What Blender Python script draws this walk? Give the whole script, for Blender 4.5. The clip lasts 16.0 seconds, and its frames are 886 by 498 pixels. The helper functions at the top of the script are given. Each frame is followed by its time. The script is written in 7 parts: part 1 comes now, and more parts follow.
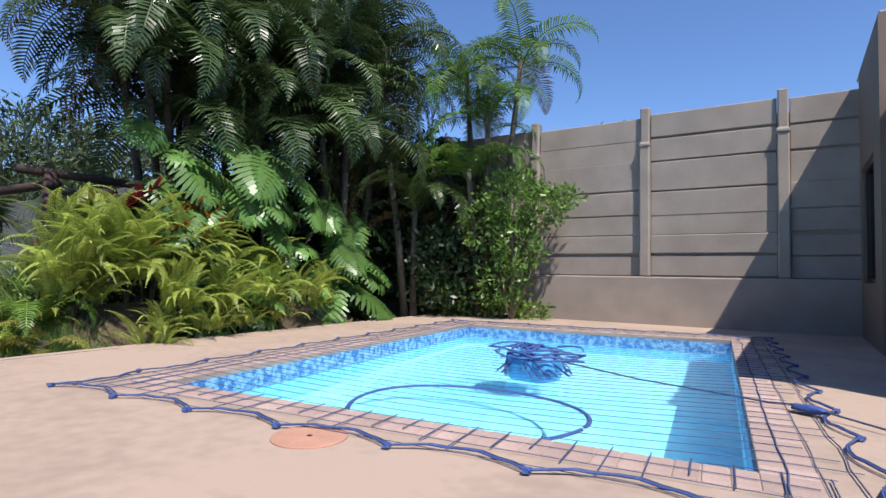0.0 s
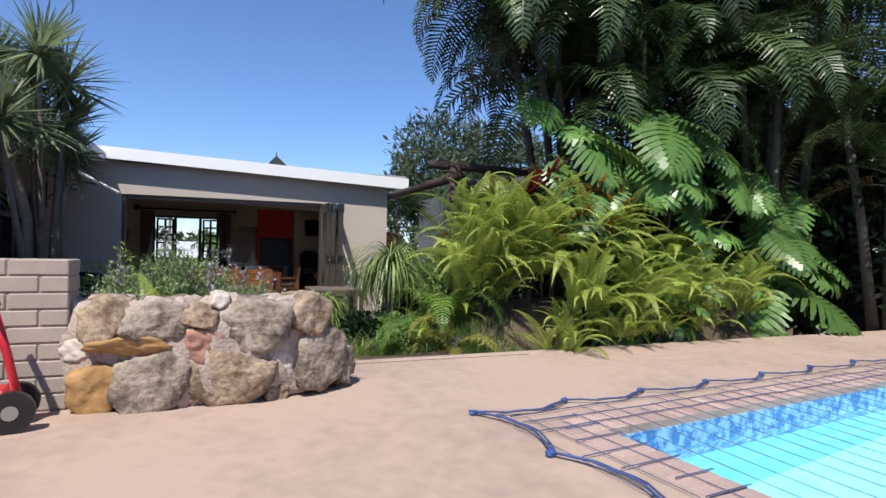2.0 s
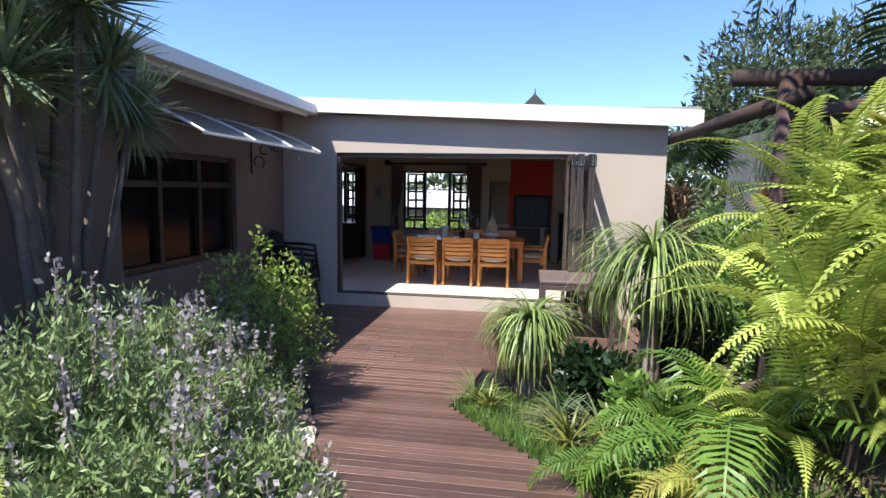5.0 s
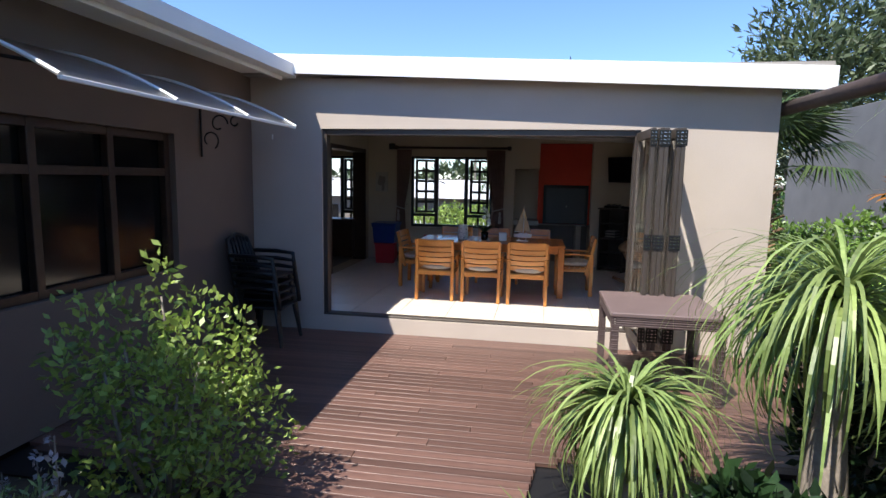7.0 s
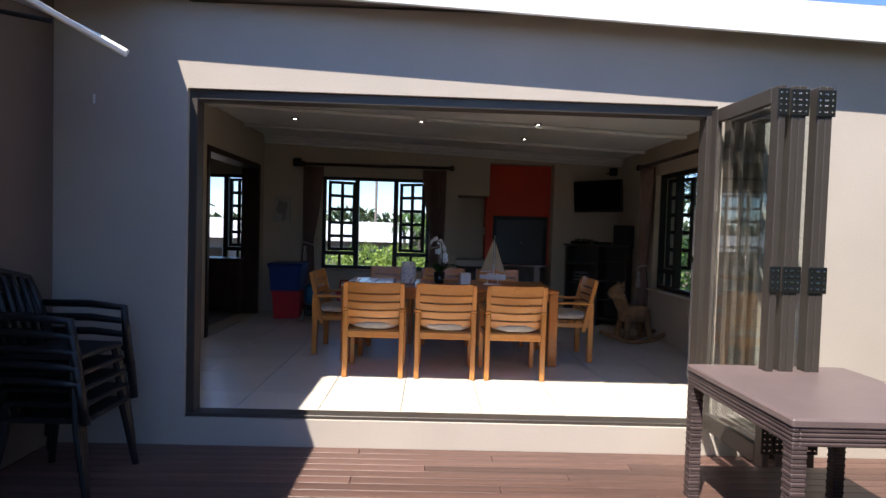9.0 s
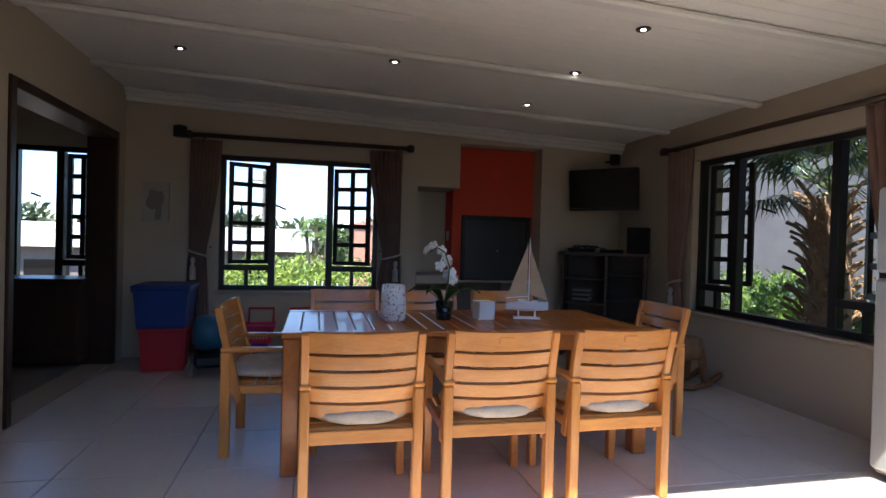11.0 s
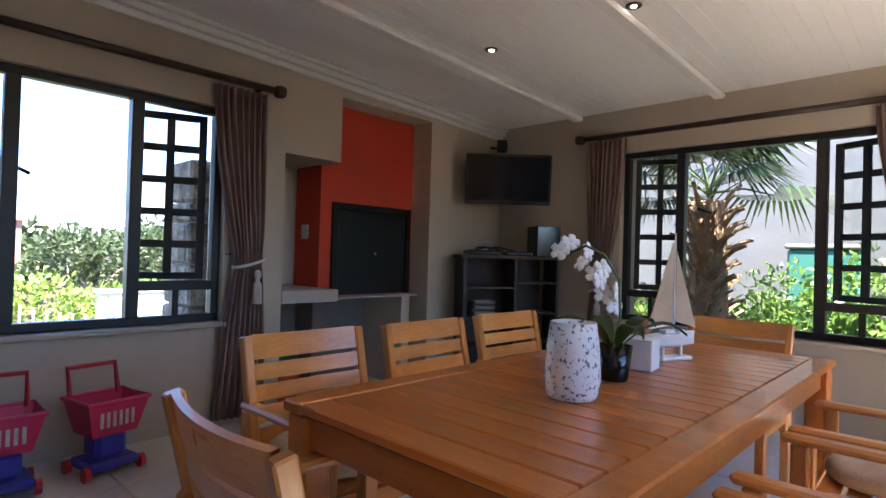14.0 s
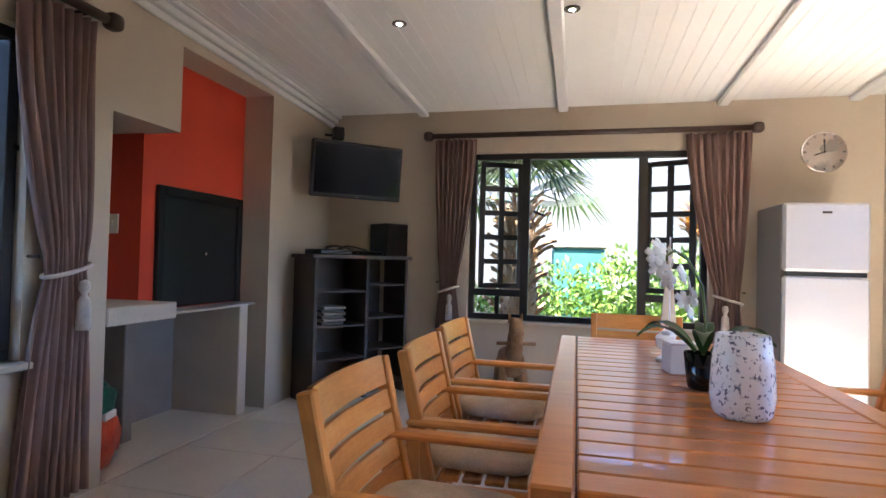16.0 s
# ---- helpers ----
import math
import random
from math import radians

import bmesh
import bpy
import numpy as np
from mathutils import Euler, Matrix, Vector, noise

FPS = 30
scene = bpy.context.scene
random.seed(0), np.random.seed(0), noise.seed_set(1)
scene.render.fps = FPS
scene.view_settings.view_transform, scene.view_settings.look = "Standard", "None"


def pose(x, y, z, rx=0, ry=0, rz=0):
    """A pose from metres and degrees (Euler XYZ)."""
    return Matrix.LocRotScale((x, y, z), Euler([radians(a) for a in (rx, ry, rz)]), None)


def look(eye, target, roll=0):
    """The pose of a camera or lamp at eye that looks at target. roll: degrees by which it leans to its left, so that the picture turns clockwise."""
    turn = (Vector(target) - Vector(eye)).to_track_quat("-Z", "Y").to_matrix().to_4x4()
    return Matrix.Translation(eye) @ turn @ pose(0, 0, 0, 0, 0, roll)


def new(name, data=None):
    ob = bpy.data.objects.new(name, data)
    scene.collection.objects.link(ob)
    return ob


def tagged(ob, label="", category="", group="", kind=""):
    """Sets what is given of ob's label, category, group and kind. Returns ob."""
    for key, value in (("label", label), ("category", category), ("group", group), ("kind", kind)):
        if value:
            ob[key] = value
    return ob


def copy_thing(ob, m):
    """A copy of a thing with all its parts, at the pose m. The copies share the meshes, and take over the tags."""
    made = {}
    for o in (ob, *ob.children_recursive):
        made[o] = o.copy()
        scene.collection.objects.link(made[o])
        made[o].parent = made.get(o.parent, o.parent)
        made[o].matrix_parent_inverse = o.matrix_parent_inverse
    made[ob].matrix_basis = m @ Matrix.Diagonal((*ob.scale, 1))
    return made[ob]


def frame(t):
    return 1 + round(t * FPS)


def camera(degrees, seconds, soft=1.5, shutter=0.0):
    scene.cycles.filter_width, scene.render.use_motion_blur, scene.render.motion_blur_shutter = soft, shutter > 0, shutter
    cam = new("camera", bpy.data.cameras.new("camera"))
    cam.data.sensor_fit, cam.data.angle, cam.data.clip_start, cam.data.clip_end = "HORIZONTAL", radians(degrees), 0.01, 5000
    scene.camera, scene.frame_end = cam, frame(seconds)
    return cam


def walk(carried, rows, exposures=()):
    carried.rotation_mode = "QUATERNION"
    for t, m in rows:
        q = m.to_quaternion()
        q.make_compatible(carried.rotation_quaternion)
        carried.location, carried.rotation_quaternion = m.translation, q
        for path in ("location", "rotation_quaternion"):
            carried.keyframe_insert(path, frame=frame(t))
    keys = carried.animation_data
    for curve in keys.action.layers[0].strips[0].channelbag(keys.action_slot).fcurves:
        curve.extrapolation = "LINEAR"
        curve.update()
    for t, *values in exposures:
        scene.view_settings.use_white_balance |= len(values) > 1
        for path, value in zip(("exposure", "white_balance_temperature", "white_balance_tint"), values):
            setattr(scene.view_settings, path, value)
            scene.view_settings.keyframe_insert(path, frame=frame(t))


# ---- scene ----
# camera and walk
cam = camera(77.7, 16.0)
PATH = [
    (0, (0.447, 1.303, 1.402), (-0.628, 2.988, 1.488), 0.9),
    (0.5, (0.122, 1.358, 1.389), (-1.169, 2.884, 1.463), 1.0),
    (1, (-0.263, 1.436, 1.414), (-1.794, 2.722, 1.468), 1.1),
    (1.5, (-0.653, 1.587, 1.451), (-2.388, 2.582, 1.482), 1.1),
    (2, (-1.1, 1.8, 1.473), (-2.962, 2.528, 1.486), 1.1),
    (2.5, (-1.575, 2.084, 1.545), (-3.514, 2.573, 1.51), 1.0),
    (3, (-2.126, 2.364, 1.624), (-4.113, 2.577, 1.544), 1.1),
    (3.5, (-2.687, 2.657, 1.68), (-4.681, 2.662, 1.531), 1.1),
    (4, (-3.207, 2.896, 1.759), (-5.191, 2.716, 1.575), 1.1),
    (4.5, (-3.607, 3.004, 1.826), (-5.581, 2.753, 1.625), 1.1),
    (5, (-4.098, 3.031, 1.886), (-6.063, 2.724, 1.669), 1.0),
    (7.5, (-6.829, 2.353, 1.87), (-8.784, 2.025, 1.609), 1.2),
    (8, (-7.458, 2.166, 1.742), (-9.426, 1.906, 1.5), 1.5),
    (8.5, (-8.077, 1.913, 1.64), (-10.068, 1.795, 1.498), 1.6),
    (9, (-8.728, 1.651, 1.52), (-10.727, 1.697, 1.453), 1.7),
    (11.5, (-11.678, 0.81, 1.427), (-13.58, 1.43, 1.407), 1.6),
    (12, (-12.131, 0.669, 1.398), (-13.947, 1.505, 1.392), 1.6),
    (12.5, (-12.539, 0.503, 1.389), (-14.269, 1.507, 1.39), 1.6),
    (13, (-12.889, 0.296, 1.383), (-14.533, 1.436, 1.393), 1.6),
    (13.5, (-13.325, 0.165, 1.351), (-14.867, 1.439, 1.376), 1.6),
    (14, (-13.72, -0.034, 1.363), (-15.099, 1.413, 1.387), 1.7),
    (14.5, (-14.107, -0.142, 1.354), (-15.268, 1.486, 1.386), 1.7),
    (15, (-14.419, -0.197, 1.345), (-15.363, 1.566, 1.383), 1.6),
    (15.5, (-14.758, -0.241, 1.367), (-15.433, 1.641, 1.403), 1.5),
    (16, (-15.015, -0.253, 1.362), (-15.489, 1.689, 1.401), 1.5),
]
EXPOSURES = [(0, 0.35), (2.5, 0.28), (5, 0.92), (7.5, 0.88), (9.0, 0.9), (11.5, 1.87), (12.5, 2.3), (13.5, 2.68), (14.5, 3.2), (15.3, 3.47), (16, 3.75)]
walk(cam, [(t, look(eye, target, roll)) for t, eye, target, roll in PATH], EXPOSURES)


# world and sun
SUN = Vector((0.505, -0.334, 1.0)).normalized()
world = bpy.data.worlds.new("world")
scene.world = world
world.use_nodes = True
wn = world.node_tree.nodes
wn.clear()
sky = wn.new("ShaderNodeTexSky")
sky.sky_type, sky.sun_disc = "NISHITA", False
sky.sun_elevation = math.asin(SUN.z)
sky.sun_rotation = math.atan2(SUN.x, SUN.y)
sky.altitude, sky.air_density, sky.dust_density, sky.ozone_density = 100, 1.0, 0.0, 5.0
bg = wn.new("ShaderNodeBackground")
bg.inputs["Strength"].default_value = 0.118
wo = wn.new("ShaderNodeOutputWorld")
tint = wn.new("ShaderNodeMix")
tint.data_type, tint.blend_type = "RGBA", "MULTIPLY"
tint.inputs[0].default_value = 1.0
tint.inputs[7].default_value = (0.90, 1.0, 1.20, 1)
world.node_tree.links.new(sky.outputs[0], tint.inputs[6])
world.node_tree.links.new(tint.outputs[2], bg.inputs[0])
world.node_tree.links.new(bg.outputs[0], wo.inputs[0])
sun_data = bpy.data.lights.new("sun", "SUN")
sun_data.energy, sun_data.angle, sun_data.color = 5.0, radians(0.53), (1.0, 0.95, 0.87)
sun = new("sun", sun_data)
sun.matrix_world = look(SUN * 30, (0, 0, 0))


# materials
def mat(name, c, rough=0.6, var=0.2, s=3.0, bs=60.0, bump=0.15, metal=0.0, rand=0.0, c2=None, stretch=(1, 1, 1), coat=0.0, island=0.0, mixlo=0.35, mixhi=0.68, dist=0.01):
    m = bpy.data.materials.new(name)
    m.use_nodes = True
    nt = m.node_tree
    n, l = nt.nodes, nt.links
    b = n["Principled BSDF"]
    b.inputs["Roughness"].default_value, b.inputs["Metallic"].default_value = rough, metal
    b.inputs["Coat Weight"].default_value = coat
    tc, mp = n.new("ShaderNodeTexCoord"), n.new("ShaderNodeMapping")
    mp.inputs["Scale"].default_value = stretch
    l.new(tc.outputs["Object"], mp.inputs["Vector"])
    big, fine = n.new("ShaderNodeTexNoise"), n.new("ShaderNodeTexNoise")
    for tex, sc, de in ((big, s, 5), (fine, bs, 3)):
        tex.inputs["Scale"].default_value, tex.inputs["Detail"].default_value = sc, de
        l.new(mp.outputs[0], tex.inputs["Vector"])
    mix = n.new("ShaderNodeMath")
    mix.operation = "MULTIPLY_ADD"
    mix.inputs[1].default_value = 0.35
    half = n.new("ShaderNodeMath")
    half.operation = "MULTIPLY"
    half.inputs[1].default_value = 0.65
    l.new(big.outputs["Fac"], half.inputs[0])
    l.new(fine.outputs["Fac"], mix.inputs[0])
    l.new(half.outputs[0], mix.inputs[2])
    ramp = n.new("ShaderNodeValToRGB")
    lo = [v * (1 - var) for v in c] if c2 is None else c2
    hi = [min(1, v * (1 + var)) for v in c] if c2 is None else c
    ramp.color_ramp.elements[0].position, ramp.color_ramp.elements[0].color = mixlo, (*lo, 1)
    ramp.color_ramp.elements[1].position, ramp.color_ramp.elements[1].color = mixhi, (*hi, 1)
    l.new(mix.outputs[0], ramp.inputs[0])
    out = ramp.outputs[0]
    if rand or island:
        src = n.new("ShaderNodeObjectInfo").outputs["Random"] if rand else n.new("ShaderNodeNewGeometry").outputs["Random Per Island"]
        mr, hs = n.new("ShaderNodeMapRange"), n.new("ShaderNodeHueSaturation")
        amount = rand or island
        mr.inputs["To Min"].default_value, mr.inputs["To Max"].default_value = 1 - amount, 1 + amount
        l.new(src, mr.inputs["Value"])
        l.new(mr.outputs[0], hs.inputs["Value"])
        l.new(out, hs.inputs["Color"])
        out = hs.outputs[0]
    l.new(out, b.inputs["Base Color"])
    if bump:
        bp = n.new("ShaderNodeBump")
        bp.inputs["Strength"].default_value, bp.inputs["Distance"].default_value = bump, dist
        l.new(mix.outputs[0], bp.inputs["Height"])
        l.new(bp.outputs[0], b.inputs["Normal"])
    return m


def leaf_mat(name, c, c2, rough=0.42, island=0.35, rand=0.0, trans=0.3):
    m = mat(name, c, rough, s=2.5, bs=30, bump=0.12, c2=c2, island=0 if rand else island, rand=rand)
    nt = m.node_tree
    b, o = nt.nodes["Principled BSDF"], nt.nodes["Material Output"]
    tr, mx = nt.nodes.new("ShaderNodeBsdfTranslucent"), nt.nodes.new("ShaderNodeMixShader")
    mx.inputs[0].default_value = trans
    nt.links.new(b.inputs["Base Color"].links[0].from_socket, tr.inputs["Color"])
    nt.links.new(b.outputs[0], mx.inputs[1])
    nt.links.new(tr.outputs[0], mx.inputs[2])
    nt.links.new(mx.outputs[0], o.inputs[0])
    return m


def glass_mat(name, tint=(0.95, 0.98, 0.97), rough=0.0, ior=1.45):
    m = bpy.data.materials.new(name)
    m.use_nodes = True
    b = m.node_tree.nodes["Principled BSDF"]
    b.inputs["Base Color"].default_value = (*tint, 1)
    b.inputs["Roughness"].default_value, b.inputs["IOR"].default_value = rough, ior
    b.inputs["Transmission Weight"].default_value = 1.0
    return m


M = {}
M["plaster"] = mat("taupe_plaster", (0.50, 0.43, 0.37), 0.85, 0.08, 1.2, 90, 0.25)
# wing colour set below the facade plaster: part brown paint, part deepened shade
M["wing"] = mat("shade_deepened_brown_plaster", (0.185, 0.137, 0.11), 0.85, 0.08, 1.2, 90, 0.25)
M["precast"] = mat("taupe_precast", (0.30, 0.25, 0.215), 0.9, 0.16, 2.0, 60, 0.5)
M["inner"] = mat("cream_interior_paint", (0.53, 0.45, 0.345), 0.75, 0.04, 0.8, 120, 0.08)
M["white"] = mat("white_paint", (0.80, 0.79, 0.77), 0.55, 0.04, 1.5, 90, 0.1)
M["ceiling"] = mat("ceiling_paint", (0.88, 0.87, 0.84), 0.6, 0.03, 1.0, 60, 0.08)
M["fascia"] = mat("white_fascia_paint", (0.86, 0.86, 0.86), 0.45, 0.03, 1.0, 60, 0.05)
M["red"] = mat("red_paint", (0.63, 0.058, 0.022), 0.7, 0.08, 2.0, 80, 0.12)
M["patio"] = mat("pink_screed", (0.415, 0.305, 0.24), 0.85, 0.1, 0.9, 9, 0.1, c2=(0.32, 0.235, 0.185), mixlo=0.38, mixhi=0.56)
M["tile"] = mat("floor_tile", (0.70, 0.635, 0.555), 0.28, 0.07, 2.0, 40, 0.05, rand=0.05)
M["grout"] = mat("grout", (0.30, 0.27, 0.24), 0.9)
M["soil"] = mat("garden_soil", (0.09, 0.065, 0.04), 0.95, 0.5, 3, 40, 0.8)
M["deck"] = mat("dark_deck_wood", (0.185, 0.102, 0.080), 0.42, 0.3, 1.3, 16, 0.3, rand=0.3, stretch=(12, 0.6, 12), c2=(0.07, 0.038, 0.030))
for key, way in (("chairwood", (10, 10, 1.2)), ("chairwood_across", (1.2, 10, 10)), ("chairwood_deep", (10, 1.2, 10))):
    M[key] = mat("orange_teak", (0.68, 0.30, 0.075), 0.32, 0.25, 2.0, 14, 0.1, rand=0.16, stretch=way, c2=(0.50, 0.18, 0.04), coat=0.25)
M["tablewood"] = mat("varnished_teak", (0.60, 0.20, 0.038), 0.3, 0.25, 1.6, 12, 0.06, rand=0.14, stretch=(1.5, 12, 12), c2=(0.44, 0.13, 0.024), coat=0.25)
M["darkwood"] = mat("dark_wood", (0.05, 0.026, 0.017), 0.4, 0.3, 2, 20, 0.2)
M["alu"] = mat("bronze_aluminium", (0.075, 0.062, 0.053), 0.45, 0.1, 3, 80, 0.05, metal=0.3)
M["winframe"] = mat("dark_window_frame", (0.018, 0.016, 0.016), 0.45, 0.2, 3, 60, 0.1)
M["glass"] = glass_mat("clear_glass")
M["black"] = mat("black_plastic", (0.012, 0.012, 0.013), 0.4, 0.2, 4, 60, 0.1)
M["black_gloss"] = mat("black_gloss", (0.008, 0.008, 0.009), 0.12, 0.1, 4, 60, 0.0)
M["black_metal"] = mat("black_steel", (0.012, 0.013, 0.012), 0.5, 0.2, 4, 60, 0.1, metal=0.3)
M["silver"] = mat("silver_enamel", (0.55, 0.55, 0.56), 0.33, 0.03, 3, 150, 0.04, metal=0.45)
M["greyside"] = mat("grey_enamel", (0.25, 0.23, 0.21), 0.5, 0.05, 3, 150, 0.04)
M["chrome"] = mat("chrome", (0.75, 0.75, 0.75), 0.12, 0.03, 3, 80, 0.0, metal=1.0)
M["curtain"] = mat("mauve_curtain", (0.26, 0.165, 0.14), 0.9, 0.15, 4, 150, 0.3)
M["cushion"] = mat("cream_cushion", (0.55, 0.46, 0.36), 0.95, 0.2, 10, 120, 0.3)
M["rope"] = mat("cream_rope", (0.55, 0.50, 0.45), 0.9, 0.2, 20, 150, 0.3)
M["rattan"] = mat("brown_rattan", (0.075, 0.05, 0.048), 0.55, 0.25, 8, 90, 0.4)
M["rattan_top"] = mat("brown_plastic_top", (0.16, 0.115, 0.11), 0.4, 0.12, 5, 90, 0.2)
M["conc"] = mat("grey_concrete", (0.22, 0.19, 0.165), 0.85, 0.12, 3, 60, 0.3)
M["roof"] = mat("roof_sheet", (0.30, 0.28, 0.26), 0.6, 0.1, 2, 50, 0.1)
M["tin"] = mat("pale_roof", (0.5, 0.5, 0.5), 0.5, 0.05)
M["poly"] = glass_mat("polycarbonate", (0.75, 0.75, 0.72), 0.35)
M["lamp"] = mat("halogen_lens", (0.9, 0.9, 0.85), 0.2, 0.02)
lens = M["lamp"].node_tree.nodes["Principled BSDF"]
lens.inputs["Emission Color"].default_value, lens.inputs["Emission Strength"].default_value = (1.0, 0.93, 0.82, 1), 9.0


class G:
    """Collects vertices and faces of one mesh."""

    def __init__(self):
        self.v, self.f = [], []

    def add(self, vs, fs, m=None):
        o = len(self.v)
        self.v += [tuple(m @ Vector(p)) for p in vs] if m else [tuple(p) for p in vs]
        self.f += [tuple(i + o for i in f) for f in fs]
        return self

    def box(self, x0, y0, z0, x1, y1, z1, c=0.0, m=None):
        x0, x1, y0, y1, z0, z1 = min(x0, x1), max(x0, x1), min(y0, y1), max(y0, y1), min(z0, z1), max(z0, z1)
        if c <= 0:
            vs = [(x, y, z) for z in (z0, z1) for y in (y0, y1) for x in (x0, x1)]
            return self.add(vs, [(0, 2, 3, 1), (4, 5, 7, 6), (0, 1, 5, 4), (2, 6, 7, 3), (0, 4, 6, 2), (1, 3, 7, 5)], m)
        c = min(c, (x1 - x0) * 0.45, (y1 - y0) * 0.45, (z1 - z0) * 0.45)
        ctr, h = ((x0 + x1) / 2, (y0 + y1) / 2, (z0 + z1) / 2), ((x1 - x0) / 2, (y1 - y0) / 2, (z1 - z0) / 2)
        vs, idx = [], {}
        for sx in (-1, 1):
            for sy in (-1, 1):
                for sz in (-1, 1):
                    for a in range(3):
                        p = [h[k] - (0 if k == a else c) for k in range(3)]
                        idx[sx, sy, sz, a] = len(vs)
                        vs.append((ctr[0] + sx * p[0], ctr[1] + sy * p[1], ctr[2] + sz * p[2]))
        fs = []
        S = (-1, 1)
        for s in S:
            fs.append([idx[s, -1, -1, 0], idx[s, 1, -1, 0], idx[s, 1, 1, 0], idx[s, -1, 1, 0]])
            fs.append([idx[-1, s, -1, 1], idx[1, s, -1, 1], idx[1, s, 1, 1], idx[-1, s, 1, 1]])
            fs.append([idx[-1, -1, s, 2], idx[1, -1, s, 2], idx[1, 1, s, 2], idx[-1, 1, s, 2]])
        for a in S:
            for b in S:
                fs.append([idx[a, b, -1, 0], idx[a, b, 1, 0], idx[a, b, 1, 1], idx[a, b, -1, 1]])
                fs.append([idx[a, -1, b, 0], idx[a, 1, b, 0], idx[a, 1, b, 2], idx[a, -1, b, 2]])
                fs.append([idx[-1, a, b, 1], idx[1, a, b, 1], idx[1, a, b, 2], idx[-1, a, b, 2]])
                fs += [[idx[a, b, k, 0], idx[a, b, k, 1], idx[a, b, k, 2]] for k in S]
        out = []
        for f in fs:
            p = [Vector(vs[i]) for i in f]
            n = (p[1] - p[0]).cross(p[2] - p[0])
            out.append(tuple(f) if n.dot(sum(p, Vector()) / len(p) - Vector(ctr)) > 0 else tuple(reversed(f)))
        return self.add(vs, out, m)

    def tube(self, pts, rad, n=8, cap=True, m=None):
        pts = [Vector(p) for p in pts]
        rad = rad if isinstance(rad, (list, tuple)) else [rad] * len(pts)
        vs, fs, side = [], [], None
        for i, p in enumerate(pts):
            d = (pts[min(i + 1, len(pts) - 1)] - pts[max(i - 1, 0)]).normalized()
            if side is None:
                side = d.cross(Vector((0, 0, 1)) if abs(d.z) < 0.9 else Vector((1, 0, 0))).normalized()
            side = (side - d * side.dot(d)).normalized()
            up = d.cross(side)
            for k in range(n):
                a = 2 * math.pi * k / n
                vs.append(p + (side * math.cos(a) + up * math.sin(a)) * rad[i])
        for i in range(len(pts) - 1):
            for k in range(n):
                fs.append((i * n + k, (i + 1) * n + k, (i + 1) * n + (k + 1) % n, i * n + (k + 1) % n))
        if cap:
            fs += [tuple(range(n)), tuple(reversed(range((len(pts) - 1) * n, len(pts) * n)))]
        return self.add(vs, fs, m)

    def lathe(self, prof, n=24, m=None):
        vs = [(r * math.cos(2 * math.pi * k / n), r * math.sin(2 * math.pi * k / n), z) for r, z in prof for k in range(n)]
        fs = [(i * n + k, i * n + (k + 1) % n, (i + 1) * n + (k + 1) % n, (i + 1) * n + k) for i in range(len(prof) - 1) for k in range(n)]
        fs += [tuple(reversed(range(n))), tuple(range((len(prof) - 1) * n, len(prof) * n))]
        return self.add(vs, fs, m)

    def blob(self, rx, ry, rz, seed=0, rough=0.2, seg=10, m=None, freq=1.6):
        vs, fs = [], []
        for i in range(seg + 1):
            th = math.pi * i / seg
            for k in range(seg * 2):
                ph = math.pi * k / seg
                d = Vector((math.sin(th) * math.cos(ph), math.sin(th) * math.sin(ph), math.cos(th)))
                r = 1 + rough * noise.noise(d * freq + Vector((seed * 3.7, seed, 0))) + 0.22 * rough * noise.noise(d * freq * 4.1 + Vector((seed, seed * 1.9, 4)))
                q = [math.copysign(abs(v) ** 0.62, v) for v in d]
                vs.append((q[0] * rx * r, q[1] * ry * r, q[2] * rz * r))
        w = seg * 2
        fs = [(i * w + k, (i + 1) * w + k, (i + 1) * w + (k + 1) % w, i * w + (k + 1) % w) for i in range(seg) for k in range(w)]
        return self.add(vs, fs, m)

    def mesh(self, name, material, smooth=False):
        me = bpy.data.meshes.new(name)
        me.from_pydata(self.v, [], self.f)
        me.materials.append(material)
        if smooth:
            me.polygons.foreach_set("use_smooth", [True] * len(me.polygons))
        return me


def part(name, g, material, parent, label="", smooth=False, m=None):
    ob = new(name, g.mesh(name, material, smooth) if isinstance(g, G) else g)
    ob.parent = parent
    if m is not None:
        ob.matrix_basis = m
    if label:
        tagged(ob, label)
    return ob


def thing(name, label, category, at=None, group=""):
    ob = new(name)
    ob.empty_display_size = 0.1
    if at is not None:
        ob.matrix_basis = at if isinstance(at, Matrix) else pose(*at)
    return tagged(ob, label, category, group)


def solid(name, g, material, label, category, kind="", smooth=False, at=None, group=""):
    ob = new(name, g.mesh(name, material, smooth))
    if at is not None:
        ob.matrix_basis = at
    return tagged(ob, label, category, group, kind)


def setting(name, g, material, label="", category="", smooth=False):
    return solid(name, g, material, label, category, "structure", smooth)


# the setting: ground, patio, pool, deck, house shell
FX, BX, SY, NY, FLOOR, CEIL, PZ = -12.5, -17.33, -0.95, 4.61, 0.19, 2.72, 0.57
POOL = pose(-1.85, 6.55, 0, 0, 0, 6)
PW, PL = 3.78, 5.45


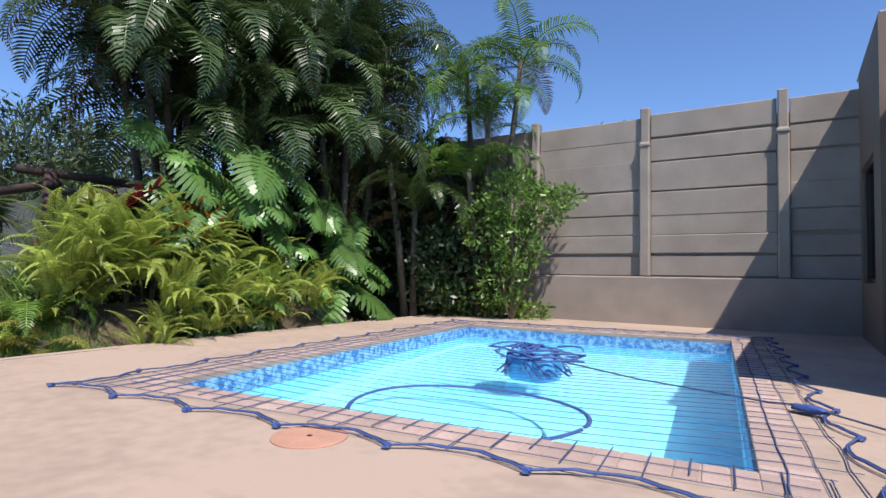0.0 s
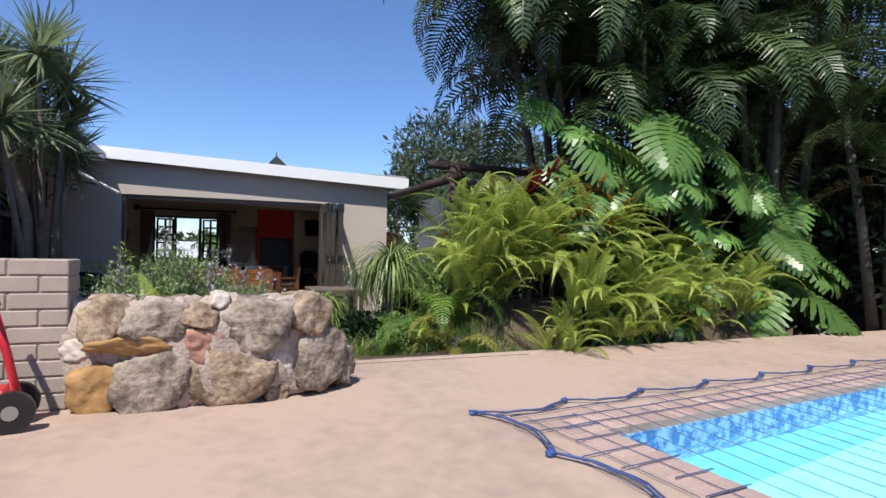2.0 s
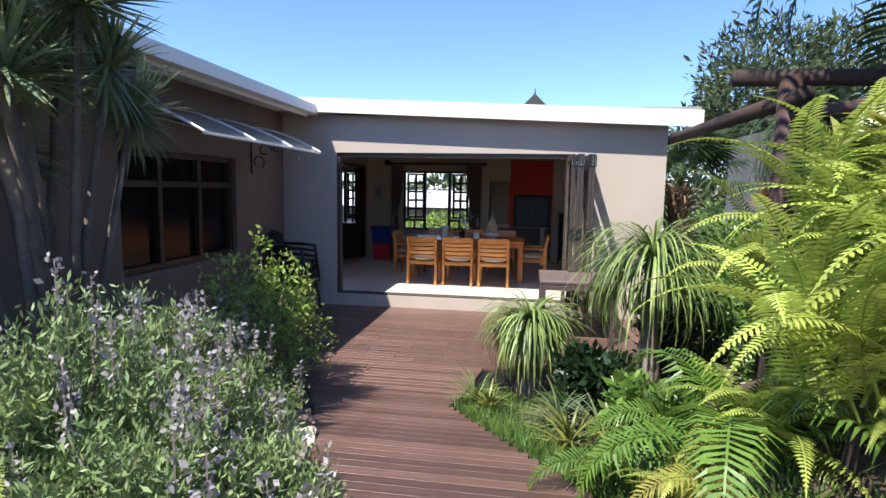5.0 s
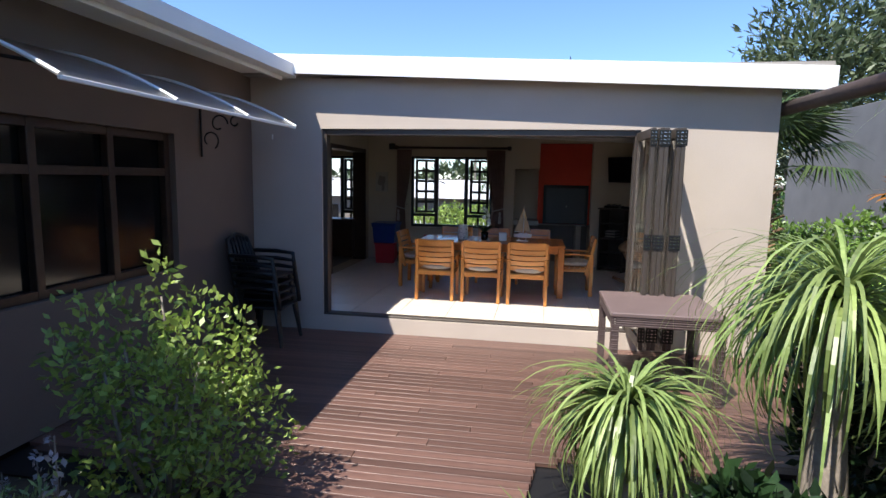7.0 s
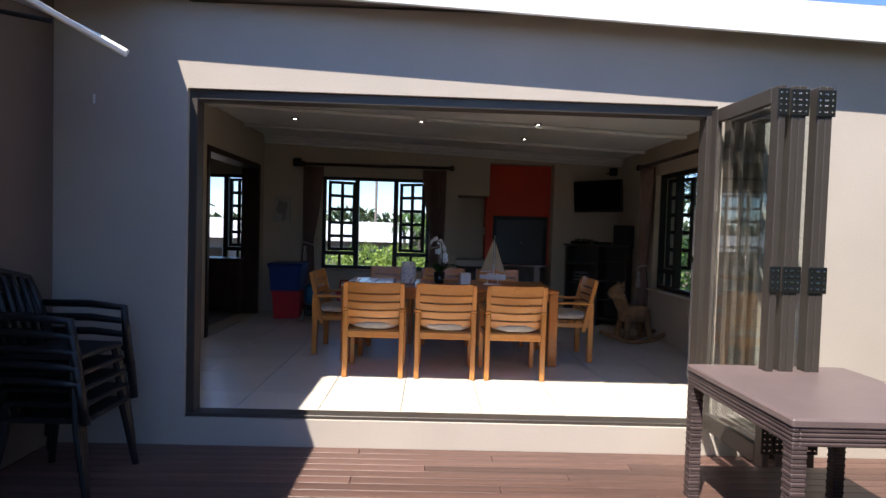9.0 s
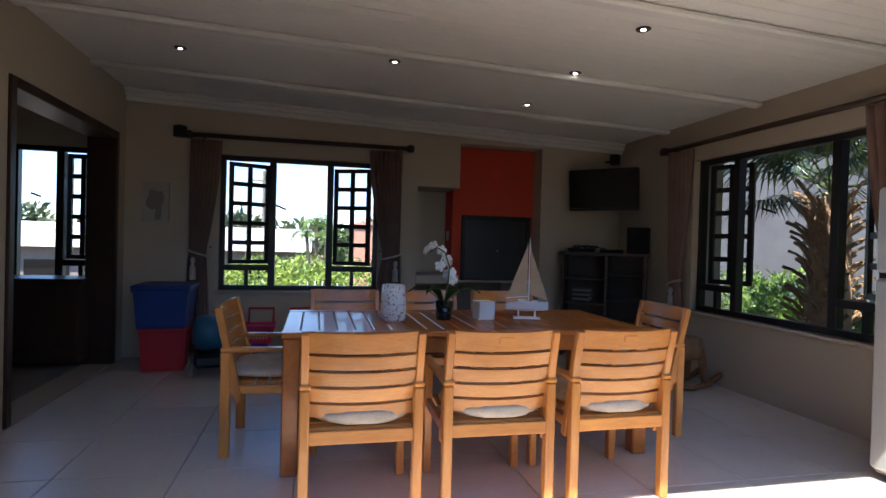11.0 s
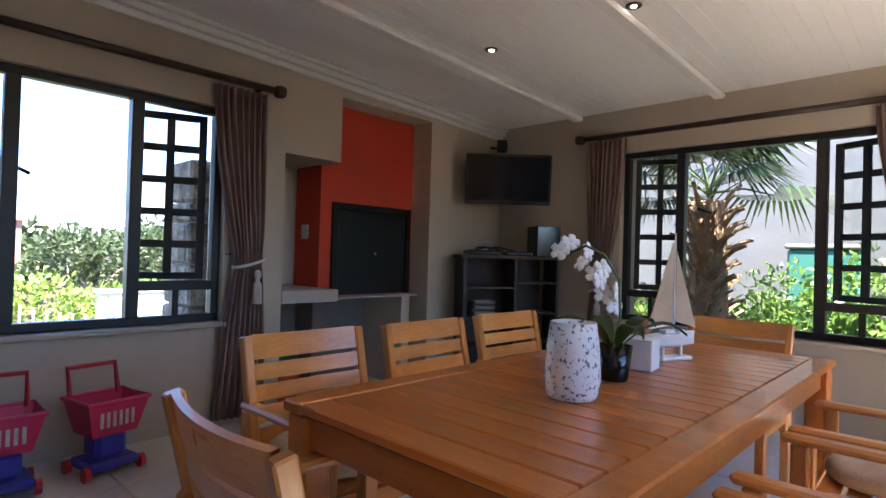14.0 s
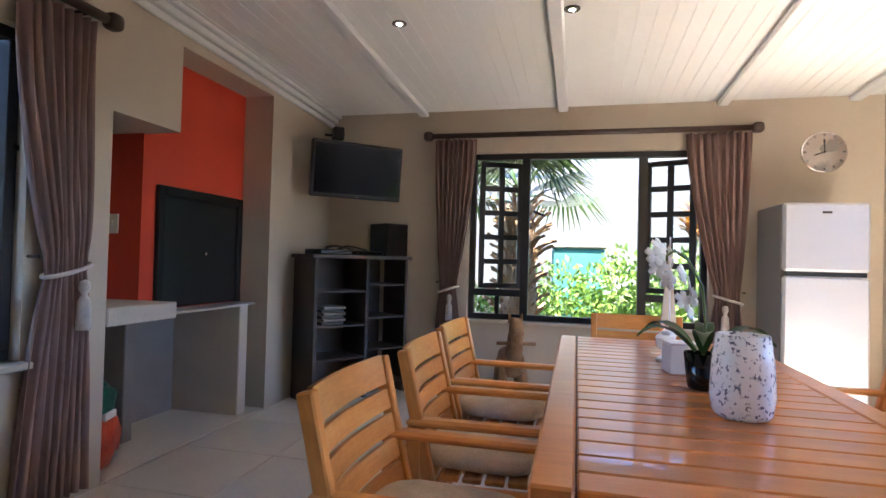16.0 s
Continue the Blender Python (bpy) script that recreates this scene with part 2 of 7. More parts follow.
def ground_z(x, y):
    q = POOL.inverted() @ Vector((x, y, 0))
    if abs(q.x) < PW / 2 + 0.2 and abs(q.y) < PL / 2 + 0.2:
        return -1.6
    far = max(abs(x + 6) - 16, abs(y - 4) - 14, 0)
    t = min(1, max(0, (x + 9.0) / 3.4))
    z = -0.06 + 0.57 * t
    if -6.6 < x < -4.9 and -0.9 < y < 1.55 + 0.46 * (x + 6.6):
        z = max(z, 0.74)
    if -8.6 < x < -5.9 and 3.6 < y < 9.2:
        z += 0.62 * min(1, (-5.9 - x) / 0.55) * min(1, (y - 3.6) / 0.9) * min(1, (x + 8.6) / 0.8) * min(1, (9.2 - y) / 0.8)
    if BX - 0.4 < x < FX and SY - 0.2 < y < 4.9:
        z = -0.1
    if x < BX - 1:
        z -= min(1.6, (BX - 1 - x) * 0.09)
    return z + (0.04 * noise.noise(Vector((x * 0.8, y * 0.8, 0))) if far <= 0 and not (-5.4 < x) else 0)


g = G()
xs = sorted(set([-4000, -800, -200, -80, -50, -35] + [round(-26 + 0.3 * i, 3) for i in range(120)] + [12, 20, 40, 100, 600, 4000]))
ys = sorted(set([-4000, -800, -200, -80, -40, -20, -12] + [round(-8 + 0.3 * i, 3) for i in range(80)] + [20, 30, 50, 100, 400, 4000]))
g.v = [(x, y, ground_z(x, y)) for y in ys for x in xs]
nx = len(xs)
g.f = [(j * nx + i, j * nx + i + 1, (j + 1) * nx + i + 1, (j + 1) * nx + i) for j in range(len(ys) - 1) for i in range(nx - 1)]
setting("ground", g, M["soil"], "dark garden soil under the plants", "ground", True)

# patio with the pool's opening
g = G()
hole = [POOL @ Vector((sx * PW / 2, sy * PL / 2, 0)) for sx, sy in ((-1, -1), (1, -1), (1, 1), (-1, 1))]
rim = [(-5.5, -4.0), (7.0, -4.0), (7.0, 11.3), (-5.7, 11.3)]
vs = [(*p, PZ) for p in rim] + [(p.x, p.y, PZ) for p in hole] + [(*p, PZ - 0.14) for p in rim] + [(p.x, p.y, PZ - 0.3) for p in hole]
fs = []
for i in range(4):
    j = (i + 1) % 4
    fs += [(i, j, 4 + j, 4 + i), (8 + i, 8 + j, j, i), (4 + i, 4 + j, 12 + j, 12 + i)]
g.add(vs, fs)
setting("patio", g, M["patio"], "pinkish cement patio around the pool", "patio")

# deck: lower platform and ramp
def deck_z(x):
    return 0.0 if x < -9.0 else min(0.565, 0.565 * (x + 9.0) / 3.45)


# house shell
T = 0.25
g = G()
OY0, OY1, OZ1 = -0.01, 3.6, 2.43
g.box(FX - T, SY, -0.05, FX, OY0, 3.02).box(FX - T, OY1, -0.05, FX, 4.95, 2.98).box(FX - T, OY0, OZ1, FX, OY1, 3.0)
g.box(FX - T, OY0, -0.05, FX, OY1, FLOOR - 0.004)
setting("wall_facade", g, M["plaster"], "taupe plastered facade with a wide opening", "wall")
AY0, AY1, AZ0, AZ1 = -0.05, 1.62, 0.88, 2.31
g = G()
NX0 = BX - 0.62
g.box(BX - T, -1.15, 0, BX, AY0, 3).box(BX - T, -2.35, 0, BX, -1.15, 0.9).box(BX - T, -2.35, 2.3, BX, -1.15, 3).box(BX - T, -5.0, 0, BX, -2.35, 3).box(BX - T, AY0, 0, BX, AY1, AZ0).box(BX - T, AY0, AZ1, BX, AY1, 3).box(BX - T, AY1, 0, BX, 2.06, 3)
g.box(BX - T, 3.56, 0, BX, NY + 0.34, 3).box(BX - T, 2.06, 2.08, BX, 2.55, 3).box(BX - T, 2.55, 2.6, BX, 3.56, 3)
setting("wall_back", g, M["inner"], "cream painted wall with window and barbecue niche", "wall")
BX0, BX1, BZ0, BZ1 = -15.97, -13.97, 0.84, 2.33
g = G()
g.box(BX, NY, 0, BX0, NY + 0.34, 3).box(BX1, NY, 0, FX - T, NY + 0.34, 3).box(BX0, NY, 0, BX1, NY + 0.34, BZ0).box(BX0, NY, BZ1, BX1, NY + 0.34, 3)
setting("wall_north", g, M["inner"], "cream painted wall with a wide window", "wall")
DX0, DX1, DZ1 = -17.1, -15.15, 2.43
g = G()
g.box(BX, SY - T, 0, DX0, SY, 3).box(DX1, SY - T, 0, FX - T, SY, 3).box(DX0, SY - T, DZ1, DX1, SY, 3).box(DX0, SY - T, 0, DX1, SY, FLOOR)
setting("wall_south", g, M["inner"], "cream painted wall with a glazed door", "wall")
PITCH = 0.036
TILT = Matrix(((1, 0, 0, 0), (0, 1, 0, 0), (0, -PITCH, 1, PITCH * NY), (0, 0, 0, 1)))
g = G().box(BX, SY, CEIL, FX - T, NY, CEIL + 0.05, m=TILT)
for i in range(46):
    x = BX + 0.02 + i * 0.1
    g.box(x, SY, CEIL - 0.004, x + 0.0965, NY, CEIL + 0.002, m=TILT)
setting("ceiling", g, M["ceiling"], "white boarded ceiling", "ceiling")
for x in (-16.41, -15.16, -13.89, -12.95):
    g = G().box(x - 0.045, SY, CEIL - 0.05, x + 0.045, NY, CEIL - 0.008, 0.012, TILT)
    setting("trim", g, M["white"], "white ceiling cover strip", "trim")
g = G()
for d, h0, h1 in ((0.10, 0.03, 0.0), (0.065, 0.075, 0.03), (0.03, 0.12, 0.075)):
    g.box(BX, SY, CEIL - h0 - 0.008, BX + d, NY, CEIL - h1 - 0.008, 0.008, TILT)
setting("cornice", g, M["white"], "white stepped cornice", "cornice")
g = G().box(BX - T, SY - T, -0.12, FX - 0.002, NY + 0.3, FLOOR - 0.012)
g.box(BX, -5.0, -0.12, FX - T, SY - T, FLOOR - 0.012)
setting("floor", g, M["grout"], "beige tiled floor", "floor")
g = G().box(BX - 0.9, -5.2, 3.02, FX + 0.18, 5.33, 3.08)
setting("roof", g, M["roof"], "flat sheet roof", "roof")
g = G()
vs = [(x, y, z) for x in (FX + 0.18, FX + 0.21) for y, z in ((-0.55, 3.04), (5.36, 2.80), (5.36, 3.03), (-0.55, 3.25))]
g.add(vs, [(3, 2, 1, 0), (4, 5, 6, 7), (0, 1, 5, 4), (2, 3, 7, 6), (1, 2, 6, 5), (3, 0, 4, 7)])
setting("fascia", g, M["fascia"], "bright white painted fascia board", "fascia")

# wing along the deck
WY = -0.9
# wall takes the darkened plaster, so some of its shade is colour
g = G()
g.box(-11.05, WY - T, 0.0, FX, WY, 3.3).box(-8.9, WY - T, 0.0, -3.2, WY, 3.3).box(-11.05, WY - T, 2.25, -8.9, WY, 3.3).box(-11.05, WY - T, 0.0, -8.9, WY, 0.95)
setting("wall_wing", g, M["wing"], "brown plastered wing wall, tone darkened for its shade", "wall")
g = G().box(-3.2, -5.0, 0, -3.0, WY, 3.1).box(-17.6, -5.2, 0, -3.0, -5.0, 3.1).box(-12.6, -5.2, 3.1, -3.0, -5.0, 4.72)
for x0 in (-12.55, -3.2):
    tri = [(WY, 3.1), (-5.0, 3.1), (-5.0, 4.70), (WY, 3.27)]
    g.add([(x, y, z) for x in (x0, x0 + 0.2) for y, z in tri], [(0, 1, 2, 3), (7, 6, 5, 4), (0, 4, 5, 1), (1, 5, 6, 2), (2, 6, 7, 3), (3, 7, 4, 0)])
setting("wall_wing_back", g, M["plaster"], "plain taupe wall", "wall")
vs = [(-12.35, -0.36, 3.12), (-2.6, -0.36, 3.12), (-2.6, -5.3, 4.86), (-12.35, -5.3, 4.86)]
g = G().add(vs + [(x, y, z - 0.04) for x, y, z in vs], [(0, 1, 2, 3), (7, 6, 5, 4), (4, 5, 1, 0), (5, 6, 2, 1), (6, 7, 3, 2), (7, 4, 0, 3)])
setting("roof_wing", g, M["roof"], "grey sheet roof", "roof")
g = G().box(-12.3, WY, 3.04, -2.6, -0.4, 3.07)
setting("soffit", g, M["white"], "painted soffit under the eave", "soffit")


# ---------- outdoors ----------
M["mosaic"] = mat("blue_mosaic", (0.28, 0.52, 0.72), 0.25, s=14, bs=55, bump=0.1, c2=(0.05, 0.18, 0.46), mixlo=0.44, mixhi=0.56)
M["basin"] = mat("pool_plaster", (0.30, 0.70, 0.84), 0.6, s=0.5, bs=6, bump=0.05, c2=(0.18, 0.62, 0.85))
M["water"] = glass_mat("pool_water", (0.88, 0.96, 0.98), 0.0, 1.33)
nt = M["water"].node_tree
wv, wb = nt.nodes.new("ShaderNodeTexNoise"), nt.nodes.new("ShaderNodeBump")
wv.inputs["Scale"].default_value, wb.inputs["Strength"].default_value, wb.inputs["Distance"].default_value = 2.2, 0.12, 0.05
nt.links.new(wv.outputs[0], wb.inputs["Height"])
nt.links.new(wb.outputs[0], nt.nodes["Principled BSDF"].inputs["Normal"])
M["bluerope"] = mat("blue_rope", (0.04, 0.08, 0.26), 0.7, 0.3, 30, 150, 0.3)
M["darknet"] = mat("dark_net_cord", (0.05, 0.065, 0.14), 0.7, 0.3, 30, 150, 0.2)
M["paver"] = mat("pink_clay_paver", (0.42, 0.30, 0.26), 0.85, 0.2, 6, 70, 0.4, rand=0.18)
M["brickpaint"] = mat("painted_cement_brick", (0.36, 0.30, 0.255), 0.85, 0.1, 5, 70, 0.4, rand=0.06)
M["mortar"] = mat("pale_mortar", (0.40, 0.325, 0.275), 0.95, 0.25, 7, 50, 1.0, dist=0.03)
ROCKS = [mat("grey_fieldstone", (0.37, 0.305, 0.24), 0.92, s=7, bs=34, bump=1.0, dist=0.035, c2=(0.115, 0.088, 0.068), mixlo=0.40, mixhi=0.60),
         mat("brown_fieldstone", (0.38, 0.29, 0.20), 0.9, s=6, bs=34, bump=1.0, dist=0.035, c2=(0.14, 0.095, 0.062), mixlo=0.40, mixhi=0.58),
         mat("yellow_fieldstone", (0.44, 0.27, 0.11), 0.9, s=7, bs=26, bump=0.9, dist=0.02, c2=(0.26, 0.14, 0.05)),
         mat("pink_fieldstone", (0.46, 0.25, 0.18), 0.9, s=6, bs=26, bump=0.45, dist=0.02, c2=(0.28, 0.15, 0.11)),
         mat("white_quartz", (0.55, 0.48, 0.42), 0.8, 0.1, 5, 30, 0.6)]
M["redplastic"] = mat("red_plastic", (0.50, 0.02, 0.03), 0.4, 0.1, 4, 60, 0.08)
M["logwood"] = mat("weathered_log", (0.07, 0.042, 0.031), 0.85, s=3, bs=20, bump=0.5, c2=(0.03, 0.019, 0.015))

# pool basin, water and its coping
g = G()
a, b, d = PW / 2, PL / 2, -0.5
for x0, x1, y0, y1 in ((-a - 0.12, -a, -b - 0.12, b + 0.12), (a, a + 0.12, -b - 0.12, b + 0.12), (-a, a, -b - 0.12, -b), (-a, a, b, b + 0.12)):
    g.box(x0, y0, d, x1, y1, 0.27, m=POOL)
g.box(-a, -b, d - 0.1, a, b, d, m=POOL)
setting("pool_basin", g, M["basin"], "pale turquoise pool basin", "pool")
g = G()
for x0, x1, y0, y1 in ((-a - 0.12, -a + 0.012, -b, b), (a - 0.012, a + 0.12, -b, b), (-a, a, -b - 0.12, -b + 0.012), (-a, a, b - 0.012, b + 0.12)):
    g.box(x0, y0, 0.22, x1, y1, 0.53, m=POOL)
setting("pool_tile_band", g, M["mosaic"], "blue mosaic tile band at the waterline", "tiles")
g = G().add([POOL @ Vector((sx * a, sy * b, 0.40)) for sx, sy in ((-1, -1), (1, -1), (1, 1), (-1, 1))], [(0, 1, 2, 3)])
water = setting("water", g, M["water"], "clear blue pool water", "water")
water.visible_shadow = False

# safety net with its rope edge
net = thing("pool_net", "blue-edged safety net stretched over the pool and coping", "pool net", POOL)
rng = random.Random(4)
g = G()
NE = 0.5
for i in range(44):
    y = -b - 0.42 + i * (2 * b + 0.84) / 43
    ed = 0.30 + 0.1 * math.cos(i * 2 * math.pi / 4.2)
    pts = [(x, y + 0.012 * noise.noise(Vector((x * 1.3, y * 2, 7))), PZ + 0.012 - (0.055 * max(0, 1 - (x / a) ** 2) if abs(y) < b else 0)) for x in np.linspace(-a - ed, a + ed, 16)]
    g.tube(pts, 0.0025, 3, False)
part("net_cord", g, M["darknet"], net, "dark cords across the water")
g = G()
for i in range(28):
    x = -a - 0.42 + i * (2 * a + 0.84) / 27
    ed = 0.30 + 0.1 * math.cos(i * 2 * math.pi / 4.2)
    for y0, y1 in ((-b - ed, -b + 0.02), (b - 0.02, b + ed)):
        g.tube([(x + 0.02 * noise.noise(Vector((x * 3, y, 2))), y, PZ + 0.014) for y in np.linspace(y0, y1, 4)], 0.004, 3, False)
for s in (-1, 1):
    for k in range(3):
        pts = [(s * (a + 0.1 + 0.13 * k) + 0.03 * noise.noise(Vector((y * 2.5, k, s))), y, PZ + 0.014) for y in np.linspace(-b - 0.35, b + 0.35, 34)]
        g.tube(pts, 0.004, 3, False)
part("net_cord", g, M["darknet"], net, "cords lying on the paving")
def scallop(p, q, n, nrm):
    out = []
    for i in range(n):
        for k in range(8):
            u = (i + k / 8) / n
            sag = 0.11 * math.sin(math.pi * k / 8)
            out.append((p[0] + (q[0] - p[0]) * u - nrm[0] * sag, p[1] + (q[1] - p[1]) * u - nrm[1] * sag, PZ + 0.02 + 0.004 * (k % 3)))
    return out + [(q[0], q[1], PZ + 0.02)]
cs = [(-a - NE, -b - NE), (a + NE, -b - NE), (a + NE, b + NE), (-a - NE, b + NE)]
for i, (n, nrm) in enumerate(((7, (0, -1)), (10, (1, 0)), (7, (0, 1)), (10, (-1, 0)))):
    pts = scallop(cs[i], cs[(i + 1) % 4], n, nrm)
    part("edge_rope", G().tube(pts, 0.0058, 6), M["bluerope"], net, "blue scalloped edge rope", True)
    part("edge_rope", G().tube([(x + 0.012, y + 0.016, z) for x, y, z in pts], 0.005, 5), M["darknet"], net, "", True)
    for k in range(n):
        x, y, z = pts[k * 8]
        part("knot", G().blob(0.022, 0.022, 0.012, k, 0.5, 5), M["bluerope"], net, m=pose(x, y, PZ + 0.018))

# hose ring, float and rope
hose = thing("pool_hose", "blue cleaner hose floating in a loop on the pool", "hose", (-1.62, 4.85, 0.395))
part("hose", G().tube([(0.9 * math.cos(t), 0.78 * math.sin(t) + 0.05 * math.cos(2 * t), 0.0) for t in np.linspace(0.0, 6.2, 60)], 0.019, 8), M["bluerope"], hose, smooth=True)
heap = thing("net_bundle", "bundled blue net heaped over a float on the pool", "net bundle", (-1.66, 6.25, 0.43))
g = G()
for i in range(26):
    a0, a1 = rng.uniform(0, 6.28), rng.uniform(0, 6.28)
    pts = [(0.36 * (1 - u) ** 0.5 * math.cos(a0 + (a1 - a0) * u * 0.25) + 0.1 * u * math.cos(a1), 0.30 * (1 - u) ** 0.5 * math.sin(a0 + (a1 - a0) * u * 0.25), 0.03 + 0.26 * u + 0.02 * rng.random()) for u in np.linspace(0, 1, 7)]
    g.tube(pts, 0.009, 4, False)
for i in range(22):
    a0 = rng.uniform(0, 6.28)
    z, r = rng.uniform(0.17, 0.27), rng.uniform(0.25, 0.52)
    g.tube([(r * math.cos(a0 + t), 0.7 * r * math.sin(a0 + t), z + 0.02 * math.sin(3 * t)) for t in np.linspace(0, 1.2, 6)], 0.009, 4, False)
part("net_folds", g, M["bluerope"], heap, "tangled blue cord")
part("float", G().blob(0.26, 0.22, 0.16, 3, 0.15, 8), mat("blue_float", (0.08, 0.33, 0.62), 0.4, 0.3, 12, 60), heap, "blue float under the cords", True, m=pose(0, 0, 0.1))
line = thing("pull_rope", "thin dark rope running from the net bundle over the coping", "rope", (0, 0, 0))
part("rope", G().tube([(-1.5, 6.2, 0.62), (-0.6, 5.85, 0.585), (0.3, 5.47, 0.6), (0.47, 5.4, 0.62), (0.85, 5.1, 0.6), (1.6, 4.5, 0.59)], 0.006, 6), M["darknet"], line, smooth=True)
part("knot", G().blob(0.10, 0.04, 0.02, 2, 0.5, 7), M["bluerope"], line, "blue knotted handle", True, m=pose(0.52, 5.36, 0.61, 0, 0, -32))
sk = thing("skimmer_lid", "round terracotta coloured skimmer lid in the paving", "lid", (-1.6, 3.3, PZ))
part("lid", G().lathe([(0.0, 0), (0.19, 0), (0.19, 0.006), (0.185, 0.009), (0.0, 0.009)], 28), mat("terracotta_lid", (0.46, 0.24, 0.17), 0.8, 0.12, 8, 60, 0.2), sk)
part("finger_hole", G().lathe([(0.0, 0.0092), (0.014, 0.0092), (0.014, 0.011), (0.0, 0.011)], 10), M["black"], sk)

# precast wall on a plastered retaining wall
g = G().box(-9.5, 11.2, 0.3, 7.0, 11.5, 1.39, 0.02)
setting("retaining_wall", g, M["precast"], "taupe plastered retaining wall behind the pool", "wall")
fence = tagged(new("precast_wall", G().box(-9.5, 11.38, 1.39, 7.0, 11.42, 4.0).mesh("precast_wall", M["precast"])), "tall taupe precast concrete panel wall", "wall", kind="structure")
for x in [-8.0 + 2.07 * i for i in range(8)]:
    x = x + 0.05
    g = G().box(x - 0.085, 11.22, 1.39, x + 0.085, 11.47, 3.75, 0.02)
    g.box(x - 0.075, 11.26, 3.7, x + 0.075, 11.45, 4.36, 0.02).box(x - 0.095, 11.20, 3.66, x + 0.095, 11.40, 3.73, 0.02)
    part("post", g, M["precast"], fence)
rng = random.Random(8)
for i in range(8):
    x0 = -8.0 + 2.07 * (i - 1) + 0.135
    hh = [0.36, 0.33, 0.36, 0.43, 0.52, 0.40, 0.42]
    z = 1.40
    for k in range(7):
        y = 11.335 + rng.uniform(-0.012, 0.012) - 0.006 * (k % 2)
        part("panel", G().box(x0, y, z + 0.012, x0 + 1.9, y + 0.05, z + hh[k] - 0.004, 0.012), M["precast"], fence, m=pose(0, 0, 0, rng.uniform(-0.15, 0.15), 0, 0))
        z += hh[k]

# building beside the pool, whose eave shades the corner
poolhouse = thing("pool_house", "taupe outbuilding beside the pool, walls darkened for their shade", "building", (0, 0, 0))
# walls reuse the wing's darkened plaster to deepen their shade
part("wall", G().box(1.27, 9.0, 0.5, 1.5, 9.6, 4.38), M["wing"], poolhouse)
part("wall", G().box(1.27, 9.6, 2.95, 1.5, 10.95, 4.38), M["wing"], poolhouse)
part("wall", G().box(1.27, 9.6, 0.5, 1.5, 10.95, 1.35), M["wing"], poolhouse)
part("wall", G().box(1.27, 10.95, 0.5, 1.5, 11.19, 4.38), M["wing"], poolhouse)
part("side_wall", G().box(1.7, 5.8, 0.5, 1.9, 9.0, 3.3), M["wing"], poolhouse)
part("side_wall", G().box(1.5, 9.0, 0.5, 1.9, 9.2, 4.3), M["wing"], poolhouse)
part("window_pane", G().box(1.36, 9.6, 1.35, 1.38, 10.95, 2.95), M["black_gloss"], poolhouse, "dark window pane")
part("window_frame", G().box(1.31, 9.6, 1.35, 1.36, 9.66, 2.95).box(1.31, 10.89, 1.35, 1.36, 10.95, 2.95).box(1.31, 9.66, 1.35, 1.36, 10.89, 1.41).box(1.31, 9.66, 2.89, 1.36, 10.89, 2.95), M["winframe"], poolhouse)
part("roof", G().box(1.28, 9.0, 4.38, 5.8, 11.6, 4.42, 0.01), M["roof"], poolhouse)
part("roof", G().box(1.40, 5.6, 3.30, 5.8, 9.0, 3.45, 0.01), M["roof"], poolhouse)

# stone planter wall
def fieldstone(rx, ry, rz, seed):
    """A blocky stone: an ellipsoid cut by uneven planes, then roughened."""
    r = random.Random(seed * 31 + 5)
    cut = [(Vector((1, r.gauss(0, 0.12), r.gauss(0, 0.12))).normalized(), 0.8)]
    for k in range(6):
        a0 = k * 1.05 + r.uniform(-0.4, 0.4)
        cut.append((Vector((r.uniform(-0.1, 0.35), math.cos(a0), math.sin(a0))).normalized(), r.uniform(0.84, 1.08)))
    g, seg = G(), 26
    vs = []
    for i in range(seg + 1):
        th = math.pi * i / seg
        for k in range(seg * 2):
            ph = math.pi * k / seg
            d = Vector((math.sin(th) * math.cos(ph), math.sin(th) * math.sin(ph), math.cos(th)))
            rad = (d.x ** 6 + d.y ** 6 + d.z ** 6) ** (-1 / 6)
            for nrm, h in cut:
                c = d.dot(nrm)
                if c > 0.05:
                    rad = min(rad, h / c)
            s = Vector((seed * 3.7, seed * 1.3, seed))
            rad *= 1 + 0.10 * noise.noise(d * 2.2 + s) + 0.07 * noise.noise(Vector((d.x * 4, d.y * 3, d.z * 8)) + s) + 0.025 * noise.noise(d * 13 + s) + 0.015 * noise.noise(d * 29 + s)
            vs.append((d.x * rx * rad, d.y * ry * rad, d.z * rz * rad))
    w = seg * 2
    return g.add(vs, [(i * w + k, (i + 1) * w + k, (i + 1) * w + (k + 1) % w, i * w + (k + 1) % w) for i in range(seg) for k in range(w)])


